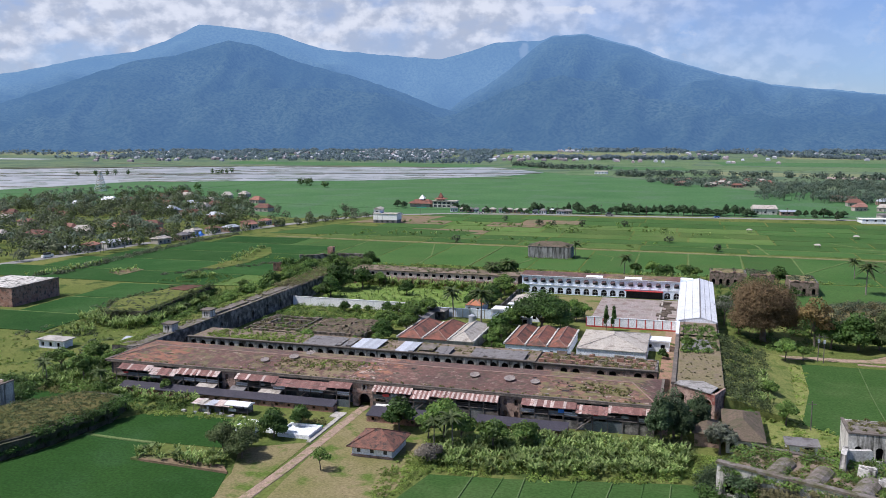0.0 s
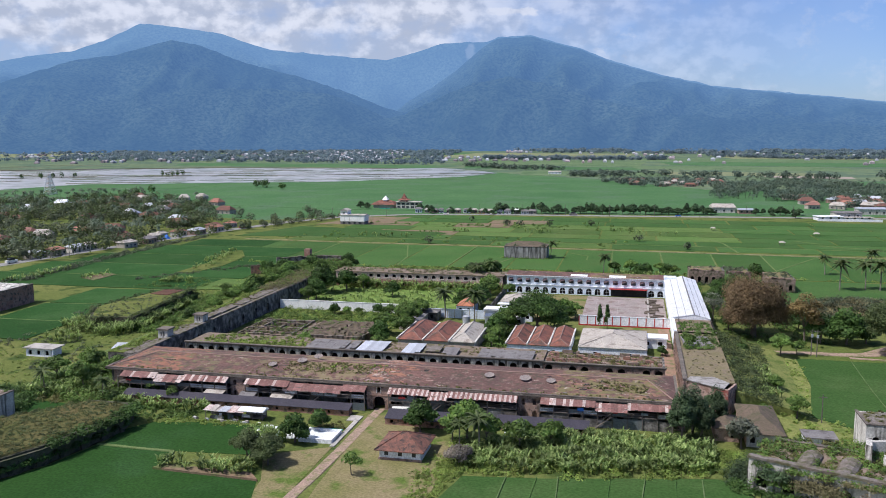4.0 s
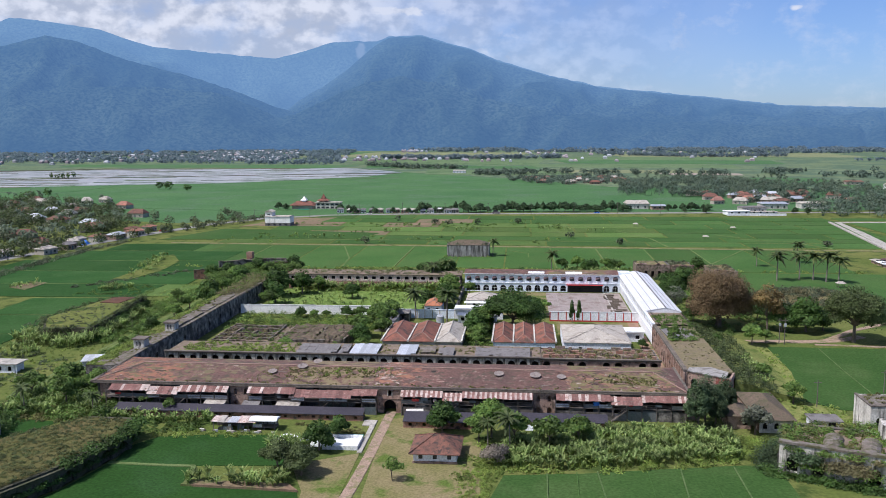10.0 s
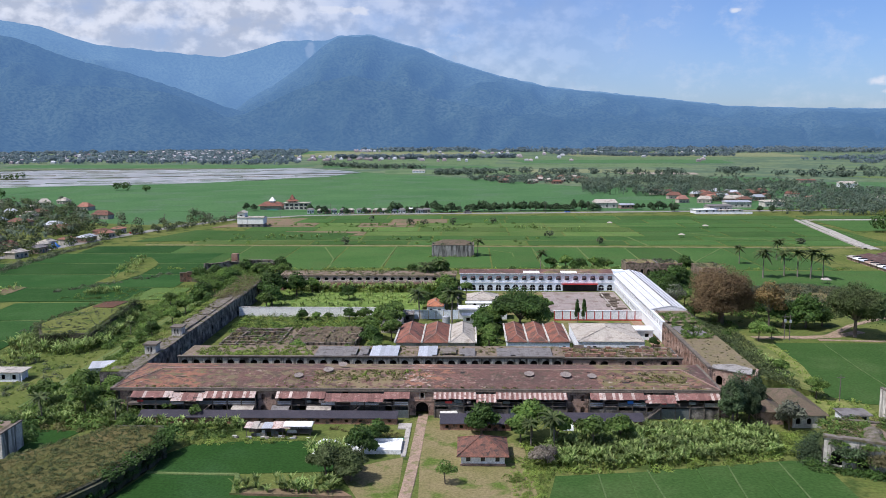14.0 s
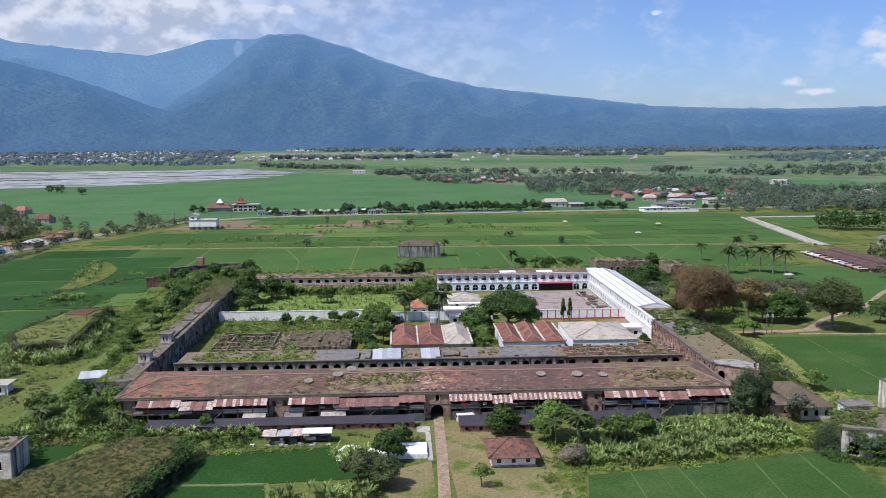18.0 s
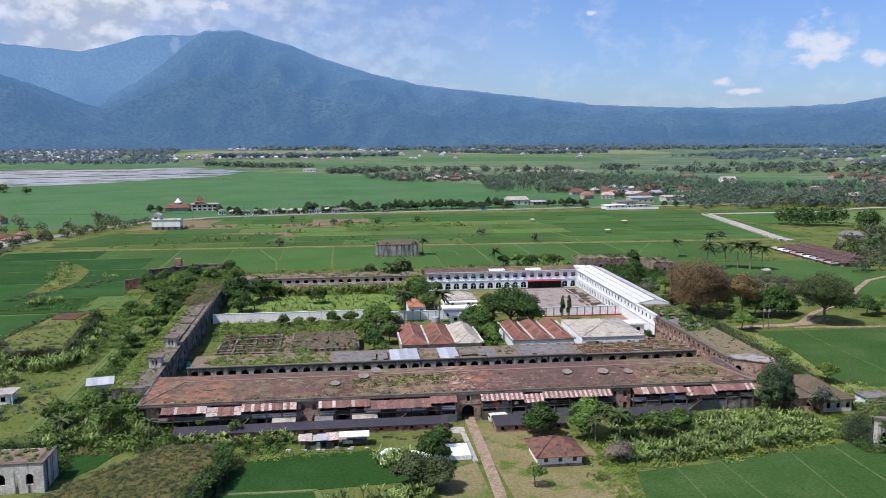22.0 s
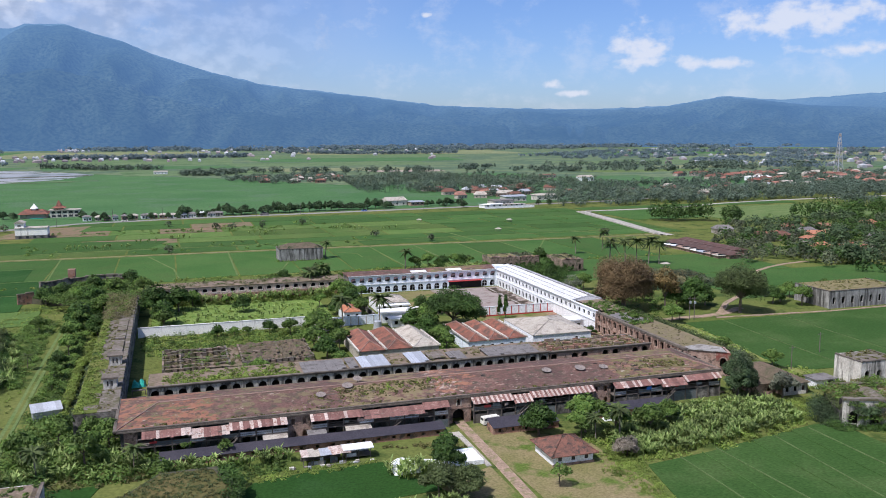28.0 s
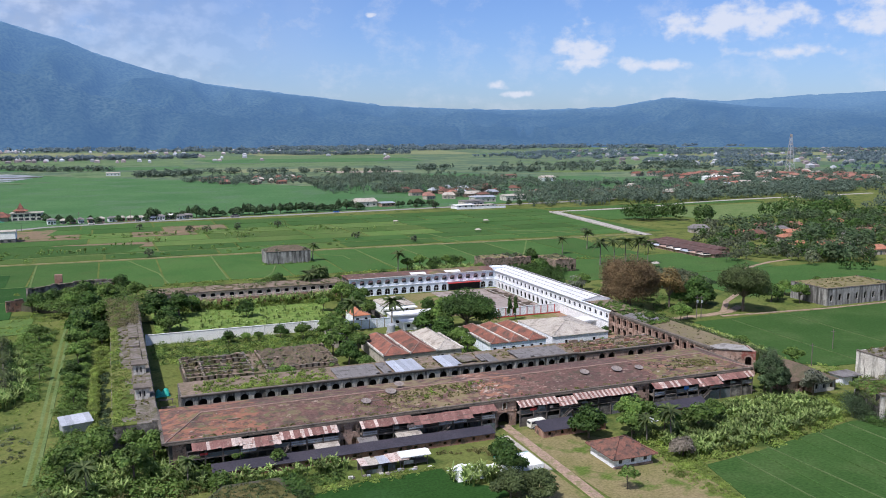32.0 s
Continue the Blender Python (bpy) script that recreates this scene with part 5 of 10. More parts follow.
def sheet_roof(x0, x1, y0, y1, z, m, label, tilt=0.35):
    t = thing("sheet_roof", ((x0 + x1) / 2, (y0 + y1) / 2, z), label, "roof", "sheet roofs on the inner row")
    n = max(2, round((x1 - x0) / 1.25))
    g = random.Random(int(x0 * 10))
    ya, yb = y0, y1
    for k in range(n):
        a, b = x0 + (x1 - x0) * k / n, x0 + (x1 - x0) * (k + 1) / n - 0.02
        y0, y1, lift = ya + g.uniform(0, 0.35), yb - g.uniform(0, 0.5), k % 2 * 0.03 + g.uniform(0, 0.05)
        if g.random() < 0.12:
            y0 += g.uniform(0.5, 1.6)
        bm = bmesh.new()
        vs = [bm.verts.new(p) for p in ((a, y0, z + 0.45 + lift), (b, y0, z + 0.45 + lift), (b, y1, z + 0.45 + tilt + lift), (a, y1, z + 0.45 + tilt + lift), (a, y0, z + 0.38), (b, y0, z + 0.38), (b, y1, z + 0.38 + tilt), (a, y1, z + 0.38 + tilt))]
        for f in ((0, 1, 2, 3), (7, 6, 5, 4), (0, 4, 5, 1), (1, 5, 6, 2), (2, 6, 7, 3), (3, 7, 4, 0)):
            bm.faces.new([vs[i] for i in f])
        part("sheet", bm, m, t)
    for x in (x0 + 0.2, x1 - 0.4):
        for y in (ya + 0.5, yb - 0.9):
            part("prop", boxes((x, x + 0.2, y, y + 0.2, z, z + 0.4)), M_wood, t)


for x0, x1, y0, y1, m, lab in ((-29.4, -18.6, 26.9, 35.6, M_slate, "dark grey sheet roof laid over the ruined row"), (-18.0, -15.6, 27.2, 35.8, M_slate, "narrow grey sheet roof laid over the ruined row"),
                               (-15.0, -7.6, 26.9, 36.6, M_zinc, "pale blue zinc sheet roof over the ruined row"), (-2.4, 2.6, 26.9, 36.6, M_zinc, "pale blue zinc sheet roof over the ruined row"),
                               (8.4, 12.6, 27.1, 34.0, M_slate, "small grey sheet roof over the ruined row"), (18.2, 32.6, 26.9, 34.6, M_slate, "wide grey sheet roof over the ruined row"),
                               (3.2, 7.6, 29.5, 35.0, M_rubble, "collapsed brown sheet roof over the ruined row")):
    sheet_roof(x0, x1, y0, y1, 5.75, m, lab)

# ---- low sheds before the barracks ----
def lean_to(x0, x1, y0, y1, zf, zb, m_roof, m_wall, label, gap=()):
    t = thing("outbuilding", ((x0 + x1) / 2, (y0 + y1) / 2, 0), label, "shed")
    n = max(3, round((x1 - x0) / 3.2))
    for k in range(n):
        a, b = x0 + (x1 - x0) * k / n, x0 + (x1 - x0) * (k + 1) / n
        bm = bmesh.new()
        vs = [bm.verts.new(p) for p in ((a, y0 - 0.35, zf), (b, y0 - 0.35, zf), (b, y1, zb), (a, y1, zb), (a, y0 - 0.35, zf - 0.1), (b, y0 - 0.35, zf - 0.1), (b, y1, zb - 0.1), (a, y1, zb - 0.1))]
        for f in ((0, 1, 2, 3), (7, 6, 5, 4), (0, 4, 5, 1), (1, 5, 6, 2), (2, 6, 7, 3), (3, 7, 4, 0)):
            bm.faces.new([vs[i] for i in f])
        part("roof_sheet", bm, m_roof, t)
    part("front_wall", arcade(bmesh.new(), (x0 + 0.1, y0), (1, 0), n, (x1 - x0 - 0.2) / n, 0, zf - 0.1, 0.7, 0.5, zf - 0.5, 0.3, 4, 0.15), m_wall, t)
    part("side_wall", boxes((x0 + 0.1, x0 + 0.4, y0 + 0.3, y1 - 0.1, 0, zf - 0.1), (x1 - 0.4, x1 - 0.1, y0 + 0.3, y1 - 0.1, 0, zf - 0.1)), m_wall, t)
    part("back_wall", boxes((x0 + 0.1, x1 - 0.1, y1 - 0.4, y1 - 0.1, 0, zf - 0.1)), m_wall, t)
    return t


lean_to(-62.5, -4.8, -8.0, -5.4, 1.5, 2.3, M_dark_lean, M_brick, "long low brick outbuilding with black sheet roof")
lean_to(4.6, 20, -11.5, -7.5, 1.6, 2.5, M_dark_lean, M_brick, "low brick outbuilding with black sheet roof by the yard")
lean_to(29, 49, -9.2, -6.2, 1.5, 2.4, M_dark_lean, M_brick, "low brick outbuilding with black sheet roof")
lean_to(-33.5, -29.5, -5.0, -3.2, 2.1, 2.7, M_slate, M_mortar, "small patched lean-to shack at the gallery")
lean_to(-42.5, -37.5, -4.9, -3.0, 2.3, 2.8, M_beige, M_wood, "small patched lean-to shack at the gallery")
lean_to(-25.5, -20.0, -4.9, -3.0, 2.3, 2.8, M_beige, M_wood, "small patched lean-to shack at the gallery")


def animal_shed():
    """A patched open shed: odd sheets at odd slopes on poles, boards and junk below."""
    t = thing("animal_shed", (-32, -15, 0), "patched open animal shed of old zinc sheets and boards", "shed")
    g = random.Random(8)
    x = -36.4
    while x < -28.6:
        w = g.uniform(1.0, 2.3)
        z, q = 1.9 + g.uniform(-0.15, 0.2), g.uniform(0.2, 0.6)
        a, b, y0, y1 = x - 0.1, x + w + 0.1, -16.3 - g.uniform(0, 0.5), -13.2 + g.uniform(-0.3, 0.3)
        bm = bmesh.new()
        v = [bm.verts.new(p) for p in ((a, y0, z), (b, y0, z + g.uniform(-0.12, 0.12)), (b, y1, z + q), (a, y1, z + q))]
        f = bm.faces.new(v)
        e = bmesh.ops.extrude_face_region(bm, geom=[f])
        bmesh.ops.translate(bm, verts=[k for k in e["geom"] if isinstance(k, bmesh.types.BMVert)], vec=(0, 0, 0.05))
        part("roof_sheet", bm, g.choice((M_zinc, M_zinc, M_slate, M_beige, M_awn_pale)), t)
        x += w
    for x in (-36.2, -34.2, -32.2, -30.2, -28.5):
        for y in (-16.1, -13.4):
            part("pole", boxes((x, x + 0.12, y, y + 0.12, 0, 1.85)), M_wood, t)
    part("back_boards", boxes((-36.2, -28.5, -13.2, -13.1, 0, 1.7)), M_wood, t)
    for k in range(12):
        x, w, h = g.uniform(-36.4, -29.5), g.uniform(0.6, 1.6), g.uniform(0.4, 1.5)
        part("board", boxes((x, x + w, -16.0 + k * 0.03, -15.97 + k * 0.03, 0, h)), g.choice((M_wood, M_zinc, M_beige, M_door)), t)
    h = thing("hut", (-25.2, -14, 0), "small raised hut with white sheet roof by the paddy", "shed")
    part("roof", hip(bmesh.new(), -28.3, -22.2, -16.0, -12.6, 2.3, 0.45, "x", 0.0), M_whiteroof, h, "bright white sheet roof")
    part("floor", boxes((-27.8, -22.6, -15.4, -12.9, 0.5, 0.62)), M_wood, h)
    for x in (-27.7, -25.2, -22.8):
        for y in (-15.4, -13.0):
            part("pole", boxes((x, x + 0.14, y, y + 0.14, 0, 2.15)), M_wood, h)
    part("wall_sheet", boxes((-27.6, -22.7, -12.9, -12.84, 0.6, 2.1), (-27.6, -25.6, -15.32, -15.28, 0.62, 1.3)), M_zinc, h)
    j = thing("junk_pile", (-37, -16.5, 0), "heap of pale scrap boards and sacks beside the shed", "debris")
    for k in range(22):
        x, y, s = g.uniform(-39, -23), g.uniform(-17.6, -16.6), g.uniform(0.3, 0.9)
        part("scrap", boxes((x, x + s, y, y + s * 0.7, 0, s * g.uniform(0.2, 0.7))), g.choice((M_beige, M_wood, M_zinc, M_plaster_grey)), j)


animal_shed()


# ---- cottage in the yard ----
def cottage():
    t = thing("cottage", (13.6, -27, 0), "white-walled cottage with brown clay tile hip roof", "house")
    part("wall", arcade(bmesh.new(), (9.4, -31.2), (1, 0), 3, 2.8, 0, 2.2, 0.8, 0.9, 1.7, 0.2, 4, 0.02), M_white, t, "whitewashed wall, peeling at the foot")
    part("wall", boxes((9.4, 9.6, -31, -22.6, 0, 2.2), (17.6, 17.8, -31, -22.6, 0, 2.2), (9.6, 17.6, -22.8, -22.6, 0, 2.2)), M_white, t)
    part("plinth", boxes((9.2, 18.0, -31.4, -31.2, 0, 0.5)), M_mortar, t, "bare plinth, paint gone")
    part("roof", hip(bmesh.new(), 8.6, 18.6, -32.2, -21.8, 2.25, 2.3, "x", 4.6), M_tile_brown, t, "brown clay tile hip roof")
    for x in (10.4, 13.2, 16.0):
        part("window", boxes((x, x + 0.8, -31.12, -31.08, 0.9, 1.75)), M_glass, t)
    bm = bmesh.new()
    tube(bm, (13.2, -27, 4.6), (14.0, -27, 4.6), 0.14, 0.14, 6)
    for c in ((8.6, -32.2), (18.6, -32.2), (18.6, -21.8), (8.6, -21.8)):
        tube(bm, (13.2 if c[0] < 13 else 14.0, -27, 4.58), (*c, 2.3), 0.12, 0.12, 5)
    part("ridge_tiles", bm, M_tile_brown, t)


cottage()


# ---- prison houses inside ----
def hip_house(name, x0, x1, y0, y1, wall_h, bays, mats, rise, label, m_wall=None, parapet=True):
    t = thing(name, ((x0 + x1) / 2, (y0 + y1) / 2, 0), label, "building")
    mw = m_wall or M_white
    w = (x1 - x0) / len(mats)
    n = len(mats) * 2
    part("wall", arcade(bmesh.new(), (x0 + 0.3, y0 + 0.3), (1, 0), n, (x1 - x0 - 0.6) / n, 0, wall_h, 1.0, 1.0, 2.2, 0.3, 4, 0.05), mw, t, "pale painted wall")
    part("wall", boxes((x0 + 0.3, x0 + 0.6, y0 + 0.6, y1 - 0.3, 0, wall_h), (x1 - 0.6, x1 - 0.3, y0 + 0.6, y1 - 0.3, 0, wall_h), (x0 + 0.6, x1 - 0.6, y1 - 0.6, y1 - 0.3, 0, wall_h)), mw, t)
    part("room_back", boxes((x0 + 0.7, x1 - 0.7, y0 + 1.4, y0 + 1.6, 0, wall_h - 0.1)), M_dark, t)
    for k, m in enumerate(mats):
        part("roof", hip(bmesh.new(), x0 + w * k + 0.25, x0 + w * (k + 1) - 0.25, y0, y1, wall_h + 0.15, rise, "y"), m, t, "clay tile hip roof" if m in (M_tile_red, M_tile_brown, M_orange) else "pale sheet hip roof")
        xa, xb, zr = x0 + w * k + 0.25, x0 + w * (k + 1) - 0.25, wall_h + 0.15
        xm, q = (xa + xb) / 2, (xb - xa) / 2
        bm = bmesh.new()
        tube(bm, (xm, y0 + q, zr + rise), (xm, y1 - q, zr + rise), 0.16, 0.16, 6)
        for cx, cy, ry in ((xa, y0, y0 + q), (xb, y0, y0 + q), (xa, y1, y1 - q), (xb, y1, y1 - q)):
            tube(bm, (xm, ry, zr + rise), (cx, cy, zr + 0.03), 0.13, 0.13, 5)
        part("ridge_tiles", bm, M_scar if m in (M_tile_red, M_tile_brown, M_orange) else M_concrete, t, "mortared ridge tiles")
    if parapet:
        for k in range(len(mats) + 1):
            x = x0 + w * k
            part("gutter_wall", boxes((x - 0.22, x + 0.22, y0 - 0.1, y1 + 0.1, wall_h, wall_h + 0.5)), M_plaster_grey, t, "pale gutter wall between roofs")
    return t


hip_house("cell_block", -10.5, 13.0, 52, 75, 3.4, 3, (M_tile_red, M_tile_red, M_beige), 2.0, "cell block with two red tile roofs and one beige", M_beige)
hip_house("cell_block", 21.8, 40.3, 53, 76, 3.4, 3, (M_tile_red, M_tile_red, M_tile_red), 1.6, "cell block under three red tile hip roofs", M_bluewhite)
hip_house("workshop", 42.2, 62.0, 53.5, 77, 3.5, 1, (M_beige,), 2.2, "wide low workshop with beige hip roof", M_white, False)
hip_house("office", 9.8, 22.3, 117.5, 130, 2.9, 1, (M_beige,), 2.0, "small office with grey hip roof and white porch", M_white, False)
hip_house("guard_house", -4.2, 2.4, 106, 117, 3.0, 1, (M_orange,), 1.4, "small house with orange tile roof", M_white, False)
solo("porch_roof", boxes((9.6, 21.8, 114.2, 117.4, 2.5, 2.7)), M_plastic_white, "white porch awning before the office", "awning")
solo("yard_wall", boxes((6.6, 7.2, 106, 152.4, 0, 2.0)), M_plaster_old, "dark stained wall between garden and yard", "wall")
hip_house("store", -16.5, -7.5, 93.2, 99, 2.8, 1, (M_slate,), 0.7, "low store with dark walls and grey roof", M_plaster_old, False)
hip_house("store", -17.5, -10.5, 78, 92, 2.6, 1, (M_slate,), 0.7, "low store with grey sheet roof", M_beige, False)


def flat_roof_house(x0, x1, y0, y1, h, label, m=None):
    t = thing("service_block", ((x0 + x1) / 2, (y0 + y1) / 2, 0), label, "building")
    n = max(2, round((x1 - x0) / 3))
    part("wall", arcade(bmesh.new(), (x0, y0), (1, 0), n, (x1 - x0) / n, 0, h, 1.2, 1.0, 2.1, 0.25, 4, 0.02), m or M_white, t)
    part("wall", boxes((x0, x0 + 0.25, y0 + 0.25, y1, 0, h), (x1 - 0.25, x1, y0 + 0.25, y1, 0, h), (x0 + 0.25, x1 - 0.25, y1 - 0.25, y1, 0, h)), m or M_white, t)
    part("roof", boxes((x0 - 0.4, x1 + 0.4, y0 - 0.5, y1 + 0.3, h + 0.003, h + 0.2)), M_whiteroof, t, "flat pale roof")
    part("parapet", boxes((x0 - 0.4, x1 + 0.4, y0 - 0.5, y0 - 0.3, h + 0.2, h + 0.45)), M_white, t)
    part("room_back", boxes((x0 + 0.3, x1 - 0.3, y0 + 0.9, y0 + 1.1, 0, h - 0.05)), M_dark, t)


flat_roof_house(7.6, 24, 99, 105, 3.5, "white flat-roofed service block with dark window band")
flat_roof_house(9, 22, 92, 96.5, 2.6, "low white flat-roofed service block")
flat_roof_house(60, 67.5, 70, 76, 3.0, "small white guard post with pale roof")


# ---- walls inside ----
def panel_wall(x0, x1, y, h, m, post_m, label, step):
    t = thing("garden_wall", ((x0 + x1) / 2, y, 0), label, "wall")
    n = round((x1 - x0) / step)
    w = (x1 - x0) / n
    for k in range(n):
        part("panel", boxes((x0 + w * k + 0.15, x0 + w * (k + 1) - 0.15, y, y + 0.2, 0, h)), m, t)
    for k in range(n + 1):
        part("post", boxes((x0 + w * k - 0.15, x0 + w * k + 0.15, y - 0.06, y + 0.26, 0, h + 0.05)), post_m, t)
    part("coping", boxes((x0 - 0.2, x1 + 0.2, y - 0.1, y + 0.3, h + 0.053, h + 0.2)), m, t)
    if post_m is M_redpaint:
        part("base_band", boxes((x0, x1, y - 0.04, y - 0.004, 0, 0.5)), M_redpaint, t, "red painted base band")


panel_wall(40, 70, 97.5, 3.3, M_white, M_redpaint, "white prison wall with red posts", 2.7)
panel_wall(-16, 7.4, 99.4, 3.0, M_bluewhite, M_plaster_grey, "pale blue yard wall with grey posts", 2.6)
panel_wall(-69.5, -16.2, 103, 3.2, M_plaster_white, M_plaster_white, "long white garden wall, stained", 3.6)
solo("court", poly_prism(rect(40, 69, 106, 150), -0.02, 0.12), M_court, "paved sports court with worn markings", "court", kind="structure")
bm = bmesh.new()
for x0, x1, y0, y1 in ((44, 60, 112, 112.12), (44, 60, 144, 144.12), (44, 44.08, 112, 144), (59.9, 60, 112, 144), (52, 52.08, 112, 144), (44, 60, 128, 128.12), (44, 60, 120, 120.1), (44, 60, 136, 136.1)):
    box(bm, x0, x1, y0, y1, 0.125, 0.135)
solo("court_lines", bm, M_concrete, "white painted court lines, worn", "marking", kind="structure")
solo("court_lawn", poly_prism(rect(22, 40, 106, 150), -0.02, 0.1), M_lawn, "dry grass beside the sports court", "lawn", kind="structure")
solo("prison_lawn", poly_prism(rect(42, 69, 78, 97), -0.02, 0.1), M_lawn, "dry grass strip below the wall", "lawn", kind="structure")


# ---- white north wing ----
def white_north():
    t = thing("prison_wing", (38, 158, 0), "white two-storey prison wing with arched windows", "building")
    n, bay, x0 = 18, 3.45, 7.4
    L = n * bay
    part("lower_arcade", arcade(bmesh.new(), (x0, 152.7), (1, 0), n, bay, -0.2, 3.5, 2.2, 0.1, 1.5, 0.5, 10), M_bluewhite, t, "pale blue lower arcade")
    part("upper_wall", arcade(bmesh.new(), (x0, 152.7), (1, 0), n, bay, 3.5, 6.9, 1.9, 4.4, 5.2, 0.5, 8, 0.75), M_bluewhite, t, "pale blue upper wall")
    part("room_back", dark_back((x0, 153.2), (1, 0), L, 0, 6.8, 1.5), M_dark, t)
    part("string_course", boxes((x0, x0 + L, 152.45, 152.7, 3.4, 3.6), (x0 - 0.2, x0 + L + 0.2, 152.3, 152.7, 6.75, 7.0)), M_white, t)
    for k in range(n):
        x = x0 + bay * (k + 0.5)
        part("window", boxes((x - 0.93, x + 0.93, 152.95, 153.0, 4.42, 5.9)), M_glass, t)
        bm = bmesh.new()
        vs = [bm.verts.new(p) for p in ((x - 0.62, 152.66, 6.16), (x + 0.62, 152.66, 6.16), (x + 0.95, 152.3, 5.78), (x - 0.95, 152.3, 5.78), (x - 0.62, 152.66, 6.1), (x + 0.62, 152.66, 6.1), (x + 0.95, 152.3, 5.72), (x - 1.05, 152.0, 5.08))]
        for f in ((0, 1, 2, 3), (7, 6, 5, 4), (0, 4, 5, 1), (1, 5, 6, 2), (2, 6, 7, 3), (3, 7, 4, 0)):
            bm.faces.new([vs[i] for i in f])
        part("window_hood", bm, M_maroon, t, "maroon window hood")
        if k not in (12, 13, 14, 15):
            part("grille", boxes((x - 0.03, x + 0.03, 152.9, 152.95, 0.1, 2.5), (x - 1.05, x + 1.05, 152.9, 152.94, 1.4, 1.48)), M_white, t)
    part("veranda_roof", boxes((x0 + bay * 12 - 0.5, x0 + bay * 16 + 0.2, 150.6, 152.42, 2.95, 3.1)), M_redpaint, t, "red veranda roof")
    # black box in place of the shade under the veranda roof
    part("veranda_shade", boxes((x0 + bay * 12, x0 + bay * 16, 152.3, 152.68, 0, 2.9)), M_dark, t)
    part("roof", hip(bmesh.new(), x0 - 0.5, x0 + L + 0.3, 152.2, 164.2, 7.05, 1.1, "x", 0.6), M_roof_rust, t, "rusty brown sheet roof")
    part("eave_board", boxes((x0 - 0.5, x0 + L + 0.3, 152.1, 152.2, 6.98, 7.22)), M_white, t, "white eave board")
    part("back_wall", boxes((x0, x0 + L, 163.5, 164, 0, 6.9), (x0, x0 + 0.5, 153.2, 163.5, 0, 6.9)), M_plaster_old, t)
    for x in (33, 48):
        bm = bmesh.new()
        vs = [bm.verts.new(p) for p in ((x, 153.2, 7.28), (x + 6.5, 153.2, 7.28), (x + 6.5, 155.6, 7.72), (x, 155.6, 7.72))]
        bm.faces.new(vs)
        r = bmesh.ops.extrude_face_region(bm, geom=bm.faces[:])
        bmesh.ops.translate(bm, verts=[v for v in r["geom"] if isinstance(v, bmesh.types.BMVert)], vec=(0, 0, 0.05))
        part("roof_patch", bm, M_whiteroof, t, "new white roof sheets")


white_north()


# ---- east wing: white to the north, ruined brick to the south ----
def east_wing():
    t = thing("prison_wing", (75.5, 105, 0), "white east prison wing with long white metal roof", "building")
    n, bay, y1 = 26, 3.4, 154.0
    y0 = y1 - n * bay
    # walls run southwards so that their thickness lies to the east
    part("lower_arcade", arcade(bmesh.new(), (69.6, y1), (0, -1), n, bay, 0, 3.5, 2.0, 0.1, 1.5, 0.5, 8, skip=tuple(range(15, 26))), M_white, t, "white lower arcade, walled up towards one end")
    part("upper_wall", arcade(bmesh.new(), (69.6, y1), (0, -1), n, bay, 3.5, 6.9, 1.5, 4.3, 5.2, 0.5, 8, 0.6), M_white, t, "white upper wall with small arched windows")
    part("room_back", boxes((71.2, 71.4, y0, y1, 0, 6.8)), M_dark, t)
    part("string_course", boxes((69.35, 69.6, y0, y1, 3.4, 3.58), (69.2, 69.6, y0, y1, 6.75, 7.0)), M_bluewhite, t)
    for k in range(n):
        y = y1 - bay * (k + 0.5)
        part("window", boxes((69.85, 69.9, y - 0.72, y + 0.72, 4.32, 5.75)), M_glass, t)
    part("tower_front", boxes((69.0, 73.5, 152.4, 157, 0, 8.2)), M_bluewhite, t, "pale blue corner tower")
    part("outer_wall", boxes((80.6, 81.1, y0, y1, 0, 6.6)), M_plaster_old, t)
    part("end_wall", boxes((70.1, 80.6, y0, y0 + 0.5, 0, 6.6), (73.5, 80.6, y1 - 0.5, y1, 0, 6.6)), M_plaster_old, t)
    bm = bmesh.new()
    prof = ((69.0, 7.0), (76.0, 8.3), (81.0, 6.95))
    for (xa, za), (xb, zb) in zip(prof, prof[1:]):
        vs = [bm.verts.new(p) for p in ((xa, 83.0, za), (xb, 83.0, zb), (xb, 156.5, zb), (xa, 156.5, za), (xa, 83.0, za - 0.1), (xb, 83.0, zb - 0.1), (xb, 156.5, zb - 0.1), (xa, 156.5, za - 0.1))]
        for f in ((0, 1, 2, 3), (7, 6, 5, 4), (0, 4, 5, 1), (1, 5, 6, 2), (2, 6, 7, 3), (3, 7, 4, 0)):
            bm.faces.new([vs[i] for i in f])
    part("roof", bm, M_sheet_white, t, "bright white metal roof")
    for f in (0.33, 0.66):
        for (xa, za), (xb, zb) in zip(prof, prof[1:]):
            x, z = xa + (xb - xa) * f, za + (zb - za) * f
            part("roof_seam", boxes((x - 0.05, x + 0.05, 83.0, 156.5, z - 0.02, z + 0.06)), M_slate, t)
    for yy in (83.1, 156.1):
        bm = bmesh.new()
        face = bm.faces.new([bm.verts.new((x, yy, z)) for x, z in ((69.2, 6.55), (80.8, 6.55), (80.8, 6.88), (76.0, 8.18), (69.2, 6.9))])
        r = bmesh.ops.extrude_face_region(bm, geom=[face])
        bmesh.ops.translate(bm, verts=[v for v in r["geom"] if isinstance(v, bmesh.types.BMVert)], vec=(0, 0.3, 0))
        part("gable_wall", bm, M_white, t)
    part("ridge_cap", boxes((75.8, 76.2, 83.0, 156.5, 8.24, 8.4)), M_slate, t)
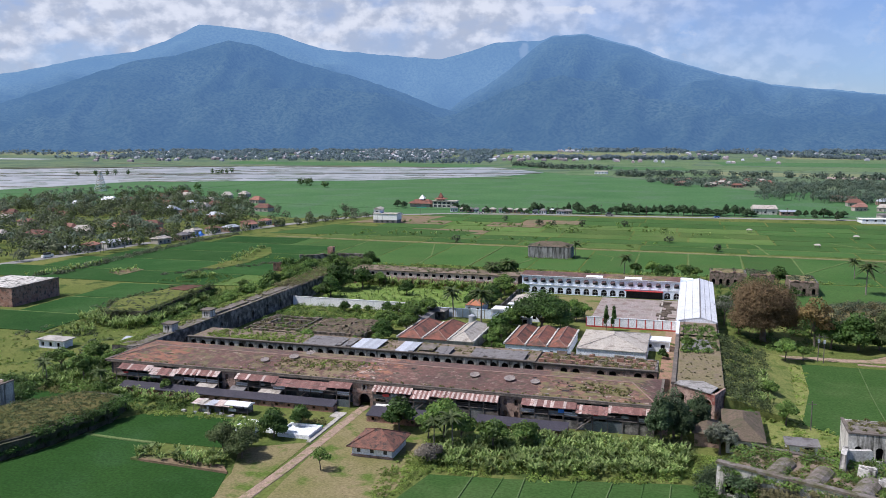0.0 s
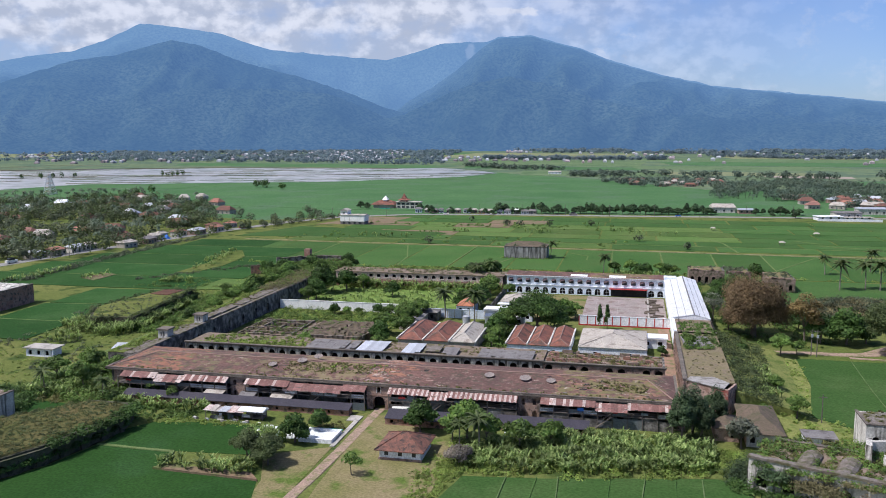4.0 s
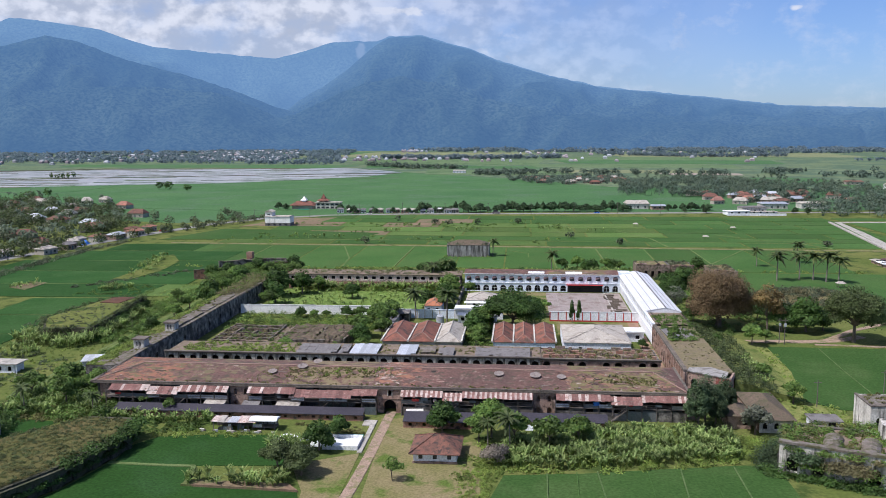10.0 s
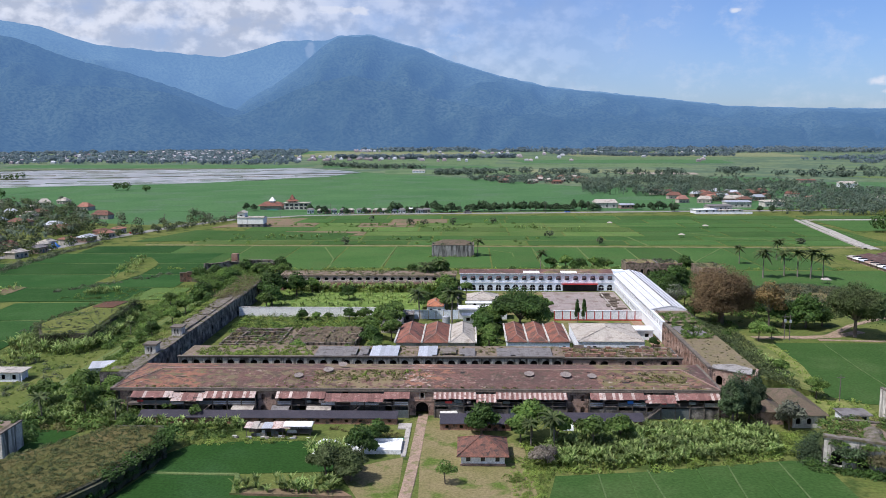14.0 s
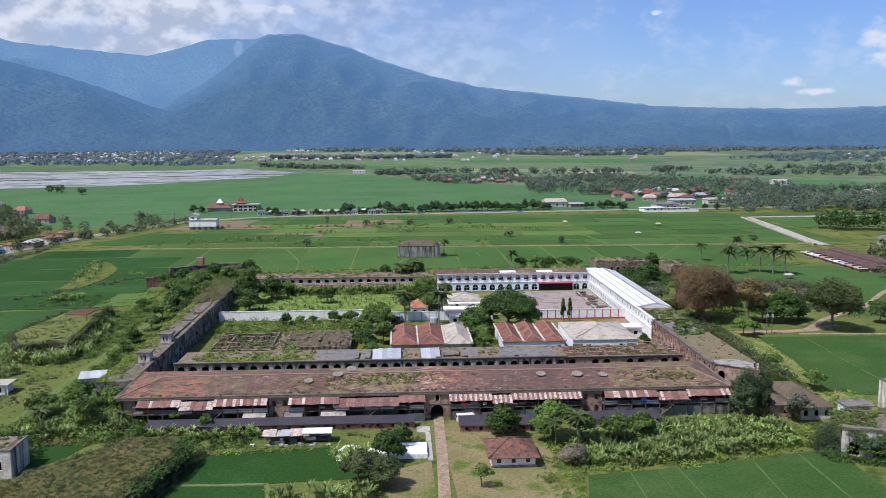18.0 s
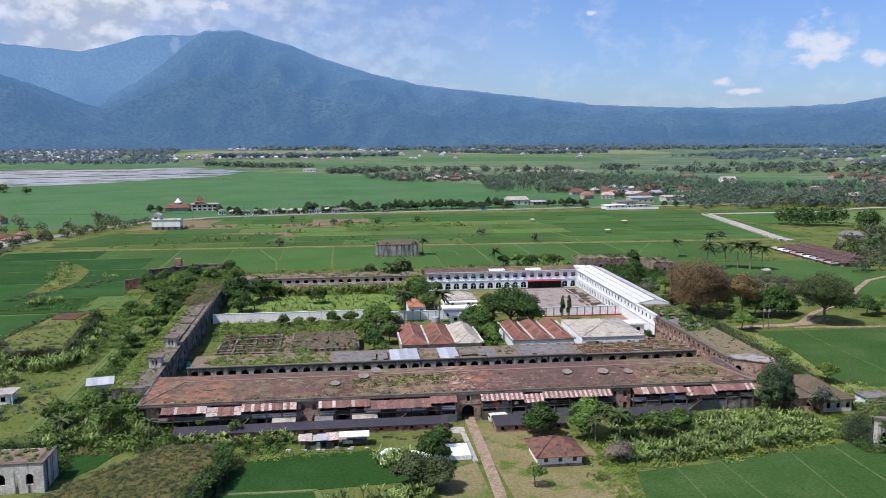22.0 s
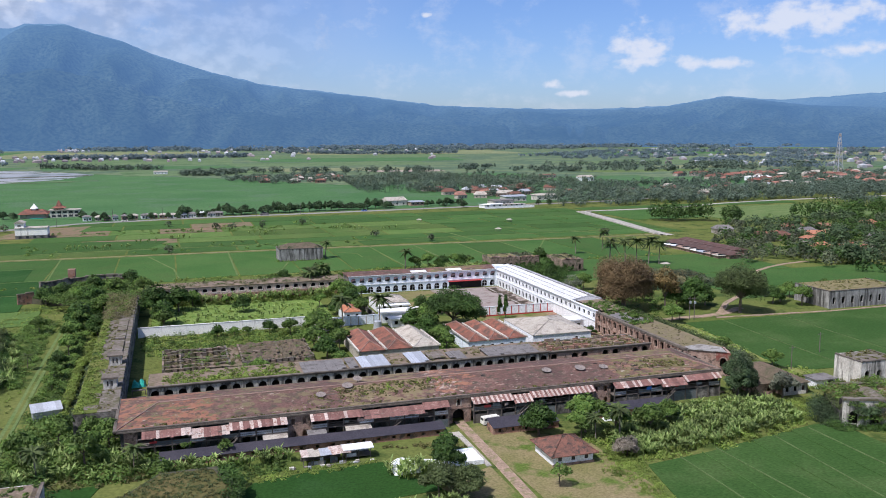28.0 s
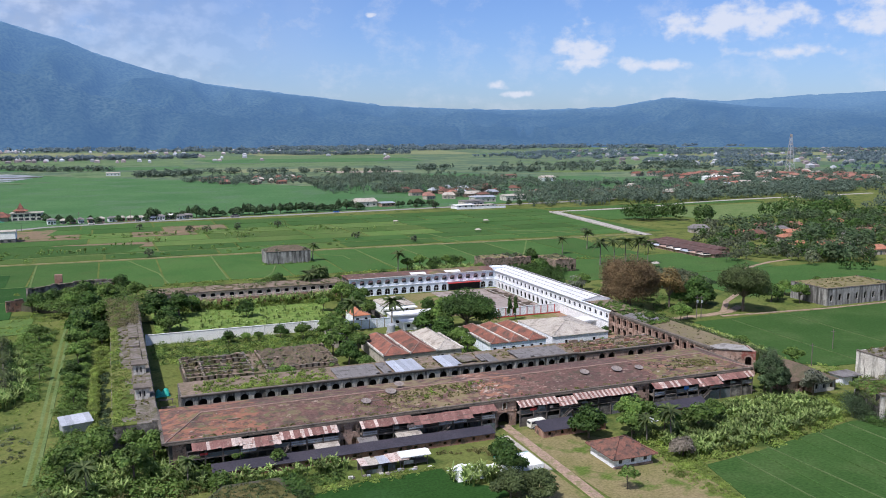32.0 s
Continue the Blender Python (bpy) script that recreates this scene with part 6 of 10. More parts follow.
    part("deck", boxes((70.1, 81.0, y0, 83.1, 6.3, 6.6)), M_roof_earth, t, "open earth-covered deck")


east_wing()


def ruined_east():
    t = thing("ruined_wing", (75, 28, 0), "ruined brick east wing with broken arches and grassy top", "building")
    n, bay, y1 = 15, 3.3, 65.2
    y0 = y1 - n * bay
    part("upper_wall", arcade(bmesh.new(), (69.6, y1), (0, -1), n, bay, 3.3, 6.2, 1.9, 3.6, 4.8, 0.6, 8, 0.85), M_mortar, t, "brick arches with fallen plaster")
    part("lower_wall", arcade(bmesh.new(), (69.6, y1), (0, -1), n, bay, 0, 3.3, 1.9, 0.1, 1.7, 0.6, 8), M_mortar, t)
    part("room_back", boxes((71.2, 71.5, y0, y1, 0, 6.1)), M_dark, t)
    for k in range(n + 1):
        y = y1 - bay * k
        part("buttress", boxes((69.2, 69.6, y - 0.25, y + 0.25, 0, 6.1)), M_mortar, t)
    part("parapet", boxes((69.3, 70.3, y0, y1, 6.2, 6.75)), M_cornice, t)
    part("deck", boxes((70.2, 81, y0, y1, 6.0, 6.3)), M_deck, t, "grassy earth deck")
    part("outer_wall", boxes((80.6, 81.1, y0, y1, 0, 6.0)), M_plaster_old, t)
    part("slab", poly_prism([(70.6, 61.8), (78.0, 61.0), (79.2, 48.5), (71.4, 48.5)], 6.32, 6.6), M_slate, t, "grey concrete slab on the deck")
    # south end block with sheet roof: its front runs slantwise
    p, q = Vector((70.2, 15.9)), Vector((78.9, 9.5))
    d, L = (q - p).normalized(), (q - p).length
    part("end_wall", arcade(bmesh.new(), p, d, 3, L / 3, 0, 6.35, 1.6, 2.4, 4.0, 0.5, 8, skip=(1,)), M_mortar, t, "brick end front with blind arches")
    part("end_side", slab(bmesh.new(), [(78.95, 9.55), (81.3, 15.5), (80.8, 15.6), (78.5, 9.9)], 0, 6.3), M_mortar, t)
    o = p + d * (L * 2 / 3) + Vector((d.y, -d.x)) * 0.08
    part("red_arch_band", arcade(bmesh.new(), o, d, 1, L / 3, 4.0, 6.2, 2.4, 4.0, 4.0, 0.07, 8), M_redbrick, t, "faded red painted arch band")
    part("sheet_roof", slab(bmesh.new(), [(69.9, 15.8), (77.9, 9.8), (79.6, 14.8), (76.4, 19.2), (71.2, 18.6)], 6.38, 6.58), M_sheet_grey, t, "pale grey sheet roof on the end block")


ruined_east()


# ---- ruined north wing ----
def ruined_north():
    t = thing("ruined_wing", (-33, 158, 0), "long ruined north wing with a row of window holes", "building")
    n, bay, x0 = 21, 3.4, -66.0
    L = n * bay
    part("upper_wall", arcade(bmesh.new(), (x0, 154), (1, 0), n, bay, 3.2, 6.0, 1.7, 4.0, 4.9, 0.6, 6, 0.4), M_pinkwall, t, "faded pinkish plaster wall with white window frames")
    part("lower_wall", arcade(bmesh.new(), (x0, 154), (1, 0), n, bay, 0, 3.2, 1.9, 0.1, 1.6, 0.6, 6), M_brick, t)
    part("room_back", dark_back((x0, 154.6), (1, 0), L, 0, 5.9, 1.4), M_dark, t)
    for k in range(n):
        x = x0 + bay * (k + 0.5)
        part("window_frame", boxes((x - 1.05, x - 0.85, 153.9, 154.0, 3.9, 5.0), (x + 0.85, x + 1.05, 153.9, 154.0, 3.9, 5.0), (x - 1.05, x + 1.05, 153.88, 154.0, 3.75, 3.92)), M_plaster_grey, t)
    part("roof", hip(bmesh.new(), x0 - 0.5, x0 + L + 0.5, 153.5, 165.5, 6.2, 0.2, "x", 2.0), M_roof_earth, t, "sunken earth-covered roof")
    part("cornice", boxes((x0 - 0.3, x0 + L + 0.3, 153.6, 154.2, 5.95, 6.15)), M_cornice, t)
    part("outer_wall", boxes((x0, x0 + L, 164.4, 165, 0, 6), (x0, x0 + 0.5, 154.6, 164.4, 0, 6), (x0 + L - 0.5, x0 + L, 154.6, 164.4, 0, 6)), M_plaster_old, t)


ruined_north()


# ---- west rampart ----
def west_rampart():
    t = thing("rampart", (-75, 65, 0), "long blackened masonry rampart with weedy top", "wall")
    part("inner_wall", arcade(bmesh.new(), (-71.0, 146), (0, -1), 40, 3.35, 0, 6.0, 1.5, 0.6, 3.0, 0.6, 6, skip=tuple(k for k in range(40) if k % 3)), M_plaster_old, t, "soot-black inner wall with a few openings")
    part("core", poly_prism([(-71.05, 12), (-71.05, 146), (-79.5, 146), (-79.5, 12)], 0, 5.9), M_plaster_old, t, "blackened masonry body")
    part("coping", boxes((-71.9, -70.6, 12, 60, 6.0, 6.35), (-71.9, -70.6, 60, 100, 6.0, 6.3), (-71.8, -70.7, 100, 146, 6.0, 6.25)), M_rubble, t, "worn stone coping")
    part("walkway", boxes((-74.8, -71.9, 12, 60, 5.9, 6.02), (-77.4, -71.9, 60, 118, 5.9, 6.02)), M_rubble, t, "worn flagged wall walk")
    for y0, y1, x0 in ((14, 17, -77.6), (22, 25.5, -76.2), (33, 37, -75.6), (41, 46, -76.4), (55, 60, -77.0)):
        part("flagging", boxes((x0, -74.8, y0, y1, 5.95, 6.12)), M_rubble, t, "broken flagstones that reach into the turf")
    part("turf", boxes((-79.4, -74.8, 12, 60, 5.9, 6.08), (-79.4, -77.4, 60, 146, 5.9, 6.1), (-77.4, -71.9, 118, 146, 5.9, 6.08)), M_meadow, t, "turf along the outer edge")
    for y in (28.5, 49):
        tw = part("turret", boxes((-74.5, -71.6, y, y + 3.2, 6.02, 8.4)), M_plaster_grey, t, "small square masonry turret")
        part("turret_cap", boxes((-74.9, -71.2, y - 0.35, y + 3.55, 8.4, 8.75)), M_cornice, tw)
        # black plates on the face, painted as the shade in the slots
        part("turret_slot", boxes((-73.7, -73.4, y - 0.03, y - 0.004, 6.7, 7.9), (-72.8, -72.5, y - 0.03, y - 0.004, 6.7, 7.9)), M_dark, tw)
    for y0, y1, z in ((53.5, 61, 6.9), (62, 74, 6.7), (77, 84, 6.6), (88, 104, 6.5)):
        part("slab", boxes((-74.6, -72.0, y0, y1, 6.02, z)), M_rubble, t, "weathered raised masonry block")


west_rampart()


# ---- outworks ----
def ravelin(name, pts, h, m_top, label, slope=0.6, m_wall=None):
    t = thing(name, (sum(p[0] for p in pts) / len(pts), sum(p[1] for p in pts) / len(pts), 0), label, "earthwork")
    part("wall", poly_prism(pts, 0, h, slope), m_wall or M_overgrown, t, "blackened overgrown retaining wall")
    cx, cy = t.location.x, t.location.y
    inner = [(cx + (x - cx) * 0.96, cy + (y - cy) * 0.96) for x, y in pts]
    part("turf", poly_prism(inner, h - 0.4, h + 0.5, 2.2), m_top, t, "weedy grass on top")
    return t


ravelin("ravelin", [(-49.2, -28), (-53.5, -48.5), (-58, -58.5), (-66, -72), (-90, -72), (-86, -50), (-70, -30), (-62, -19), (-52, -19)], 3.6, M_scrub_ground, "overgrown casemated ravelin with dark arches")
bm = bmesh.new()
for a, b in (((-49.2, -28), (-53.5, -48.5)), ((-53.5, -48.5), (-58, -58.5))):
    d = Vector((b[0] - a[0], b[1] - a[1]))
    L = d.length
    d.normalize()
    n = int(L // 5)
    # the wall's outer face looks east, so it is walked northwards
    arcade(bm, (b[0] + 0.9 * -d.y * -1 * 0 + 0.35, b[1]), (-d.x, -d.y), n, L / n, 0, 3.3, 3.0, 0.0, 0.9, 0.6, 8)
solo("casemate_arches", bm, M_overgrown, "row of blackened casemate arches in the ravelin", "wall", kind="structure")
ravelin("ravelin", [(-103, 60), (-109, 111), (-120, 108), (-126, 72), (-118, 58)], 3.9, M_meadow, "grass-topped ravelin with a dark overgrown wall")
field([(-119, 97), (-111.5, 96), (-110.5, 107), (-118, 106)], M_darksoil, "bare red soil plot on the ravelin", 4.45, "soil_plot")
ravelin("bastion", [(-110, 174), (-107, 182), (-92, 186), (-78, 189), (-72, 170), (-84, 162), (-100, 166)], 3.0, M_scrub_ground, "low overgrown northwest bastion")


def bastion_wall(pts, h, thick, m, label):
    """A free-standing ruined wall of several straight lengths with a pale coping and a ragged top."""
    t = thing("bastion_wall", (*pts[0], 0), label, "wall")
    g = random.Random(int(abs(pts[0][0])))
    for (ax, ay), (bx, by) in zip(pts, pts[1:]):
        d = Vector((bx - ax, by - ay))
        L = d.length
        n = max(1, round(L / 4.0))
        d.normalize()
        part("wall", arcade(bmesh.new(), (ax, ay), (d.x, d.y), n, L / n, 0, h, 1.4, 1.4, 2.6, thick, 6, skip=tuple(k for k in range(n) if k % 3 != 1)), m, t, "blackened masonry with a few arched holes")
        k = 0.0
        while k < L - 0.5:
            w = min(g.uniform(1.5, 5), L - k)
            z = h + 0.004 + g.uniform(0.1, 0.7)
            a, b = Vector((ax, ay)) + d * k, Vector((ax, ay)) + d * (k + w)
            nrm = Vector((-d.y, d.x))
            q = [a - nrm * 0.1, b - nrm * 0.1, b + nrm * (thick + 0.1), a + nrm * (thick + 0.1)]
            part("coping", poly_prism([(v.x, v.y) for v in q], h + 0.003, z), M_rubble, t)
            k += w + g.choice((0.0, 0.0, 0.6))
    return t


bastion_wall([(-108, 188), (-97, 196.5), (-85, 200), (-77, 199)], 5.2, 1.2, M_plaster_old, "long dark northwest bastion wall with pale coping")
bastion_wall([(-84.5, 193), (-77, 195)], 4.6, 1.0, M_brick, "short brick wall inside the northwest bastion")
bastion_wall([(-114, 172), (-108.5, 174)], 4.0, 1.0, M_brick, "brick stub of the northwest bastion")
solo("wall_turret", boxes((-99.4, -96.6, 201, 204, 0, 8.2)), M_brick, "square brick turret stump behind the bastion", "turret")
solo("white_tarpaulin", hip(bmesh.new(), -101, -93, 169, 173.5, 2.2, 1.0, "x", 0.6), M_plastic_white, "white tarpaulin shelter in the bastion", "tarpaulin")


def ruin_block(x0, x1, y0, y1, h, label, seed):
    """A roofless brick block with arched holes, its broken top grown over."""
    t = thing("ruined_block", ((x0 + x1) / 2, (y0 + y1) / 2, 0), label, "building")
    g = random.Random(seed)
    n = max(2, round((x1 - x0) / 3.2))
    part("front_wall", arcade(bmesh.new(), (x0, y0), (1, 0), n, (x1 - x0) / n, 0, h, 1.3, 0.6, h * 0.45, 0.7, 6), M_ruin, t, "dark crumbling brick wall with arched holes")
    k = max(2, round((y1 - y0) / 3.2))
    part("side_wall", arcade(bmesh.new(), (x1, y0 + 0.72), (0, 1), k, (y1 - y0 - 0.72) / k, 0, h, 1.2, 0.8, h * 0.45, 0.7, 6, skip=tuple(range(0, k, 2))), M_plaster_old, t)
    part("side_wall", boxes((x0, x0 + 0.7, y0 + 0.72, y1, 0, h)), M_ruin, t)
    part("back_wall", boxes((x0 + 0.72, x1 - 0.72, y1 - 0.7, y1, 0, h - 0.3)), M_ruin, t)
    part("room_back", boxes((x0 + 0.9, x1 - 0.9, y0 + 2, y1 - 1.4, 0, h - 0.6)), M_dark, t)
    part("roof", poly_prism([(x0 + 0.5, y0 + 0.5), (x1 - 0.5, y0 + 0.5), (x1 - 0.5, y1 - 0.5), (x0 + 0.5, y1 - 0.5)], h - 0.4, h + 0.3, 1.2), M_turf, t, "weedy earth on the broken vault")
    for q in range(7):
        x = g.uniform(x0, x1 - 2)
        part("coping", boxes((x, x + g.uniform(0.8, 2.2), y0 - 0.08, y0 + 0.6, h + 0.003, h + g.uniform(0.2, 0.8))), M_mortar, t)
    return t


ruin_block(80.5, 95, 188, 199, 6.0, "ruined brick block of the northeast bastion", 1)
ruin_block(97, 106, 191, 203, 5.0, "broken brick vault of the northeast bastion", 2)
ruin_block(110.5, 121, 175, 193, 5.4, "square ruined brick block with overgrown roof", 3)
bm = bmesh.new()
grid = {}
for i in range(25):
    for j in range(19):
        x, y = 114 + i * 2.0, 122 + j * 1.8
        u, v = (i / 24 - 0.5) * 2, (j / 18 - 0.5) * 2
        d = math.hypot(u, v)
        z = max(0.0, 1 - d * d) ** 0.8 * 4.2 * (0.8 + 0.5 * noise.noise(Vector((x * 0.12, y * 0.12, 3)))) - 0.05
        grid[i, j] = bm.verts.new((x, y, z))
for i in range(24):
    for j in range(18):
        bm.faces.new((grid[i, j], grid[i + 1, j], grid[i + 1, j + 1], grid[i, j + 1]))
solo("mound", bm, M_turf, "dry grassy earth mound beyond the trees", "earthwork", kind="structure", smooth=True)
# embankment that slopes from the east wing to the field
bm = bmesh.new()
for x0, x1, z0, z1, ya, yb in ((81.1, 97, 5.0, 0.2, 14, 72),):
    v = [bm.verts.new(p) for p in ((x0, ya, z0), (x1, ya, z1), (x1 + 3, yb, z1), (x0, yb, z0), (x0, ya, -0.1), (x1, ya, -0.1), (x1 + 3, yb, -0.1), (x0, yb, -0.1))]
    for f in ((0, 1, 2, 3), (0, 4, 5, 1), (1, 5, 6, 2), (2, 6, 7, 3), (3, 7, 4, 0)):
        bm.faces.new([v[i] for i in f])
solo("embankment", bm, M_verge, "sloping grass embankment outside the ruined wing", "earthwork", kind="structure")


def blockhouse(x0, x1, y0, y1, h, label, m, parapet=0.5, holes="s", roof=None, streaks=True):
    t = thing("blockhouse", ((x0 + x1) / 2, (y0 + y1) / 2, 0), label, "building")
    n = max(1, round((x1 - x0) / 4.2))
    part("front_wall", arcade(bmesh.new(), (x0, y0), (1, 0), n, (x1 - x0) / n, 0, h, 1.3, 1.6, h * 0.55, 0.6, 8, skip=() if "s" in holes else tuple(range(n))), m, t, "stained masonry wall")
    k = max(1, round((y1 - y0) / 4.2))
    part("side_wall", arcade(bmesh.new(), (x0, y1), (0, -1), k, (y1 - y0 - 0.62) / k, 0, h, 1.2, 1.6, h * 0.55, 0.6, 8, skip=() if "w" in holes else tuple(range(k))), m, t)
    part("side_wall", arcade(bmesh.new(), (x1, y0 + 0.62), (0, 1), k, (y1 - y0 - 0.62) / k, 0, h, 1.2, 1.6, h * 0.55, 0.6, 8, skip=() if "e" in holes else tuple(range(k))), m, t)
    part("back_wall", boxes((x0 + 0.6, x1 - 0.6, y1 - 0.6, y1, 0, h)), m, t)
    part("room_back", boxes((x0 + 0.8, x1 - 0.8, y0 + 1.6, y1 - 1.6, 0, h - 0.4)), M_dark, t)
    part("roof", poly_prism([(x0 + 0.4, y0 + 0.4), (x1 - 0.4, y0 + 0.4), (x1 - 0.4, y1 - 0.4), (x0 + 0.4, y1 - 0.4)], h - 0.35, h + 0.25, 1.0), roof or M_roof_earth, t, "earth-covered vaulted roof")
    part("coping", boxes((x0 - 0.12, x1 + 0.12, y0 - 0.12, y0 + 0.5, h + 0.003, h + 0.25), (x0 - 0.12, x0 + 0.5, y0 + 0.5, y1, h + 0.003, h + 0.25), (x1 - 0.5, x1 + 0.12, y0 + 0.5, y1, h + 0.003, h + 0.25)), M_cornice, t)
    return t


powder = blockhouse(-8.2, 13.6, 248, 261, 6.0, "square grey powder house alone in the rice fields", M_streaked, holes="")
part("earth_roof", hip(bmesh.new(), -7.6, 13.0, 248.6, 260.6, 6.2, 2.1, "x", 5.0), M_moss_roof, powder, "overgrown brown hipped roof")
blockhouse(165, 198, 70, 88, 6.3, "long dark-streaked grey casemate building beside the eastern field", M_streaked, holes="s", roof=M_turf)
blockhouse(102.8, 114, -9.8, -0.8, 6.7, "pale ruined square watch house with dark arches", M_stained, holes="s", roof=M_rubble)
blockhouse(-95, -80.6, -30.5, -22.5, 5.4, "pale stained square watch house in the southwest", M_stained, holes="s", roof=M_roof_earth)
blockhouse(-190, -167, 69.5, 94, 7.0, "dark walled warehouse with stained grey roof to the west", M_brick, holes="", roof=M_stained)


# southeast gatehouse: brown roofs and broken walls
def southeast_works():
    t = thing("guard_house", (85, -1, 0), "old guard house with brown mossy hip roof", "building")
    part("roof", hip(bmesh.new(), 80.2, 88.4, -9.2, 11.0, 3.0, 2.0, "y", 7.5), M_moss_roof, t, "brown mossy tile roof")
    part("front_wall", arcade(bmesh.new(), (80.8, -8.6), (1, 0), 3, 2.35, 0, 2.85, 1.0, 0.8, 1.7, 0.4, 6), M_plaster_grey, t, "flaking white front wall")
    part("side_wall", boxes((80.8, 81.2, -8.2, 10.4, 0, 2.85)), M_mortar, t)
    part("side_wall", boxes((87.5, 87.9, -8.6, 10.4, 0, 2.85)), M_mortar, t)
    part("room_back", boxes((81.4, 87.3, -7.2, -7.0, 0, 2.8)), M_dark, t)
    u = thing("lodge", (77, -2, 0), "small lodge with brown mossy roof beside the guard house", "building")
    part("roof", hip(bmesh.new(), 74.2, 80.0, -7.0, 2.0, 3.0, 1.3, "y", 2.6), M_moss_roof, u, "brown mossy tile roof")
    part("front_wall", arcade(bmesh.new(), (74.7, -6.4), (1, 0), 2, 2.5, 0, 2.85, 1.0, 0.8, 1.7, 0.4, 6, skip=(0,)), M_mortar, u, "flaking brick front wall")
    part("side_wall", boxes((74.7, 75.1, -6, 1.6, 0, 2.85)), M_mortar, u)
    part("back_wall", boxes((75.1, 79.6, 1.2, 1.6, 0, 2.85)), M_mortar, u)
    part("room_back", boxes((75.3, 79.5, -4.6, -4.4, 0, 2.8)), M_dark, u)
    s = thing("garage", (96, -4.5, 0), "small shed with white wall and grey sheet roof", "shed")
    part("wall", boxes((92.4, 98.0, -6.6, -2.4, 0, 2.2)), M_white, s)
    part("roof", poly_prism([(92, -7.2), (98.6, -7.2), (98.6, -2), (92, -2)], 2.203, 2.4), M_slate, s)
    part("door", boxes((95.6, 97.4, -6.66, -6.605, 0, 1.9)), M_dark, s)
    w = thing("ruined_wall", (90, -32, 0), "broken masonry casemate wall with fallen vaults", "ruin")
    p, q = Vector((78.4, -30.4)), Vector((104, -41.0))
    d = (q - p).normalized()
    L = (q - p).length
    part("front_wall", arcade(bmesh.new(), p, d, 6, L / 6, 0, 5.9, 2.0, 0.6, 2.6, 0.8, 8, skip=(2, 4)), M_stained, w, "stained white casemate wall")
    part("room_back", dark_back((p.x - d.y * 0.8, p.y + d.x * 0.8), d, L, 0, 5.6, 1.6), M_dark, w)
    o = Vector((-d.y, d.x))
    rim = [p - o * 0.25 - d * 0.2, q - o * 0.25, q + o * 1.1, p + o * 1.1 - d * 0.2]
    part("coping", slab(bmesh.new(), [tuple(v) for v in rim], 5.9, 6.35), M_rubble, w, "mossy stone coping")
    part("deck", slab(bmesh.new(), [tuple(p + o * 1.1), tuple(q + o * 1.1), (110, -26), (104, -21), (85.9, -17.2)], 3.8, 4.7, 0.8), M_roof_earth, w, "weedy earth over the vaults")
    part("west_wall", slab(bmesh.new(), [(78.3, -29.8), (79.1, -29.8), (86.0, -17.0), (85.2, -17.0)], 0, 3.8), M_plaster_old, w)
    part("rear_wall", slab(bmesh.new(), [(86.2, -16.9), (99, -20.9), (98.8, -20.1), (86.0, -16.1)], 0, 4.8), M_plaster_grey, w, "low pale parapet wall")
    part("rear_coping", slab(bmesh.new(), [(86.1, -17.1), (99.1, -21.1), (98.7, -19.9), (85.9, -15.9)], 4.8, 5.0), M_cornice, w)
    # bare vault backs between the walls
    for c, r in ((86.5, 1.9), (92.5, 1.9), (99.5, 2.0)):
        bm = bmesh.new()
        base = p + d * ((c - 78.4) / d.x) + o * 2.0
        prev = None
        for k in range(7):
            a = math.pi * k / 6
            row = []
            for f in (0.0, 1.0):
                m = base + o * (8.5 * f) + d * (math.cos(a) * r)
                row.append(bm.verts.new((m.x, m.y, 4.4 + math.sin(a) * 1.5)))
            if prev:
                bm.faces.new((prev[0], prev[1], row[1], row[0]))
            prev = row
        part("vault", bm, M_rubble, w, "bare weathered vault back")
    # a broken upper room at the east end
    for pts, z1 in (([(99, -25), (100, -25.6), (101.2, -20.5), (100.2, -20)], 7.8), ([(100.2, -20), (101.2, -20.5), (105.5, -19.4), (105.2, -18.4)], 7.0), ([(101.5, -27), (104.5, -28), (105.2, -25.5), (102, -24.6)], 6.2), ([(104, -31), (107, -32), (107.6, -29.5), (104.4, -28.6)], 5.9)):
        part("stump", slab(bmesh.new(), pts, 4.2, z1, 0.25), M_stained, w, "standing stump of a vaulted room")


southeast_works()


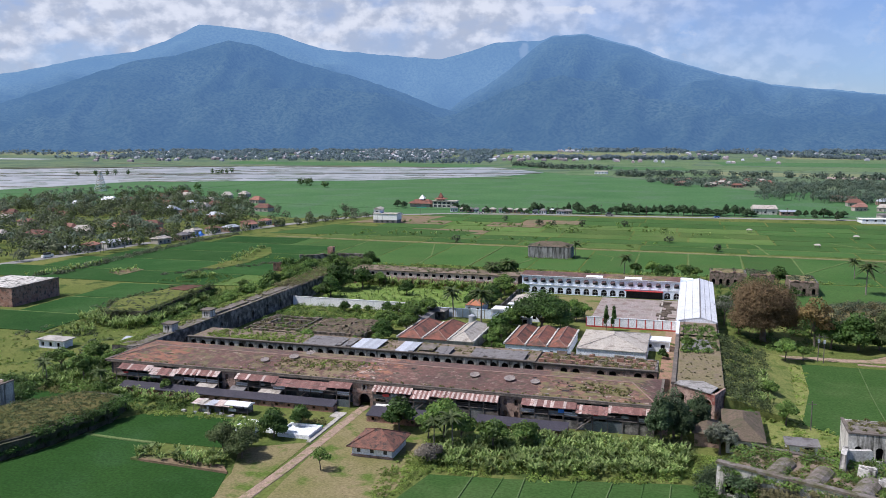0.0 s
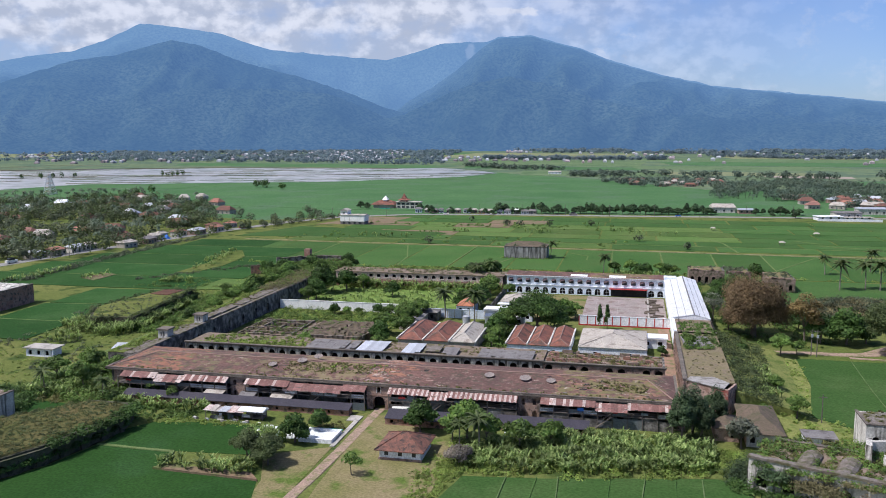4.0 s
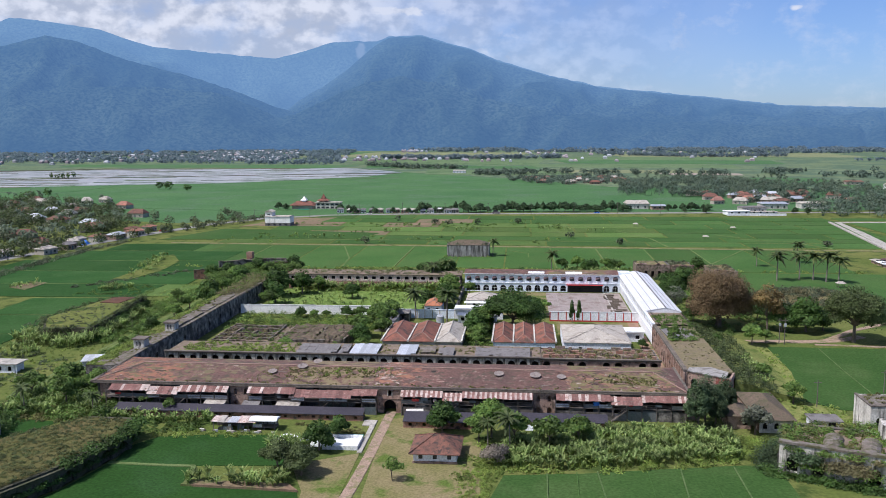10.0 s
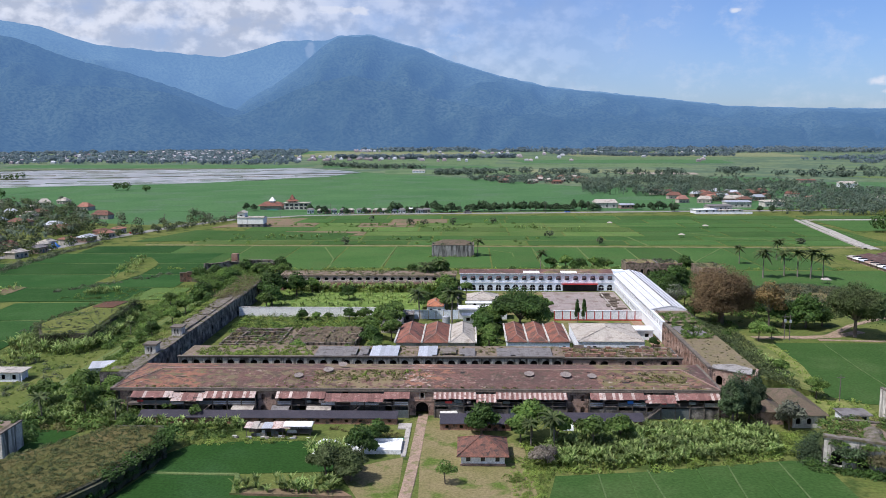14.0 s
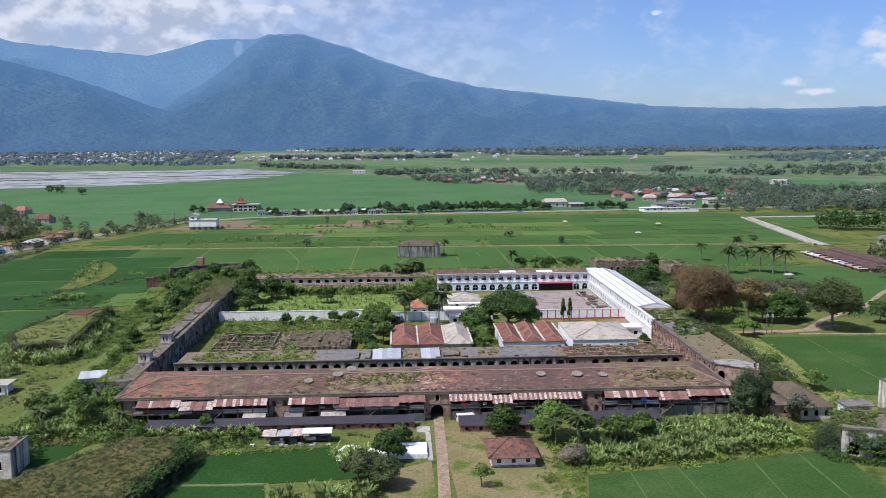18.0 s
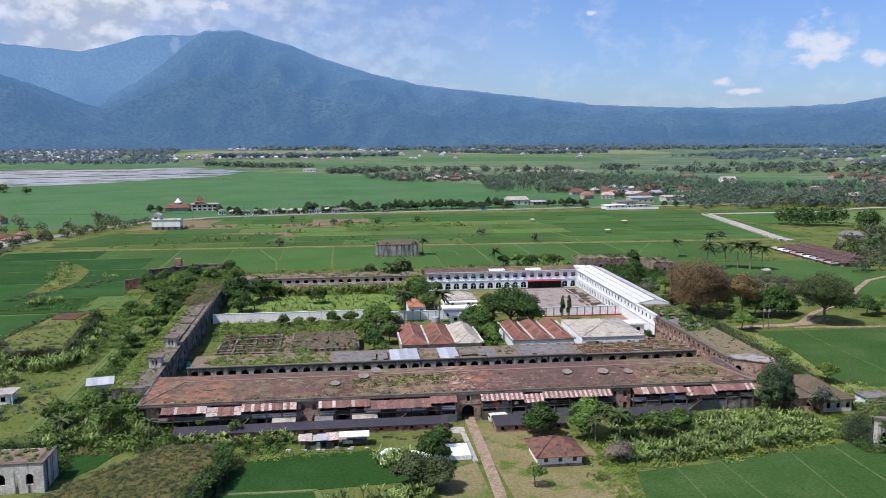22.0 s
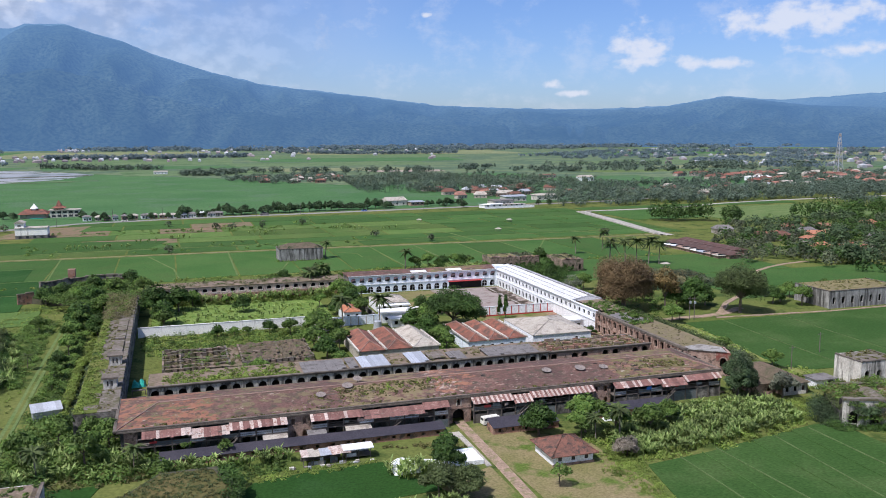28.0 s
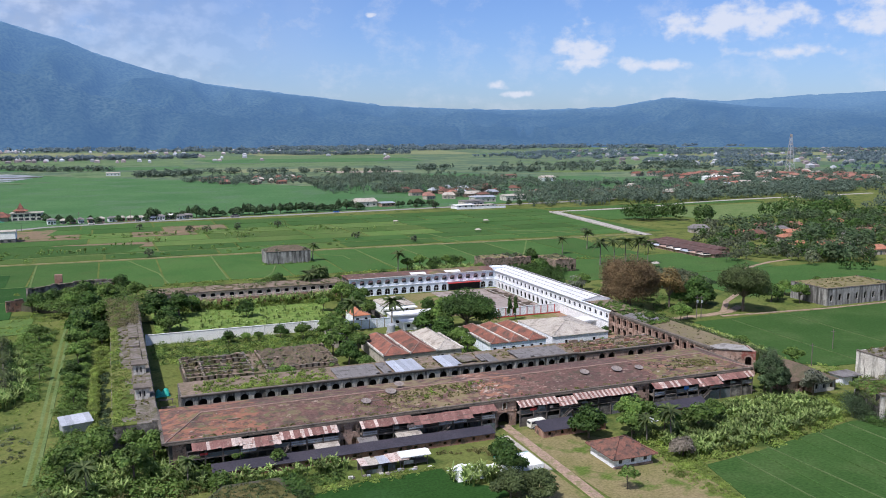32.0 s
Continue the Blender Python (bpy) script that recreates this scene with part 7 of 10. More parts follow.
# ---- inner ruin ----
def inner_ruin():
    t = thing("ruin", (-42, 64, 0), "roofless brick ruin, its rooms full of weeds", "ruin")
    r = random.Random(21)

    def broken(name, a, b, label):
        # a wall in short lengths of uneven height, some fallen
        n = max(2, int(math.hypot(b[0] - a[0], b[1] - a[1]) / 1.6))
        h = 2.9
        for k in range(n):
            h = min(max(h + r.uniform(-0.22, 0.22), 2.5), 3.3)
            if r.random() < 0.07:
                continue
            x0, y0 = a[0] + (b[0] - a[0]) * k / n, a[1] + (b[1] - a[1]) * k / n
            x1, y1 = a[0] + (b[0] - a[0]) * (k + 1) / n, a[1] + (b[1] - a[1]) * (k + 1) / n
            part(name, boxes((min(x0, x1) - 0.25, max(x0, x1) + 0.25, min(y0, y1) - 0.25, max(y0, y1) + 0.25, 0, h)), r.choice((M_ruin, M_rubble, M_rubble)), t, label)

    for x in (-62, -57.5, -52, -45):
        broken("cross_wall", (x, 53.4), (x, 74), "broken brick cross wall")
    for y in (53, 56.6, 60.0, 63.2, 66.8, 70.4, 74.2):
        broken("long_wall", (-61.4, y), (-45.4, y), "broken brick wall")
    for x in (-41.5, -31, -22.5):
        broken("cross_wall", (x, 54.4), (x, 74), "broken brick cross wall")
    for y in (54, 64.5, 74.2):
        broken("long_wall", (-41.0, y), (-23, y), "broken brick wall")
    part("floor", boxes((-61.5, -22.5, 53.5, 74, 0.05, 2.15)), M_roof_earth, t, "rubble and earth fill")
    # the rooms at one end still carry a sunken roof of old tiles and earth
    for x0, x1, y0, y1 in ((-41.2, -31.2, 54.3, 64.2), (-30.8, -22.8, 54.3, 64.2), (-41.2, -31.2, 64.8, 74), (-30.8, -22.8, 64.8, 74)):
        bm = bmesh.new()
        n = 12
        grid = [[bm.verts.new((x0 + (x1 - x0) * i / n, y0 + (y1 - y0) * j / n, 3.0 + 0.9 * noise.noise(Vector((i * 0.5 + x0, j * 0.5, y0))) + 0.12 * r.uniform(-1, 1))) for j in range(n + 1)] for i in range(n + 1)]
        for i in range(n):
            for j in range(n):
                if r.random() < 0.93:
                    bm.faces.new((grid[i][j], grid[i + 1][j], grid[i + 1][j + 1], grid[i][j + 1]))
        part("sunken_roof", bm, M_moss_roof, t, "sunken mossy roof over the end rooms")


inner_ruin()


# ---- village and far buildings ----
def small_house(x, y, w, d, h, rise, rot, m_roof, m_wall, label, group):
    t = thing("house", (x, y, 0), label, "house", group)
    t.rotation_euler = (0, 0, radians(rot))
    b = boxes((-w / 2 + 0.5, w / 2 - 0.5, -d / 2 + 0.5, d / 2 - 0.5, 0, h))
    part("wall", b, m_wall, t, world=False)
    part("roof", hip(bmesh.new(), -w / 2, w / 2, -d / 2, d / 2, h, rise, "x", d * 0.3), m_roof, t, world=False)
    part("door", boxes((-0.6, 0.6, -d / 2 + 0.44, -d / 2 + 0.49, 0, 2.1)), M_door, t, world=False)
    for sx in (-1, 1):
        part("window", boxes((sx * w * 0.28 - 0.6, sx * w * 0.28 + 0.6, -d / 2 + 0.44, -d / 2 + 0.49, 0.9, 2.0)), M_glass, t, world=False)
    return t


ROOFS = (M_tile_far, M_tile_far, M_tile_brown, M_beige, M_zinc, M_tile_brown)


def roof_word(m):
    return "pale sheet" if m in (M_beige, M_zinc, M_whiteroof) else "red tile"


r = random.Random(31)


def settle(n, x0, x1, y0, y1, gap, ok=None):
    """Places for houses with room between them."""
    out = []
    for _ in range(n * 30):
        p = (r.uniform(x0, x1), r.uniform(y0, y1))
        if (ok is None or ok(*p)) and all(math.hypot(p[0] - q[0], p[1] - q[1]) > gap for q in out):
            out.append(p)
        if len(out) == n:
            break
    return out


for x, y in settle(42, -450, -240, 190, 590, 19, lambda x, y: x < -232 - max(0, y - 380) * 0.5):
    m = r.choice(ROOFS)
    small_house(x, y, r.uniform(10, 17), r.uniform(8, 11), 3.2, r.uniform(2.2, 3.4), r.uniform(-25, 25), m, M_beige, "village house with a " + roof_word(m) + " roof among trees", "houses of the western village")
for x, y in settle(26, 196, 330, 590, 700, 13) + settle(20, 380, 600, 520, 640, 15):
    m = r.choice(ROOFS)
    small_house(x, y, r.uniform(9, 16), r.uniform(7, 10), 3.4, r.uniform(1.8, 3.0), r.uniform(-25, 25), m, r.choice((M_beige, M_mortar)), "village house with a " + roof_word(m) + " roof among palms", "houses of the eastern village")
for x, y in settle(20, 40, 165, 880, 1010, 11):
    m = r.choice((M_tile_far, M_tile_far, M_tile_brown, M_beige))
    small_house(x, y, r.uniform(8, 14), r.uniform(7, 10), 3.2, r.uniform(1.8, 2.6), r.uniform(-15, 15), m, M_mortar, "hamlet house with a " + roof_word(m) + " roof at the plain's edge", "houses of the northern hamlet")
for x, y in settle(64, 600, 900, 600, 860, 13):
    m = r.choice((M_tile_far, M_tile_far, M_tile_far, M_tile_brown, M_tile_red, M_beige))
    small_house(x, y, r.uniform(10, 20), r.uniform(8, 13), 4.0, r.uniform(2, 3), r.uniform(-20, 20), m, M_beige, "town house with a " + roof_word(m) + " roof", "houses of the eastern town")
for x, y in settle(36, 262, 470, 140, 278, 15) + [(279, 244), (268, 240), (291, 238), (303, 236), (316, 236), (286, 187), (311, 252)]:
    m = r.choice((M_far_tile, M_tile_far, M_tile_brown, M_slate, M_tile_far))
    small_house(x, y, r.uniform(8, 14), r.uniform(7, 9), 3.0, r.uniform(1.6, 2.4), r.uniform(-25, 25), m, M_beige, "village house with a " + roof_word(m) + " roof under trees", "houses of the near eastern village")
for k in range(15):
    x = -116 + k * 6.6 + r.uniform(-1.2, 1.2)
    m = r.choice((M_zinc, M_beige, M_whiteroof, M_beige, M_slate))
    small_house(x, 498 + x * 0.06 + r.uniform(-2, 3), r.uniform(4.5, 7.5), r.uniform(5, 8), r.uniform(2.4, 3.2), 1.2, 6 + r.uniform(-8, 8), m, r.choice((M_beige, M_mortar, M_white)), "roadside stall house with a " + roof_word(m) + " roof", "stalls along the high road")
for k in range(13):
    a = (k + r.uniform(0.2, 0.8)) / 13
    m = r.choice((M_zinc, M_slate, M_tile_far, M_beige))
    small_house(-208 - 30 * a + r.uniform(-14, 4), 360 - 170 * a, r.uniform(7, 12), r.uniform(6, 9), 3.2, 1.4, 75 + r.uniform(-8, 8), m, r.choice((M_beige, M_mortar, M_plaster_grey)), "roadside stall house with a " + roof_word(m) + " roof", "stalls along the high road")


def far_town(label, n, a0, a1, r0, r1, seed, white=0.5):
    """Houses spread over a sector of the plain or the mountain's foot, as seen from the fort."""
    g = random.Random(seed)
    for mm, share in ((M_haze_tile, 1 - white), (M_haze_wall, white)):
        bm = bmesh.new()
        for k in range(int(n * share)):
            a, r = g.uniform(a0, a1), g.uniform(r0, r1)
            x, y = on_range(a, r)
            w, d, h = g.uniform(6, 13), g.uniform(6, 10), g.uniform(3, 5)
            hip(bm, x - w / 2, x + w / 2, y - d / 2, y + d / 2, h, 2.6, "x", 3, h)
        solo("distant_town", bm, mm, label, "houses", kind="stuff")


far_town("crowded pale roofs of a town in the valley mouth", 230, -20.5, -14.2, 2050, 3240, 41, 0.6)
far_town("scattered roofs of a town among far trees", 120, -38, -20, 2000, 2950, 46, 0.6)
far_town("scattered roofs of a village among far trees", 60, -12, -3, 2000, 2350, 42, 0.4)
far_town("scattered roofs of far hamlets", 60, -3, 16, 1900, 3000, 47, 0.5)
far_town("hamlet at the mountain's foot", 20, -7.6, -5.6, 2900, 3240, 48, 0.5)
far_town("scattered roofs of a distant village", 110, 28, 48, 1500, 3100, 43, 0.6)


# landmarks on the plain
def swiftlet_house():
    t = thing("tower_house", (-140, 396, 0), "tall white windowless house in the fields", "house")
    part("wall", boxes((-148, -130, 390, 400, 2.2, 6.6)), M_plaster_white, t)
    part("base", boxes((-147.9, -130.1, 390.1, 399.9, 0, 2.19)), M_slate, t, "grey lower storey with openings")
    for x in (-146, -142, -138, -134):
        part("window", boxes((x, x + 1.6, 390.0, 390.09, 0.5, 1.8)), M_glass, t)
    part("roof", hip(bmesh.new(), -148.3, -129.7, 389.6, 400.4, 6.75, 0.5, "x", 0.0), M_beige, t)
    u = part("upper_room", boxes((-148, -143, 391, 399, 6.75, 9.6)), M_plaster_white, t)
    part("upper_roof", hip(bmesh.new(), -148.5, -142.5, 390.5, 399.5, 9.75, 1.4, "y", 0.0), M_beige, u)
    part("vent", boxes((-146.4, -144.6, 390.9, 390.98, 7.6, 8.4)), M_glass, u)


swiftlet_house()


def pagoda_hall():
    t = thing("restaurant_hall", (-142, 532, 0), "roadside hall with red roofs and two pointed turrets", "building")
    part("wall", boxes((-165, -147, 524, 538, 0, 3.2)), M_beige, t)
    part("roof", hip(bmesh.new(), -167, -145.5, 522, 540, 3.35, 3.2, "x", 5), M_tile_red, t, "broad red tile roof")
    u = part("turret", boxes((-157.6, -154.4, 529, 533, 5.6, 7.0)), M_white, t)
    part("turret_roof", hip(bmesh.new(), -158.6, -153.4, 528, 534, 7.15, 3.4, "x", 2.55), M_plaster_white, u, "pale pointed turret roof")
    part("annexe", boxes((-144.5, -124, 524, 534, 0, 5.6)), M_plaster_grey, t, "two-storey open annexe with pale flat roof")
    part("annexe_roof", boxes((-145.4, -123.2, 523.2, 534.8, 5.6, 5.95)), M_beige, t)
    for z in (0.7, 3.4):
        for x in (-143.4, -139.4, -135.4, -131.4, -127.4):
            part("window", boxes((x, x + 2.6, 523.9, 523.98, z, z + 1.5)), M_glass, t)
    u = part("turret", boxes((-141.5, -135.5, 526, 532, 5.95, 7.2)), M_mortar, t)
    part("turret_roof", hip(bmesh.new(), -143.5, -133.5, 524.5, 533.5, 7.35, 2.0, "x", 3.5), M_tile_red, u, "red lower tier of the turret roof")
    part("turret_spire", hip(bmesh.new(), -140.6, -136.4, 527, 531, 8.9, 4.2, "x", 2.05), M_tile_red, u, "steep pointed spire roof")
    part("pond", boxes((-158, -149, 519, 521.6, 0, 0.5)), M_tarp_green, t, "turquoise pool edge")


pagoda_hall()


def plain_hall(name, x0, x1, y0, y1, h, rise, m, label, rot=0.0, m_wall=None):
    t = thing(name, ((x0 + x1) / 2, (y0 + y1) / 2, 0), label, "building")
    t.rotation_euler = (0, 0, radians(rot))
    w, d = x1 - x0, y1 - y0
    part("wall", boxes((-w / 2, w / 2, -d / 2, d / 2, 0, h)), m_wall or M_white, t, world=False)
    part("roof", hip(bmesh.new(), -w / 2 - 0.6, w / 2 + 0.6, -d / 2 - 0.6, d / 2 + 0.6, h + 0.01, rise, "x" if w > d else "y", 1.0), m, t, world=False)
    for k in range(max(3, int(w / 5))):
        x = -w / 2 + (k + 0.5) * w / max(3, int(w / 5))
        part("window", boxes((x - 0.8, x + 0.8, -d / 2 - 0.06, -d / 2 - 0.005, 1.2, 2.4)), M_glass, t, world=False)


plain_hall("factory", 118, 136, 536, 550, 4.5, 2.6, M_beige, "roadside factory hall with pale patched roof", 5, M_plaster_grey)
plain_hall("factory", 138, 150, 530, 540, 3.2, 1.0, M_zinc, "roadside shed with grey sheet roof", 5, M_mortar)
plain_hall("factory", 188, 206, 487, 496, 3.0, 0.5, M_whiteroof, "low white factory building at the field edge", 14)
plain_hall("factory", 207, 228, 492, 499, 2.2, 0.3, M_beige, "low pale factory annexe at the field edge", 10, M_white)
plain_hall("factory", 205, 224, 508, 520, 4.2, 0.9, M_slate, "grey-roofed factory shed behind the white one", 8, M_plaster_grey)
plain_hall("factory", 229, 250, 540, 552, 4.6, 1.2, M_zinc, "low grey-roofed factory shed", 5, M_plaster_grey)
plain_hall("factory", 262, 284, 545, 557, 4.6, 1.2, M_beige, "low pale-roofed factory shed", 5, M_plaster_grey)
solo("compound_wall", boxes((188, 232, 481.5, 481.9, 0, 1.7)), M_white, "long white compound wall before the factory", "wall")
plain_hall("barn", 205, 216, 182, 240, 2.0, 1.3, M_barn, "long dark rusty-roofed poultry barn", 0, M_mortar)
plain_hall("barn", 218, 226, 196, 246, 2.0, 1.1, M_barn, "long dark rusty-roofed poultry barn", 0, M_mortar)
for k in range(9):
    y = 185 + k * 6.2
    m = (M_beige, M_whiteroof, M_zinc, M_mortar)[k * 3 % 4]
    plain_hall("shed", 200.5, 204.6, y, y + 4.2 + k % 3, 1.6, 0.5, m, "small pale lean-to shed along the poultry barn", 0, M_mortar)
plain_hall("hall", 632, 662, 722, 736, 5, 1.2, M_whiteroof, "long white market hall in the town", 0)
plain_hall("hall", -80, -60, 1190, 1202, 4, 1.2, M_beige, "white hall far out on the plain", 0)
plain_hall("hall", 420, 440, 880, 892, 4, 1.2, M_tile_far, "red-roofed hall at the field edge", 0, M_beige)
plain_hall("hall", 434, 452, 794, 808, 5, 2.4, M_beige, "pale hall with pointed roof at the field edge", 0)


def tube_bm(p, q, r):
    bm = bmesh.new()
    tube(bm, p, q, r, r, 4)
    return bm


def lattice_tower(x, y, h, label):
    t = thing("lattice_tower", (x, y, 0), label, "tower")
    n = 10
    legs = [[], [], [], []]
    for k in range(n + 1):
        w = 4.2 * (1 - k / n) + 0.8
        for i, (sx, sy) in enumerate(((-1, -1), (1, -1), (1, 1), (-1, 1))):
            legs[i].append(Vector((x + sx * w, y + sy * w, h * k / n)))
    for i in range(4):
        part("leg", tube_bm(legs[i][0], legs[i][-1], 0.3), M_zinc, t)
    for k in range(n):
        bm = bmesh.new()
        for i in range(4):
            tube(bm, legs[i][k], legs[(i + 1) % 4][k + 1], 0.2, 0.2, 4)
            tube(bm, legs[(i + 1) % 4][k], legs[i][k + 1], 0.2, 0.2, 4)
        part("bracing", bm, M_awn_pale if k % 2 else M_zinc, t)


lattice_tower(824, 787, 58, "tall red and white lattice radio tower in the town")
lattice_tower(-560, 620, 22, "grey lattice power pylon in the western village")


# ---- plants ----
def make_tree(name, label, r, h, trunk_h, n, leaf, m, seed, lobes=7, trunk_r=0.3, flat=0.6, z_low=None, core=True, bark=None, up=0.5):
    """A tree with its own trunk, limbs and crown, its foot at the origin."""
    g = np.random.default_rng(seed)
    t = thing(name, (0, 0, 0), label, "tree")
    z0 = trunk_h * 0.75 if z_low is None else z_low
    lob = lobes_for(g, r, z0, h, lobes, flat)
    bm = bmesh.new()
    bend = g.uniform(-0.3, 0.3, 2)
    top = (bend[0], bend[1], trunk_h)
    tube(bm, (0, 0, -0.1), (bend[0] * 0.4, bend[1] * 0.4, trunk_h * 0.5), trunk_r * 1.25, trunk_r, 7)
    tube(bm, (bend[0] * 0.4, bend[1] * 0.4, trunk_h * 0.5), top, trunk_r, trunk_r * 0.8, 7)
    for x, y, z, q, _ in lob:
        tube(bm, top, (x * 0.85, y * 0.85, z), trunk_r * 0.5, trunk_r * 0.12, 5)
    part("trunk", bm, bark or M_bark, t, world=False)
    c, d = crown_points(g, n, lob)
    V = leaves(c, d, np.full(n, leaf), g, up)
    if core:
        k = max(60, n // 5)
        ci, di = crown_points(g, k, [(x, y, z, q * 0.62, p * 0.62) for x, y, z, q, p in lob])
        V = np.concatenate([V, leaves(ci, di, np.full(k, leaf * 2.4), g, 0.2, 0.4)])
    ob = new("crown", quads_mesh("crown", V, m))
    ob.parent = t
    return t


def make_palm(label, h, seed, fronds=30, length=3.3, dry=False):
    g = random.Random(seed)
    t = thing("coconut_palm", (0, 0, 0), label, "palm tree")
    bm = bmesh.new()
    lean = (g.uniform(-0.06, 0.06) * h, g.uniform(-0.06, 0.06) * h)
    pts = [(lean[0] * (k / 5) ** 2, lean[1] * (k / 5) ** 2, -0.1 + h * k / 5) for k in range(6)]
    for k, (a, b) in enumerate(zip(pts, pts[1:])):
        tube(bm, a, b, 0.22 - k * 0.02, 0.2 - k * 0.02, 6)
    part("trunk", bm, M_bark_pale, t, world=False)
    V = []
    tip = np.array(pts[-1])
    for k in range(fronds):
        a = k * math.tau / fronds + g.uniform(-0.2, 0.2)
        rise = g.uniform(-0.7, 1.25)
        L = length * g.uniform(0.8, 1.1)
        u = np.array((math.cos(a), math.sin(a), 0.0))
        s = np.array((-math.sin(a), math.cos(a), 0.0))
        prev = None
        for j in range(7):
            f = j / 6
            p = tip + u * (L * f * (0.95 - 0.25 * rise * 0)) + np.array((0, 0, L * (rise * f - (0.3 + max(rise, 0) * 0.45) * f * f)))
            if prev is not None:
                w = 0.5 * (1 - abs(f - 0.45) * 1.2)
                w = max(w, 0.1)
                dn = np.array((0, 0, -w * 0.55))
                V.append((prev, p, p + s * w + dn, prev + s * w + dn))
                V.append((prev, prev - s * w + dn, p - s * w + dn, p))
            prev = p
    ob = new("crown", quads_mesh("crown", np.array(V), L_palm))
    ob.parent = t
    return t


def banana_quads(g, x, y, z, h, V):
    """Long upright blades that fan out and bend over at the tip, on a short stem."""
    n = g.randint(8, 12)
    for k in range(n):
        a = k * math.tau / n + g.uniform(-0.5, 0.5)
        L = h * g.uniform(0.5, 0.8)
        lean = g.choice((g.uniform(0.12, 0.45), g.uniform(0.3, 0.75)))
        droop = g.uniform(0.1, 0.55)
        u = np.array((math.cos(a), math.sin(a), 0.0))
        s = np.array((-math.sin(a), math.cos(a), 0.0))
        base = np.array((x, y, z + h * 0.32))
        prev, pw = base, 0.04
        for j in (1, 2, 3, 4):
            f = j / 4
            p = base + u * (L * (lean * f + droop * 0.5 * f * f)) + np.array((0, 0, L * (f - droop * f * f * f)))
            w = (0.0, 0.11, 0.16, 0.12, 0.02)[j] * (0.65 + 0.15 * h)
            V.append((prev - s * pw, p - s * w, p + s * w, prev + s * pw))
            prev, pw = p, w
    for a in (0.0, 1.57):
        s = np.array((math.cos(a), math.sin(a), 0)) * 0.12
        b = np.array((x, y, z))
        V.append((b - s, b + s, b + s * 0.6 + (0, 0, h * 0.45), b - s * 0.6 + (0, 0, h * 0.45)))


def inside(p, pts):
    x, y = p
    c = False
    for (x0, y0), (x1, y1) in zip(pts, pts[1:] + pts[:1]):
        if (y0 > y) != (y1 > y) and x < (x1 - x0) * (y - y0) / (y1 - y0) + x0:
            c = not c
    return c


def spots(pts, n, seed):
    g = random.Random(seed)
    xs, ys = [p[0] for p in pts], [p[1] for p in pts]
    out = []
    while len(out) < n:
        p = (g.uniform(min(xs), max(xs)), g.uniform(min(ys), max(ys)))
        if inside(p, pts):
            out.append(p)
    return out


def clumps(pts, n, seed, scale=60.0, cut=0.0):
    """Places in loose groups and lines, with open ground between."""
    g = random.Random(seed)
    xs, ys = [p[0] for p in pts], [p[1] for p in pts]
    out = []
    for _ in range(n * 12):
        if len(out) >= n:
            break
        p = (g.uniform(min(xs), max(xs)), g.uniform(min(ys), max(ys)))
        if inside(p, pts) and noise.noise(Vector((p[0] / scale, p[1] / scale * 1.6, seed * 3.3))) > cut:
            out.append(p)
    return out


def banana_grove(pts, n, label, seed, z=0.0, h=(2.6, 4.2)):
    g = random.Random(seed)
    V = []
    for x, y in spots(pts, n, seed):
        banana_quads(g, x, y, z, g.uniform(*h), V)
    ob = new("banana_grove", quads_mesh("banana_grove", np.array(V), L_banana))
    tagged(ob, label, "banana plants", kind="stuff")


def scrub(pts, n, m, label, seed, z=0.0, size=(0.8, 2.0), leaf=0.42, per=46, height=None, name="scrub"):
    """Bushes and tall weeds over an outline, each a loose clump of leaves."""
    g = np.random.default_rng(seed)
    # an outline to fill, or as many places as wanted
    P = list(pts) if len(pts) >= n else spots(pts, n, seed)
    leaf, per = leaf * 0.72, int(per * 1.52)
    C, D = [], []
    for x, y in P:
        s = g.uniform(*size)
        zz = height(x, y) if height else z
        k = int(per * (s / size[1]) ** 1.3) + 10
        d = g.normal(0, 1, (k, 3))
        d[:, 2] = np.abs(d[:, 2])
        d /= np.linalg.norm(d, axis=1)[:, None]
        c = d * s * g.uniform(0.45, 1.05, (k, 1)) * np.array((1, 1, g.uniform(0.7, 1.2)))
        C.append(c + (x, y, zz))
        D.append(d)
    C, D = np.concatenate(C), np.concatenate(D)
    ob = new(name, quads_mesh(name, leaves(C, D, np.full(len(C), leaf), g, 0.9), m))
    tagged(ob, label, "bushes", kind="stuff")


def woods(P, m, label, seed, r=(2.5, 5.0), h=(6, 11), per=70, leaf=1.3, name="woodland"):
    """Far trees, too many to count: clumped crowns on short stems."""
    g = np.random.default_rng(seed)
    C, D, S = [], [], []
    for x, y in P:
        rr, hh = g.uniform(*r), g.uniform(*h)
        n = int(per * g.uniform(0.7, 1.3))
        d = g.normal(0, 1, (n, 3))
        d[:, 2] = np.abs(d[:, 2]) * 1.25 - 0.7
        d /= np.linalg.norm(d, axis=1)[:, None]
        lump = 1 + 0.25 * np.sin(d[:, 0] * 5 + x) * np.cos(d[:, 1] * 5 + y)
        c = d * np.array((rr, rr, hh * 0.42)) * (g.uniform(0.72, 1.0, n) * lump)[:, None] + (x, y, hh * 0.5)
        C.append(c)
        D.append(d)
        k = 3
        c = np.array([(x + g.uniform(-0.1, 0.1), y, hh * 0.14 * j) for j in range(k)])
        C.append(c)
        D.append(np.tile((0.0, -1.0, 0.0), (k, 1)))
    C, D = np.concatenate(C), np.concatenate(D)
    ob = new(name, quads_mesh(name, leaves(C, D, np.full(len(C), leaf), g, 0.75, 0.5, 1.3), m))
    tagged(ob, label, "trees", kind="stuff")


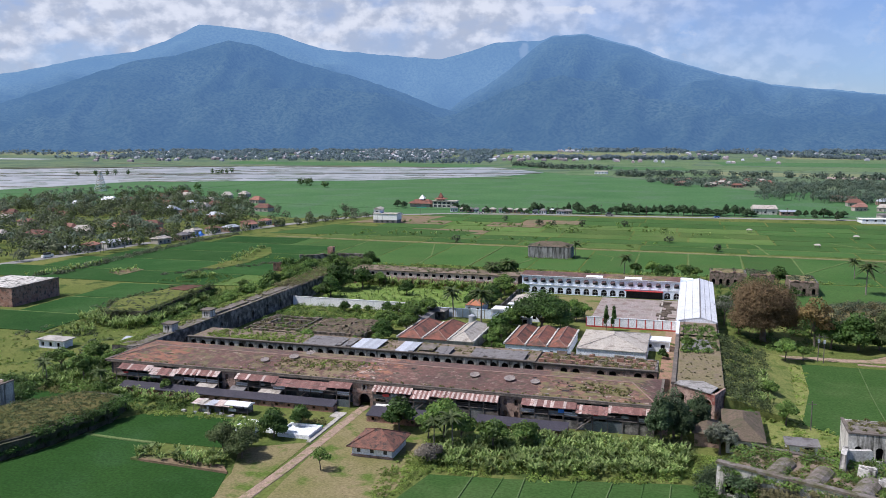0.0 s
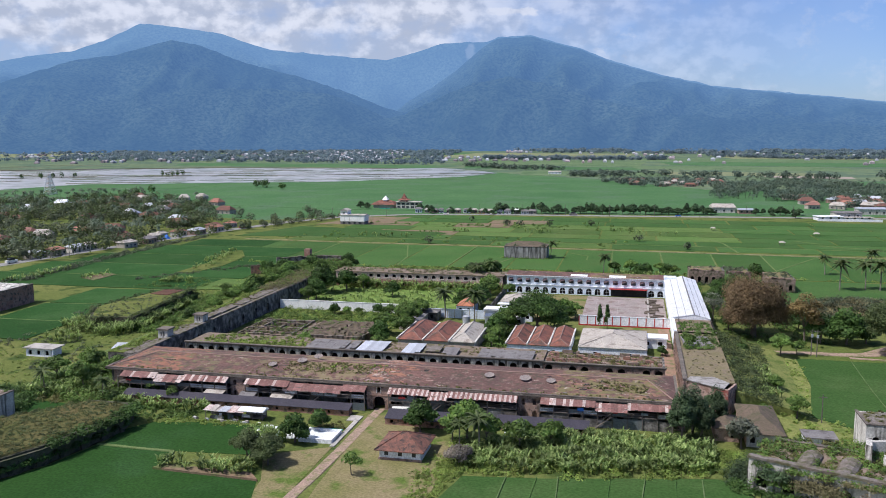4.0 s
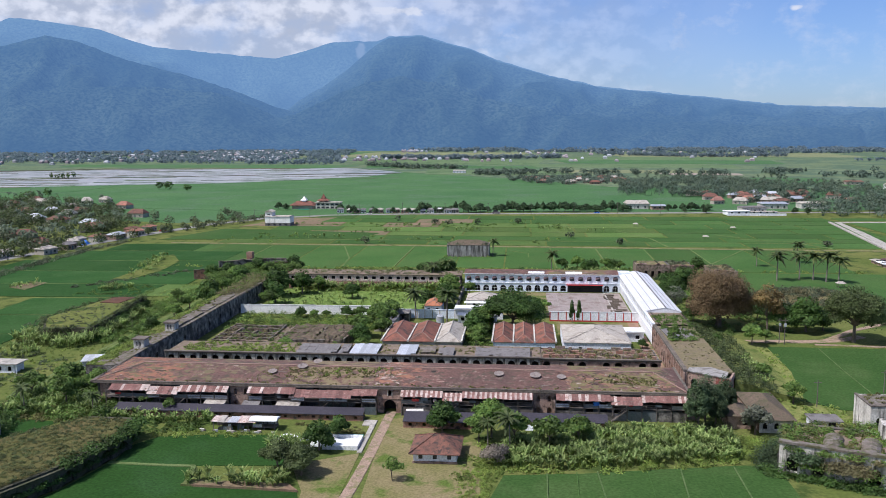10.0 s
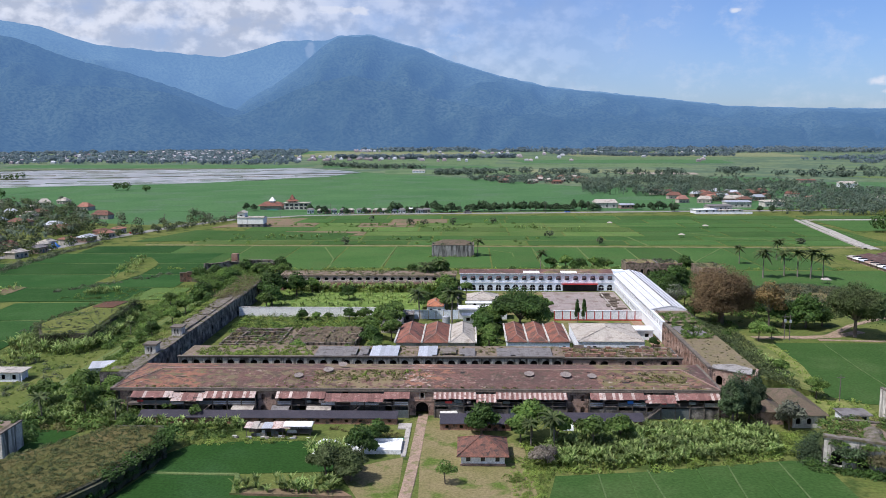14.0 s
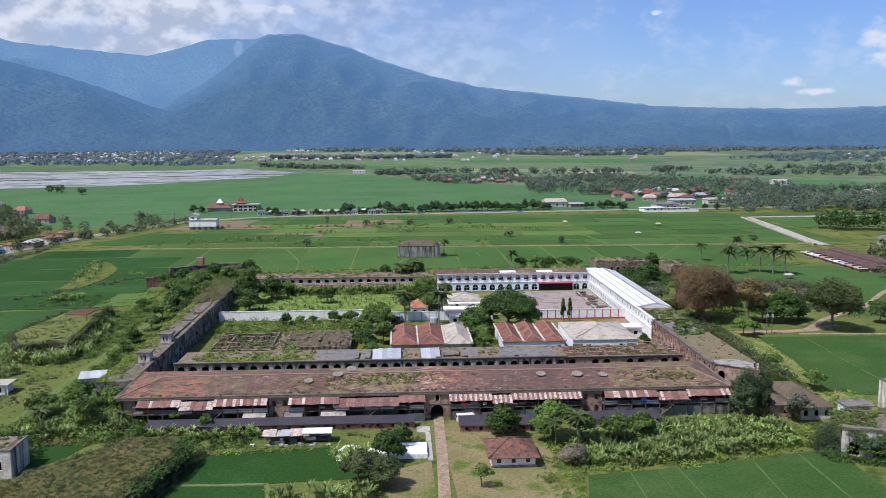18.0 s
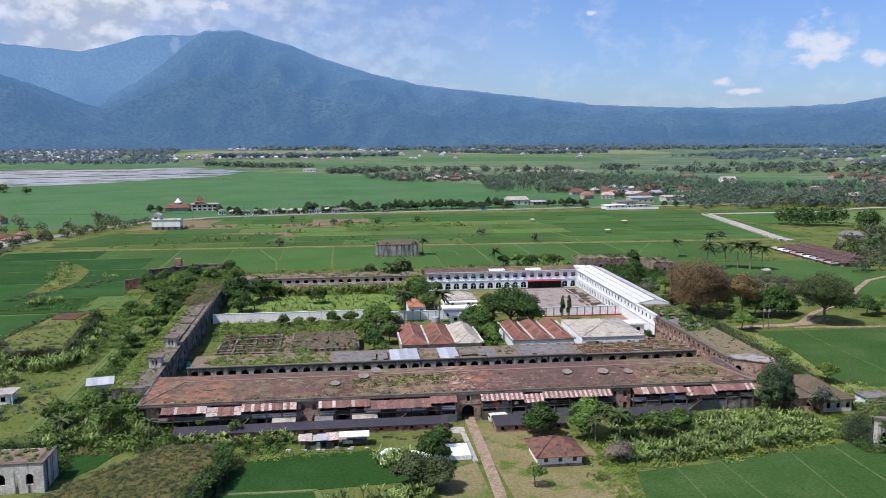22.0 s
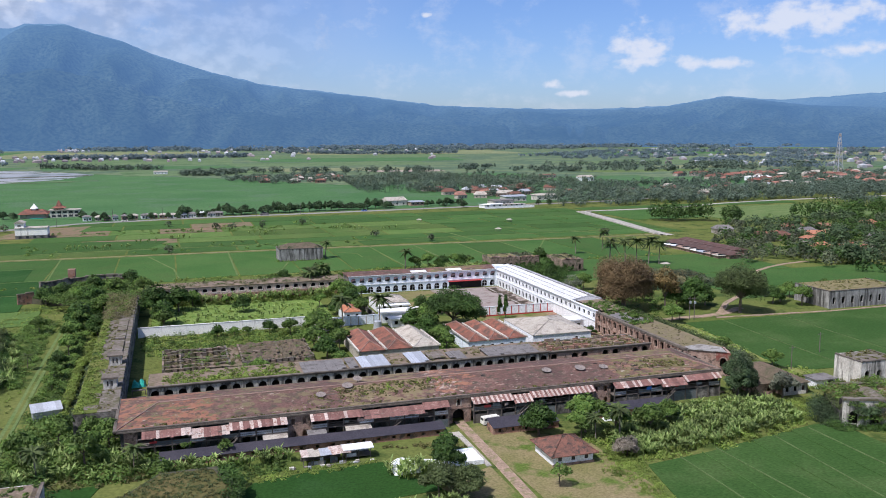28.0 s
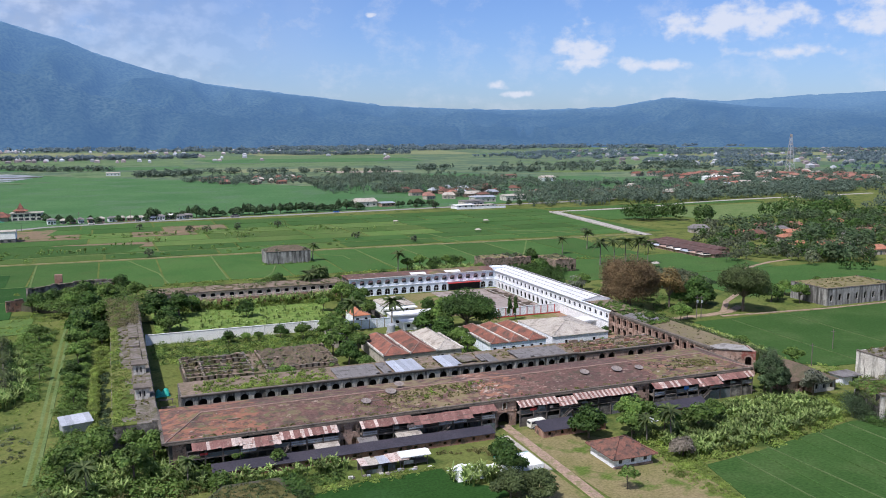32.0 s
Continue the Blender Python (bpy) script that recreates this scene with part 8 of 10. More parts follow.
def far_palms(P, label, seed, h=(7, 12)):
    g = np.random.default_rng(seed)
    V = []
    for x, y in P:
        hh = g.uniform(*h)
        b = np.array((x, y, 0.0))
        V.append((b + (-0.15, 0, 0), b + (0.15, 0, 0), b + (0.1, 0, hh), b + (-0.1, 0, hh)))
        V.append((b + (0, -0.15, 0), b + (0, 0.15, 0), b + (0, 0.1, hh), b + (0, -0.1, hh)))
        n = 15
        for k in range(n):
            a = k * math.tau / n + g.uniform(-0.3, 0.3)
            u = np.array((math.cos(a), math.sin(a), 0))
            s = np.array((-math.sin(a), math.cos(a), 0)) * 0.55
            L, up = g.uniform(2.4, 3.4), g.uniform(-0.3, 1.2)
            p0, p1, p2 = b + (0, 0, hh), b + (0, 0, hh) + u * L * 0.55 + (0, 0, L * 0.5 * up), b + (0, 0, hh) + u * L + (0, 0, L * (0.6 * up - 0.5))
            V.append((p0 - s * 0.4, p1 - s, p1 + s, p0 + s * 0.4))
            V.append((p1 - s, p2 - s * 0.2, p2 + s * 0.2, p1 + s))
    ob = new("palm_grove", quads_mesh("palm_grove", np.array(V), L_farpalm))
    tagged(ob, label, "palm trees", kind="stuff")


def put(proto, used, x, y, z=0.0, s=1.0, rot=0.0, label="", sz=None):
    """Sets the first one in place, then copies of it."""
    m = Matrix.LocRotScale((x, y, z), Euler((0, 0, rot)), (s, s, sz or s))
    if used:
        ob = copy_thing(proto, m)
        # a copy starts from the first one's own scale
        ob.matrix_basis = m
    else:
        proto.matrix_basis = m
        ob = proto
    if label:
        ob["label"] = label
    return ob


# single great trees
put(make_tree("rain_tree", "huge spreading rain tree with dry brown crown", 10.4, 20.6, 4.0, 44000, 0.31, L_brown, 1, 34, 0.9, 1.15, -0.6, up=0.9), False, 94.6, 92.2)
put(make_tree("shade_tree", "tall shade tree with open layered green crown", 8.8, 17.6, 5.2, 17000, 0.34, L_shade, 2, 17, 0.5, 1.0, 2.0), False, 131, 75)
put(make_tree("mango_tree", "dense dark green mango tree in the prison yard", 10.4, 14.0, 3.5, 9000, 0.44, L_dark, 3, 10, 0.5, 0.6, 1.2), False, 27.5, 84)
put(make_tree("autumn_tree", "thin tree with orange-brown leaves", 5.6, 15.5, 4.5, 2600, 0.5, L_orange, 4, 9, 0.3, 0.9, 2.0, False), False, 109, 88)
put(make_tree("bare_tree", "bleached tree with sparse grey leaves", 4.6, 10.5, 4.5, 700, 0.4, L_grey, 5, 6, 0.25, 0.6, 2.5, False), False, 84, 112)

round_tree = make_tree("round_tree", "round dark green broadleaf tree", 4.4, 8.0, 2.6, 1550, 0.46, L_dark, 6, 7, 0.25, 0.65, 1.0)
used = False
for x, y, s, lab in ((13.6, -15, 0.95, "dense round green tree beside the yard shed"), (121, 88, 1.45, ""), (127, 90, 1.0, ""), (113.5, 88, 1.15, ""), (-65, 134, 1.5, "broad dark tree in the fort's northwest corner"), (-57, 141, 1.2, ""),
                     (-1.5, 167, 1.45, "dark tree behind the north wing"), (95, 160, 1.2, ""), (91, 148, 1.0, ""), (86, 134, 0.9, ""), (100, 170, 1.0, ""), (108, 195, 1.1, ""), (-98, 172, 1.0, ""), (-75, 196, 1.0, ""), (-88, 121, 1.2, "broad dark tree beside the cart track"), (-82, 111, 0.9, ""),
                     (88, 64, 0.6, ""), (-35, 133, 0.8, ""), (60, 200, 0.8, ""), (72, 204, 0.8, ""), (-10.5, -26, 0.8, "small leafy tree by the yard fence"),
                     (-8, -18.5, 0.62, "")):
    put(round_tree, used, x, y, 0, s, x * 0.7 + y, lab)
    used = True
light_tree = make_tree("light_tree", "light green tree with loose crown", 3.6, 7.0, 2.6, 960, 0.43, L_mid, 7, 6, 0.18, 0.65, 1.6)
used = False
for x, y, s, lab in ((24, -16, 1.2, ""), (29, -20, 1.0, ""), (21.5, -19, 0.9, ""), (99, 68, 1.0, "low round bush-like tree at the field corner"), (104, 71, 0.6, ""),
                     (-62, 112, 1.0, ""), (-20, 70, 1.1, "light tree grown through the ruin"), (-14, 78, 1.2, ""), (-17, 86, 1.2, ""), (18, 66, 0.9, ""), (17, 58, 0.8, ""), (-57.5, -2.5, 0.55, "small bush-like tree before the gallery"),
                     (36, -22, 1.0, ""), (42, -19, 0.9, ""), (-89, 62, 0.7, ""), (-88, 88, 0.9, ""), (-89, 104, 1.0, ""), (-88, 120, 1.1, ""), (-88, 135, 1.1, ""), (78, 64, 0.6, ""), (72.5, 48, 0.55, "small tree on the ruined deck"), (86, 8, 0.6, ""),
                     (84, 46, 0.7, ""), (92, 30, 0.7, ""), (94, 12, 0.8, ""), (-72, 4, 1.0, ""), (-76, -4, 1.1, ""), (-82, 8, 1.1, ""), (-88, 2, 1.0, ""), (-76, 12, 0.8, ""), (95, 96, 0.8, ""), (160, 78, 1.1, ""), (157, 86, 0.9, "")):
    put(light_tree, used, x, y, 6.3 if lab.endswith("deck") else 0, s, x * 1.3 + y, lab)
    used = True
path_tree = make_tree("path_tree", "spreading grey-green tree beside the path", 3.7, 6.6, 2.2, 3000, 0.27, L_olive, 63, 9, 0.18, 0.65, 1.2)
put(path_tree, False, -15.5, -37.5)
put(path_tree, True, -10.8, -39.0, 0, 0.95, 2.1)
put(path_tree, True, -12.5, -34.0, 0, 0.7, 0.9)
tall_tree = make_tree("tall_tree", "tall dark leafy tree at the barracks' corner", 3.1, 11.8, 3.0, 6500, 0.25, L_deep, 61, 15, 0.28, 1.0, 0.6)
put(tall_tree, False, 68.0, -8.0)
put(tall_tree, True, 72, -6.5, 0, 0.8, 1.3)
scrub([(65.4, -9.2), (73.5, -9.6), (74, -6.5), (66, -5.6)], 34, L_olive, "tangled bushes at the tall trees' feet", 205, size=(1.2, 2.8), leaf=0.26, per=110)
scrub([(67.0, -9.6), (71.0, -8.6), (72.5, -4.4), (69.5, -3.2), (66.2, -7.0)], 22, L_village, "ragged creepers in the tall trees' crowns", 206, size=(0.7, 1.5), leaf=0.26, per=70, height=lambda x, y: 7.0 + 3.6 * math.sin(x * 2.1 + y * 1.3))
put(tall_tree, True, 70.5, -3.5, 0, 0.95, 2.6)
put(tall_tree, True, 75.5, 0.5, 0, 0.85, 0.6)
small_tree = make_tree("young_tree", "slender young tree on the dry yard grass", 2.1, 4.6, 1.9, 420, 0.32, L_mid, 8, 5, 0.1, 0.7, 1.6, False)
put(small_tree, False, 6.6, -40)
put(small_tree, True, -62, -16, 0, 1.1, 1.0, "slender bushy tree by the fort's corner")
put(small_tree, True, -50, -6.5, 0, 0.85, 2.0, "small bushy tree before the gallery")
grey_tree = make_tree("silver_tree", "grey-green silvery leafed tree by the guard house", 3.6, 6.6, 2.4, 1100, 0.4, L_grey, 9, 6, 0.2, 0.7, 1.0)
put(grey_tree, False, 79.6, -9.9)
flower = make_tree("frangipani", "grey-pink bushy tree beside the cottage", 2.9, 4.2, 1.2, 2000, 0.26, L_flower, 10, 8, 0.12, 0.8, 0.4)
put(flower, False, 25.4, -31)
cyp = make_tree("cypress", "tall narrow dark cypress by the prison wall", 1.0, 8.6, 1.0, 900, 0.3, L_dark, 11, 3, 0.15, 3.0, 0.6)
put(cyp, False, 47.0, 92)
put(cyp, True, 49.4, 92.4, 0, 1.0, 1.0)

# coconut palms
palm = make_palm("coconut palm with drooping fronds", 7.6, 1)
used = False
for x, y, s, lab in ((28, -23.5, 0.95, "coconut palm beside the cottage"), (23.5, -21.5, 0.7, ""), (-6.0, 98, 1.3, "coconut palm in the prison yard"), (5.2, 93, 1.4, "coconut palm in the prison yard"), (44, 203, 1.2, ""), (15.5, 252, 1.1, ""), (-8.7, 163, 1.0, "coconut palm behind the ruined wing"), (139.5, 184, 1.55, ""), (150.3, 188.5, 1.45, ""),
                     (155.6, 187, 1.5, ""), (159.5, 182.5, 1.6, ""), (163.7, 180, 1.4, ""), (164, 237, 1.3, ""), (142, 225, 1.1, ""), (-6, 160, 1.25, ""), (-2, 166, 1.3, ""), (-97, 75, 0.55, "low palm beside the cart track"), (-84, -8, 0.8, ""), (-67, -9, 0.7, ""), (-79, 20, 0.6, "")):
    put(palm, used, x, y, 0, s, x + y * 2, lab)
    used = True

# banana plants and scrub
banana_grove([(25, -33), (42, -32.5), (60, -28.5), (73, -25.5), (74, -13), (60, -10), (46, -11), (36, -14), (26, -22)], 760, "dense grove of tall banana plants before the barracks", 1, h=(1.8, 3.3))
banana_grove([(-31, -45.5), (-14, -46), (-12, -40), (-30, -41)], 60, "row of banana plants on a field bank", 2, h=(1.8, 3.2))
banana_grove([(-21.5, -29), (-13, -28), (-12, -24), (-21.5, -23)], 40, "clump of banana plants around the tarpaulins", 3, h=(2, 3.4))
banana_grove([(-62, -12.5), (-38, -13.5), (-38, -9.5), (-62, -9)], 60, "banana plants along the outbuilding", 4, h=(1.8, 3.2))
banana_grove([(-64, 108), (-10, 108), (-8, 150), (-64, 150)], 230, "banana plants filling the northern garden", 5, h=(0.9, 2.0))
banana_grove([(-104, 62), (-100, 62), (-103, 100), (-107, 100)], 70, "banana plants below the ravelin", 6, h=(2.4, 4))
# growth over the western ravelin's rim and foot
RIM = [(-103, 60), (-109, 111), (-120, 108), (-126, 72), (-118, 58)]
g = random.Random(171)
rim_spots = []
for (xa, ya), (xb, yb) in zip(RIM, RIM[1:] + RIM[:1]):
    for _ in range(int(math.hypot(xb - xa, yb - ya) * 2.4)):
        k = g.random()
        rim_spots.append((xa + (xb - xa) * k + g.uniform(-0.9, 0.9), ya + (yb - ya) * k + g.uniform(-0.9, 0.9)))
scrub(rim_spots, len(rim_spots), L_olive, "olive creepers and bushes round the western ravelin's rim", 171, size=(0.6, 1.6), leaf=0.36, height=lambda x, y: 2.6 + 1.6 * math.sin(x * 2.3 + y * 1.7))
scrub(rim_spots[::2], len(rim_spots[::2]), L_dark, "dark bushes at the western ravelin's foot", 172, size=(0.8, 2.0), leaf=0.4, height=lambda x, y: 0.6)
banana_grove([(-126, 54), (-104, 50), (-98, 60), (-104, 70), (-118, 58), (-128, 66)], 120, "large banana plants before the western ravelin", 173, h=(2.6, 4.6))
banana_grove([(-128, 66), (-104, 56), (-98, 64), (-104, 74), (-124, 80)], 130, "banana plants below the ravelin", 7, h=(2.4, 4))
banana_grove([(-90, -12), (-64, -12), (-66, 4), (-88, 8)], 90, "banana plants in the thicket", 8, h=(2.2, 3.8))
banana_grove([(50, 190), (80, 192), (80, 204), (50, 206)], 90, "banana plants behind the white wing", 9, h=(2.4, 4))
scrub([(25, -35), (45, -34), (71.5, -27.5), (71.5, -10), (60, -9.5), (30, -12), (22, -20)], 260, L_bright, "bright green undergrowth before the barracks", 21, size=(0.7, 1.6))
scrub([(19, -38), (27, -36), (27, -28), (19.5, -27)], 40, L_bright, "bright green weeds beside the cottage", 22, size=(0.4, 1.0), leaf=0.3)
scrub([(-92, -9), (-71, -12), (-60, -14), (-60, 0), (-70, 4), (-72, 22), (-92, 22)], 330, L_mid, "tangled green thicket at the fort's corner", 23, size=(1.0, 2.6), leaf=0.5, per=60)
scrub([(-92, -14), (-62, -14), (-62, -6), (-92, -4)], 60, L_dry, "dry brown creepers in the thicket", 24, size=(0.8, 1.6))
scrub([(-52, -27), (-54, -48), (-60, -60), (-68, -70), (-88, -70), (-84, -50), (-69, -30), (-62, -21), (-54, -21)], 1500, L_dry, "dry brown weeds on the ravelin", 25, z=3.95, size=(0.2, 0.55), leaf=0.2, per=20)
scrub([(-52, -27), (-54, -48), (-60, -60), (-68, -70), (-88, -70), (-84, -50), (-69, -30), (-62, -21), (-54, -21)], 1300, L_olive, "dull green weeds on the ravelin", 26, z=4.0, size=(0.25, 0.7), leaf=0.22, per=22)
scrub([(-48.4, -22), (-48.6, -28), (-52.6, -48), (-55.5, -48), (-52, -28), (-52, -20)], 120, L_dark, "dark creepers hanging over the ravelin wall", 27, z=3.0, size=(0.8, 1.6))
scrub([(-50, -20), (-62, -18), (-64, -10), (-40, -9), (-38, -16)], 100, L_mid, "green weeds behind the ravelin", 28, size=(0.5, 1.4))
scrub([(-91.5, 22), (-86, 22), (-86, 150), (-91, 150)], 300, L_mid, "bushes along the dry moat below the rampart", 29, size=(0.6, 1.8), leaf=0.46)
scrub([(-83.6, 76), (-80, 76), (-80, 150), (-83.6, 150)], 200, L_bright, "bright low growth in the dry moat", 129, size=(0.4, 1.2), leaf=0.36)
scrub([(-84.1, 26), (-82.9, 26), (-82.8, 78), (-84.0, 78)], 170, L_bright, "bright green hedge grown over an old wall", 142, z=0.9, size=(0.7, 1.2), leaf=0.32, per=60)
scrub([(-79.2, 14), (-75, 14), (-75.4, 60), (-79.2, 60)], 330, L_bright, "yellow-green grass on the rampart", 143, z=6.02, size=(0.12, 0.36), leaf=0.24, per=16)
scrub([(-82.6, 24), (-80.2, 24), (-80.2, 76), (-82.6, 76)], 110, L_deep, "dark weeds in the ditch below the rampart", 130, size=(0.4, 0.9), leaf=0.36)
scrub([(-87.4, 34), (-85.4, 34), (-85.2, 124), (-87.2, 124)], 150, L_mid, "bushes beside the ditch", 144, size=(0.8, 1.7), leaf=0.4)
scrub([(-79, 104), (-71, 106), (-71, 148), (-80, 150)], 170, L_tan, "dry brown shrubs over the rampart's end", 131, z=5.8, size=(0.7, 2.0), leaf=0.42)
scrub([(-79, 112), (-71, 114), (-71, 148), (-80, 150)], 60, L_mid, "green shrubs over the rampart's end", 132, z=5.8, size=(0.7, 1.8), leaf=0.42)
scrub([(-66, 154.4), (5, 154.4), (5, 165), (-66, 165)], 170, L_tan, "dry brush on the ruined wing's roof", 181, z=6.2, size=(0.2, 0.7), leaf=0.3, per=24)
scrub([(-66, 154.4), (5, 154.4), (5, 165), (-66, 165)], 80, L_olive, "bushes on the ruined wing's roof", 182, z=6.2, size=(0.3, 1.1), leaf=0.34, per=34)
scrub([(-62, 149), (6, 149), (6, 153.4), (-62, 153.4)], 190, L_bright, "tall bright growth against the ruined wing", 133, size=(1.2, 2.4), leaf=0.5)
banana_grove([(-62, 147.5), (5, 147.5), (5, 153), (-62, 153)], 120, "tall banana plants against the ruined wing", 41, h=(3.4, 4.8))
scrub([(-127, 60), (-96, 56), (-96, 130), (-104, 150), (-108, 112), (-103, 62)], 320, L_mid, "bushes around the western ravelin", 31, size=(0.7, 1.8))
scrub([(-79.3, 12), (-77.2, 12), (-76.5, 118), (-72, 120), (-72, 146), (-79.3, 146)], 260, L_bright, "weeds along the rampart top", 32, z=6.05, size=(0.3, 0.9), leaf=0.3, per=30)
scrub([(-108, 176), (-92, 194), (-78, 199), (-70, 168), (-70, 140), (-90, 140), (-102, 158)], 330, L_mid, "thick bushes over the northwest bastion", 33, z=3.5, size=(1.0, 2.6), leaf=0.55, per=60)
scrub([(88, 166), (92, 190), (108, 190), (114, 172), (104, 158), (84, 120), (83, 160)], 220, L_dark, "thick bushes over the northeast bastion", 34, z=1.5, size=(0.9, 2.4), leaf=0.55, per=60)
scrub([(-25, 2.0), (-4, 3.0), (-3, 8.6), (-14, 9.0), (-25, 7.4)], 150, L_dry, "dry yellow grass grown on the barracks roof", 161, size=(0.12, 0.42), leaf=0.24, per=16, height=lambda x, y: 6.1 + (y + 1.7) * 1.5 / 11.3)
scrub([(41, 1.0), (64, 1.0), (61, 8.4), (42, 8.4)], 55, L_tan, "dry grass tufts on the barracks roof", 162, size=(0.1, 0.34), leaf=0.22, per=14, height=lambda x, y: 6.1 + (y + 1.7) * 1.5 / 11.3)
scrub([(-62, 28.5), (-30, 28.5), (-30, 31), (-62, 32)], 120, L_bright, "bright grass along the flat roof's edge", 163, z=5.75, size=(0.2, 0.6), leaf=0.3, per=24)
scrub([(-60, 28.5), (-30, 28.5), (-30, 38), (-62, 38)], 180, L_bright, "tall bright grass on the flat roof", 35, z=5.7, size=(0.3, 1.0), leaf=0.34, per=30)
scrub([(-62, 53), (-23, 53), (-23, 76), (-62, 76)], 80, L_mid, "weeds and saplings in the roofless ruin", 36, z=2.2, size=(0.5, 1.5), leaf=0.4)
scrub([(-46, 42), (-36, 42), (-38, 52), (-43, 53)], 60, L_mid, "tall green thicket climbing before the ruin", 164, z=0.8, size=(1.2, 2.8), leaf=0.4, per=90)
scrub([(-64, 40), (-14, 40), (-14, 53), (-64, 53)], 200, L_mid, "weeds between the ruined rows", 37, size=(0.6, 1.8), leaf=0.45)
scrub([(-68, 78), (-14, 78), (-14, 102), (-68, 102)], 240, L_mid, "weedy shrubs before the white garden wall", 38, size=(0.6, 2.2), leaf=0.45)
scrub([(-66, 106), (-8, 106), (-8, 152), (-66, 152)], 300, L_bright, "bright green growth in the northern garden", 39, size=(0.2, 0.7), leaf=0.3)
scrub([(36, 28.5), (65, 28.5), (65, 39), (36, 39)], 150, L_dry, "dry weeds on the rubble roof", 40, z=5.3, size=(0.3, 0.9), leaf=0.3, per=26)
scrub([(36, 40), (66, 40), (66, 52), (36, 52)], 110, L_grey, "grey-green weeds beside the workshop", 41, size=(0.6, 1.6))
scrub([(-14, 40), (36, 40), (36, 51), (-14, 51)], 130, L_mid, "weeds behind the inner row", 42, size=(0.5, 1.3))
scrub([(71, 46), (80.5, 46), (80.5, 79), (71, 79)], 90, L_mid, "shrubs on the east deck", 43, z=6.5, size=(0.4, 1.3))
scrub([(71, 14), (80.5, 14), (80.5, 45), (71, 45)], 70, L_tan, "dry weeds on the ruined deck", 44, z=6.3, size=(0.1, 0.3), leaf=0.2)
scrub([(81, 14), (90, 13), (92, 40), (93, 62), (96, 72), (81, 76)], 300, L_olive, "thick shrubs over the east embankment", 45, size=(0.9, 2.2), height=lambda x, y: max(0, 5.0 - (x - 81) * 0.31))
scrub([(82, -8), (97, -6), (97, 16), (84, 22)], 90, L_bright, "bright shrubs behind the guard house", 46, size=(0.5, 1.3))
scrub([(80, -28), (104, -38), (112, -25), (104, -16), (83, -16)], 260, L_dry, "dry weeds over the broken vaults", 47, z=4.6, size=(0.3, 1.0), leaf=0.34, per=30)
scrub([(80, -28), (104, -38), (112, -25), (104, -16), (83, -16)], 190, L_mid, "green weeds over the broken vaults", 48, z=4.6, size=(0.4, 1.5), leaf=0.4)
scrub([(76.5, -27), (77.5, -31), (103, -42), (103, -43), (76, -32)], 110, L_dark, "dark creepers at the foot of the ruined wall", 49, size=(0.6, 1.9), leaf=0.42)
scrub([(72, -24), (79, -26), (79, -14), (72, -12)], 70, L_bright, "weeds by the guard house", 50, size=(0.4, 1.2))
def mound_z(x, y):
    u, v = (x - 138) / 24, (y - 138.2) / 16.2
    return max(0.0, 1 - u * u - v * v) ** 0.8 * 3.6


scrub([(116, 130), (124, 124), (150, 123), (160, 132), (158, 148), (140, 153), (120, 150)], 300, L_village, "dull green bushes over the mound", 151, size=(0.8, 2.4), leaf=0.5, height=mound_z)
scrub([(118, 126), (150, 123), (156, 140), (124, 146)], 130, L_tan, "bare brown brush over the mound", 152, size=(0.8, 2.2), leaf=0.44, height=mound_z)
scrub([(116, 122.5), (158, 122), (160, 126), (116, 126.5)], 90, L_deep, "dark bushes at the mound's foot", 153, size=(1.0, 2.4), leaf=0.5)
scrub([(122, 134), (128, 144), (148, 146), (154, 138), (140, 130)], 130, L_dry, "dry brush over the mound", 51, z=1.8, size=(0.6, 1.6))
scrub([(-150, 130), (-120, 134), (-118, 150), (-140, 158)], 60, L_mid, "bushes on a field bank", 52, size=(0.6, 1.5))
scrub([(-162, 150), (-126, 196), (-122, 190), (-156, 146)], 60, L_village, "dull bushes on a field bank", 53, size=(0.6, 1.5))
scrub([(-4, 196), (-70, 205), (-70, 168), (90, 168), (88, 200), (40, 206)], 300, L_mid, "bushes behind the north wings", 54, size=(0.7, 2.2), leaf=0.55)
scrub([(-212, 120), (-202, 138), (-204, 178), (-207, 228), (-203, 300), (-209, 300), (-214, 228), (-211, 178), (-209, 140)], 170, L_village, "dusty bushes along the western field edge", 55, size=(0.8, 2.6), leaf=0.6)
banana_grove([(-212, 122), (-202, 138), (-203, 170), (-210, 170)], 46, "banana plants along the western field edge", 11, h=(2, 3.4))
banana_grove([(-184, 146), (-174, 141), (-174, 158), (-180, 160)], 26, "banana plants on an island of soil in the rice", 12, h=(1.6, 2.8))
banana_grove([(-142, 138), (-130, 144), (-132, 152), (-142, 150)], 40, "banana plants on a field bank", 13, h=(2, 3.2))
banana_grove([(-147, 172), (-141, 186), (-155, 244), (-162, 240), (-152, 196)], 70, "banana plants along a brown field bank", 14, h=(1.8, 3))
banana_grove([(-124, 40), (-113, 36), (-98, 76), (-104, 80), (-118, 56)], 110, "banana plants below the ravelin", 15, h=(1.8, 3.2))
for k, (x, y, n) in enumerate(((-108, 326, 7), (-95, 326, 7), (-87, 328, 6), (-72, 348, 7), (-54, 358, 9), (-44, 392, 8), (-27, 407, 10), (-7, 365, 9), (3, 368, 9), (27, 413, 9), (48, 380, 9), (60, 372, 7), (78, 366, 6))):
    banana_grove([(x - 6, y - 3), (x + 6, y - 3), (x + 6, y + 3), (x - 6, y + 3)], n, "small group of banana plants on a dry field", 20 + k, h=(2, 3.6))
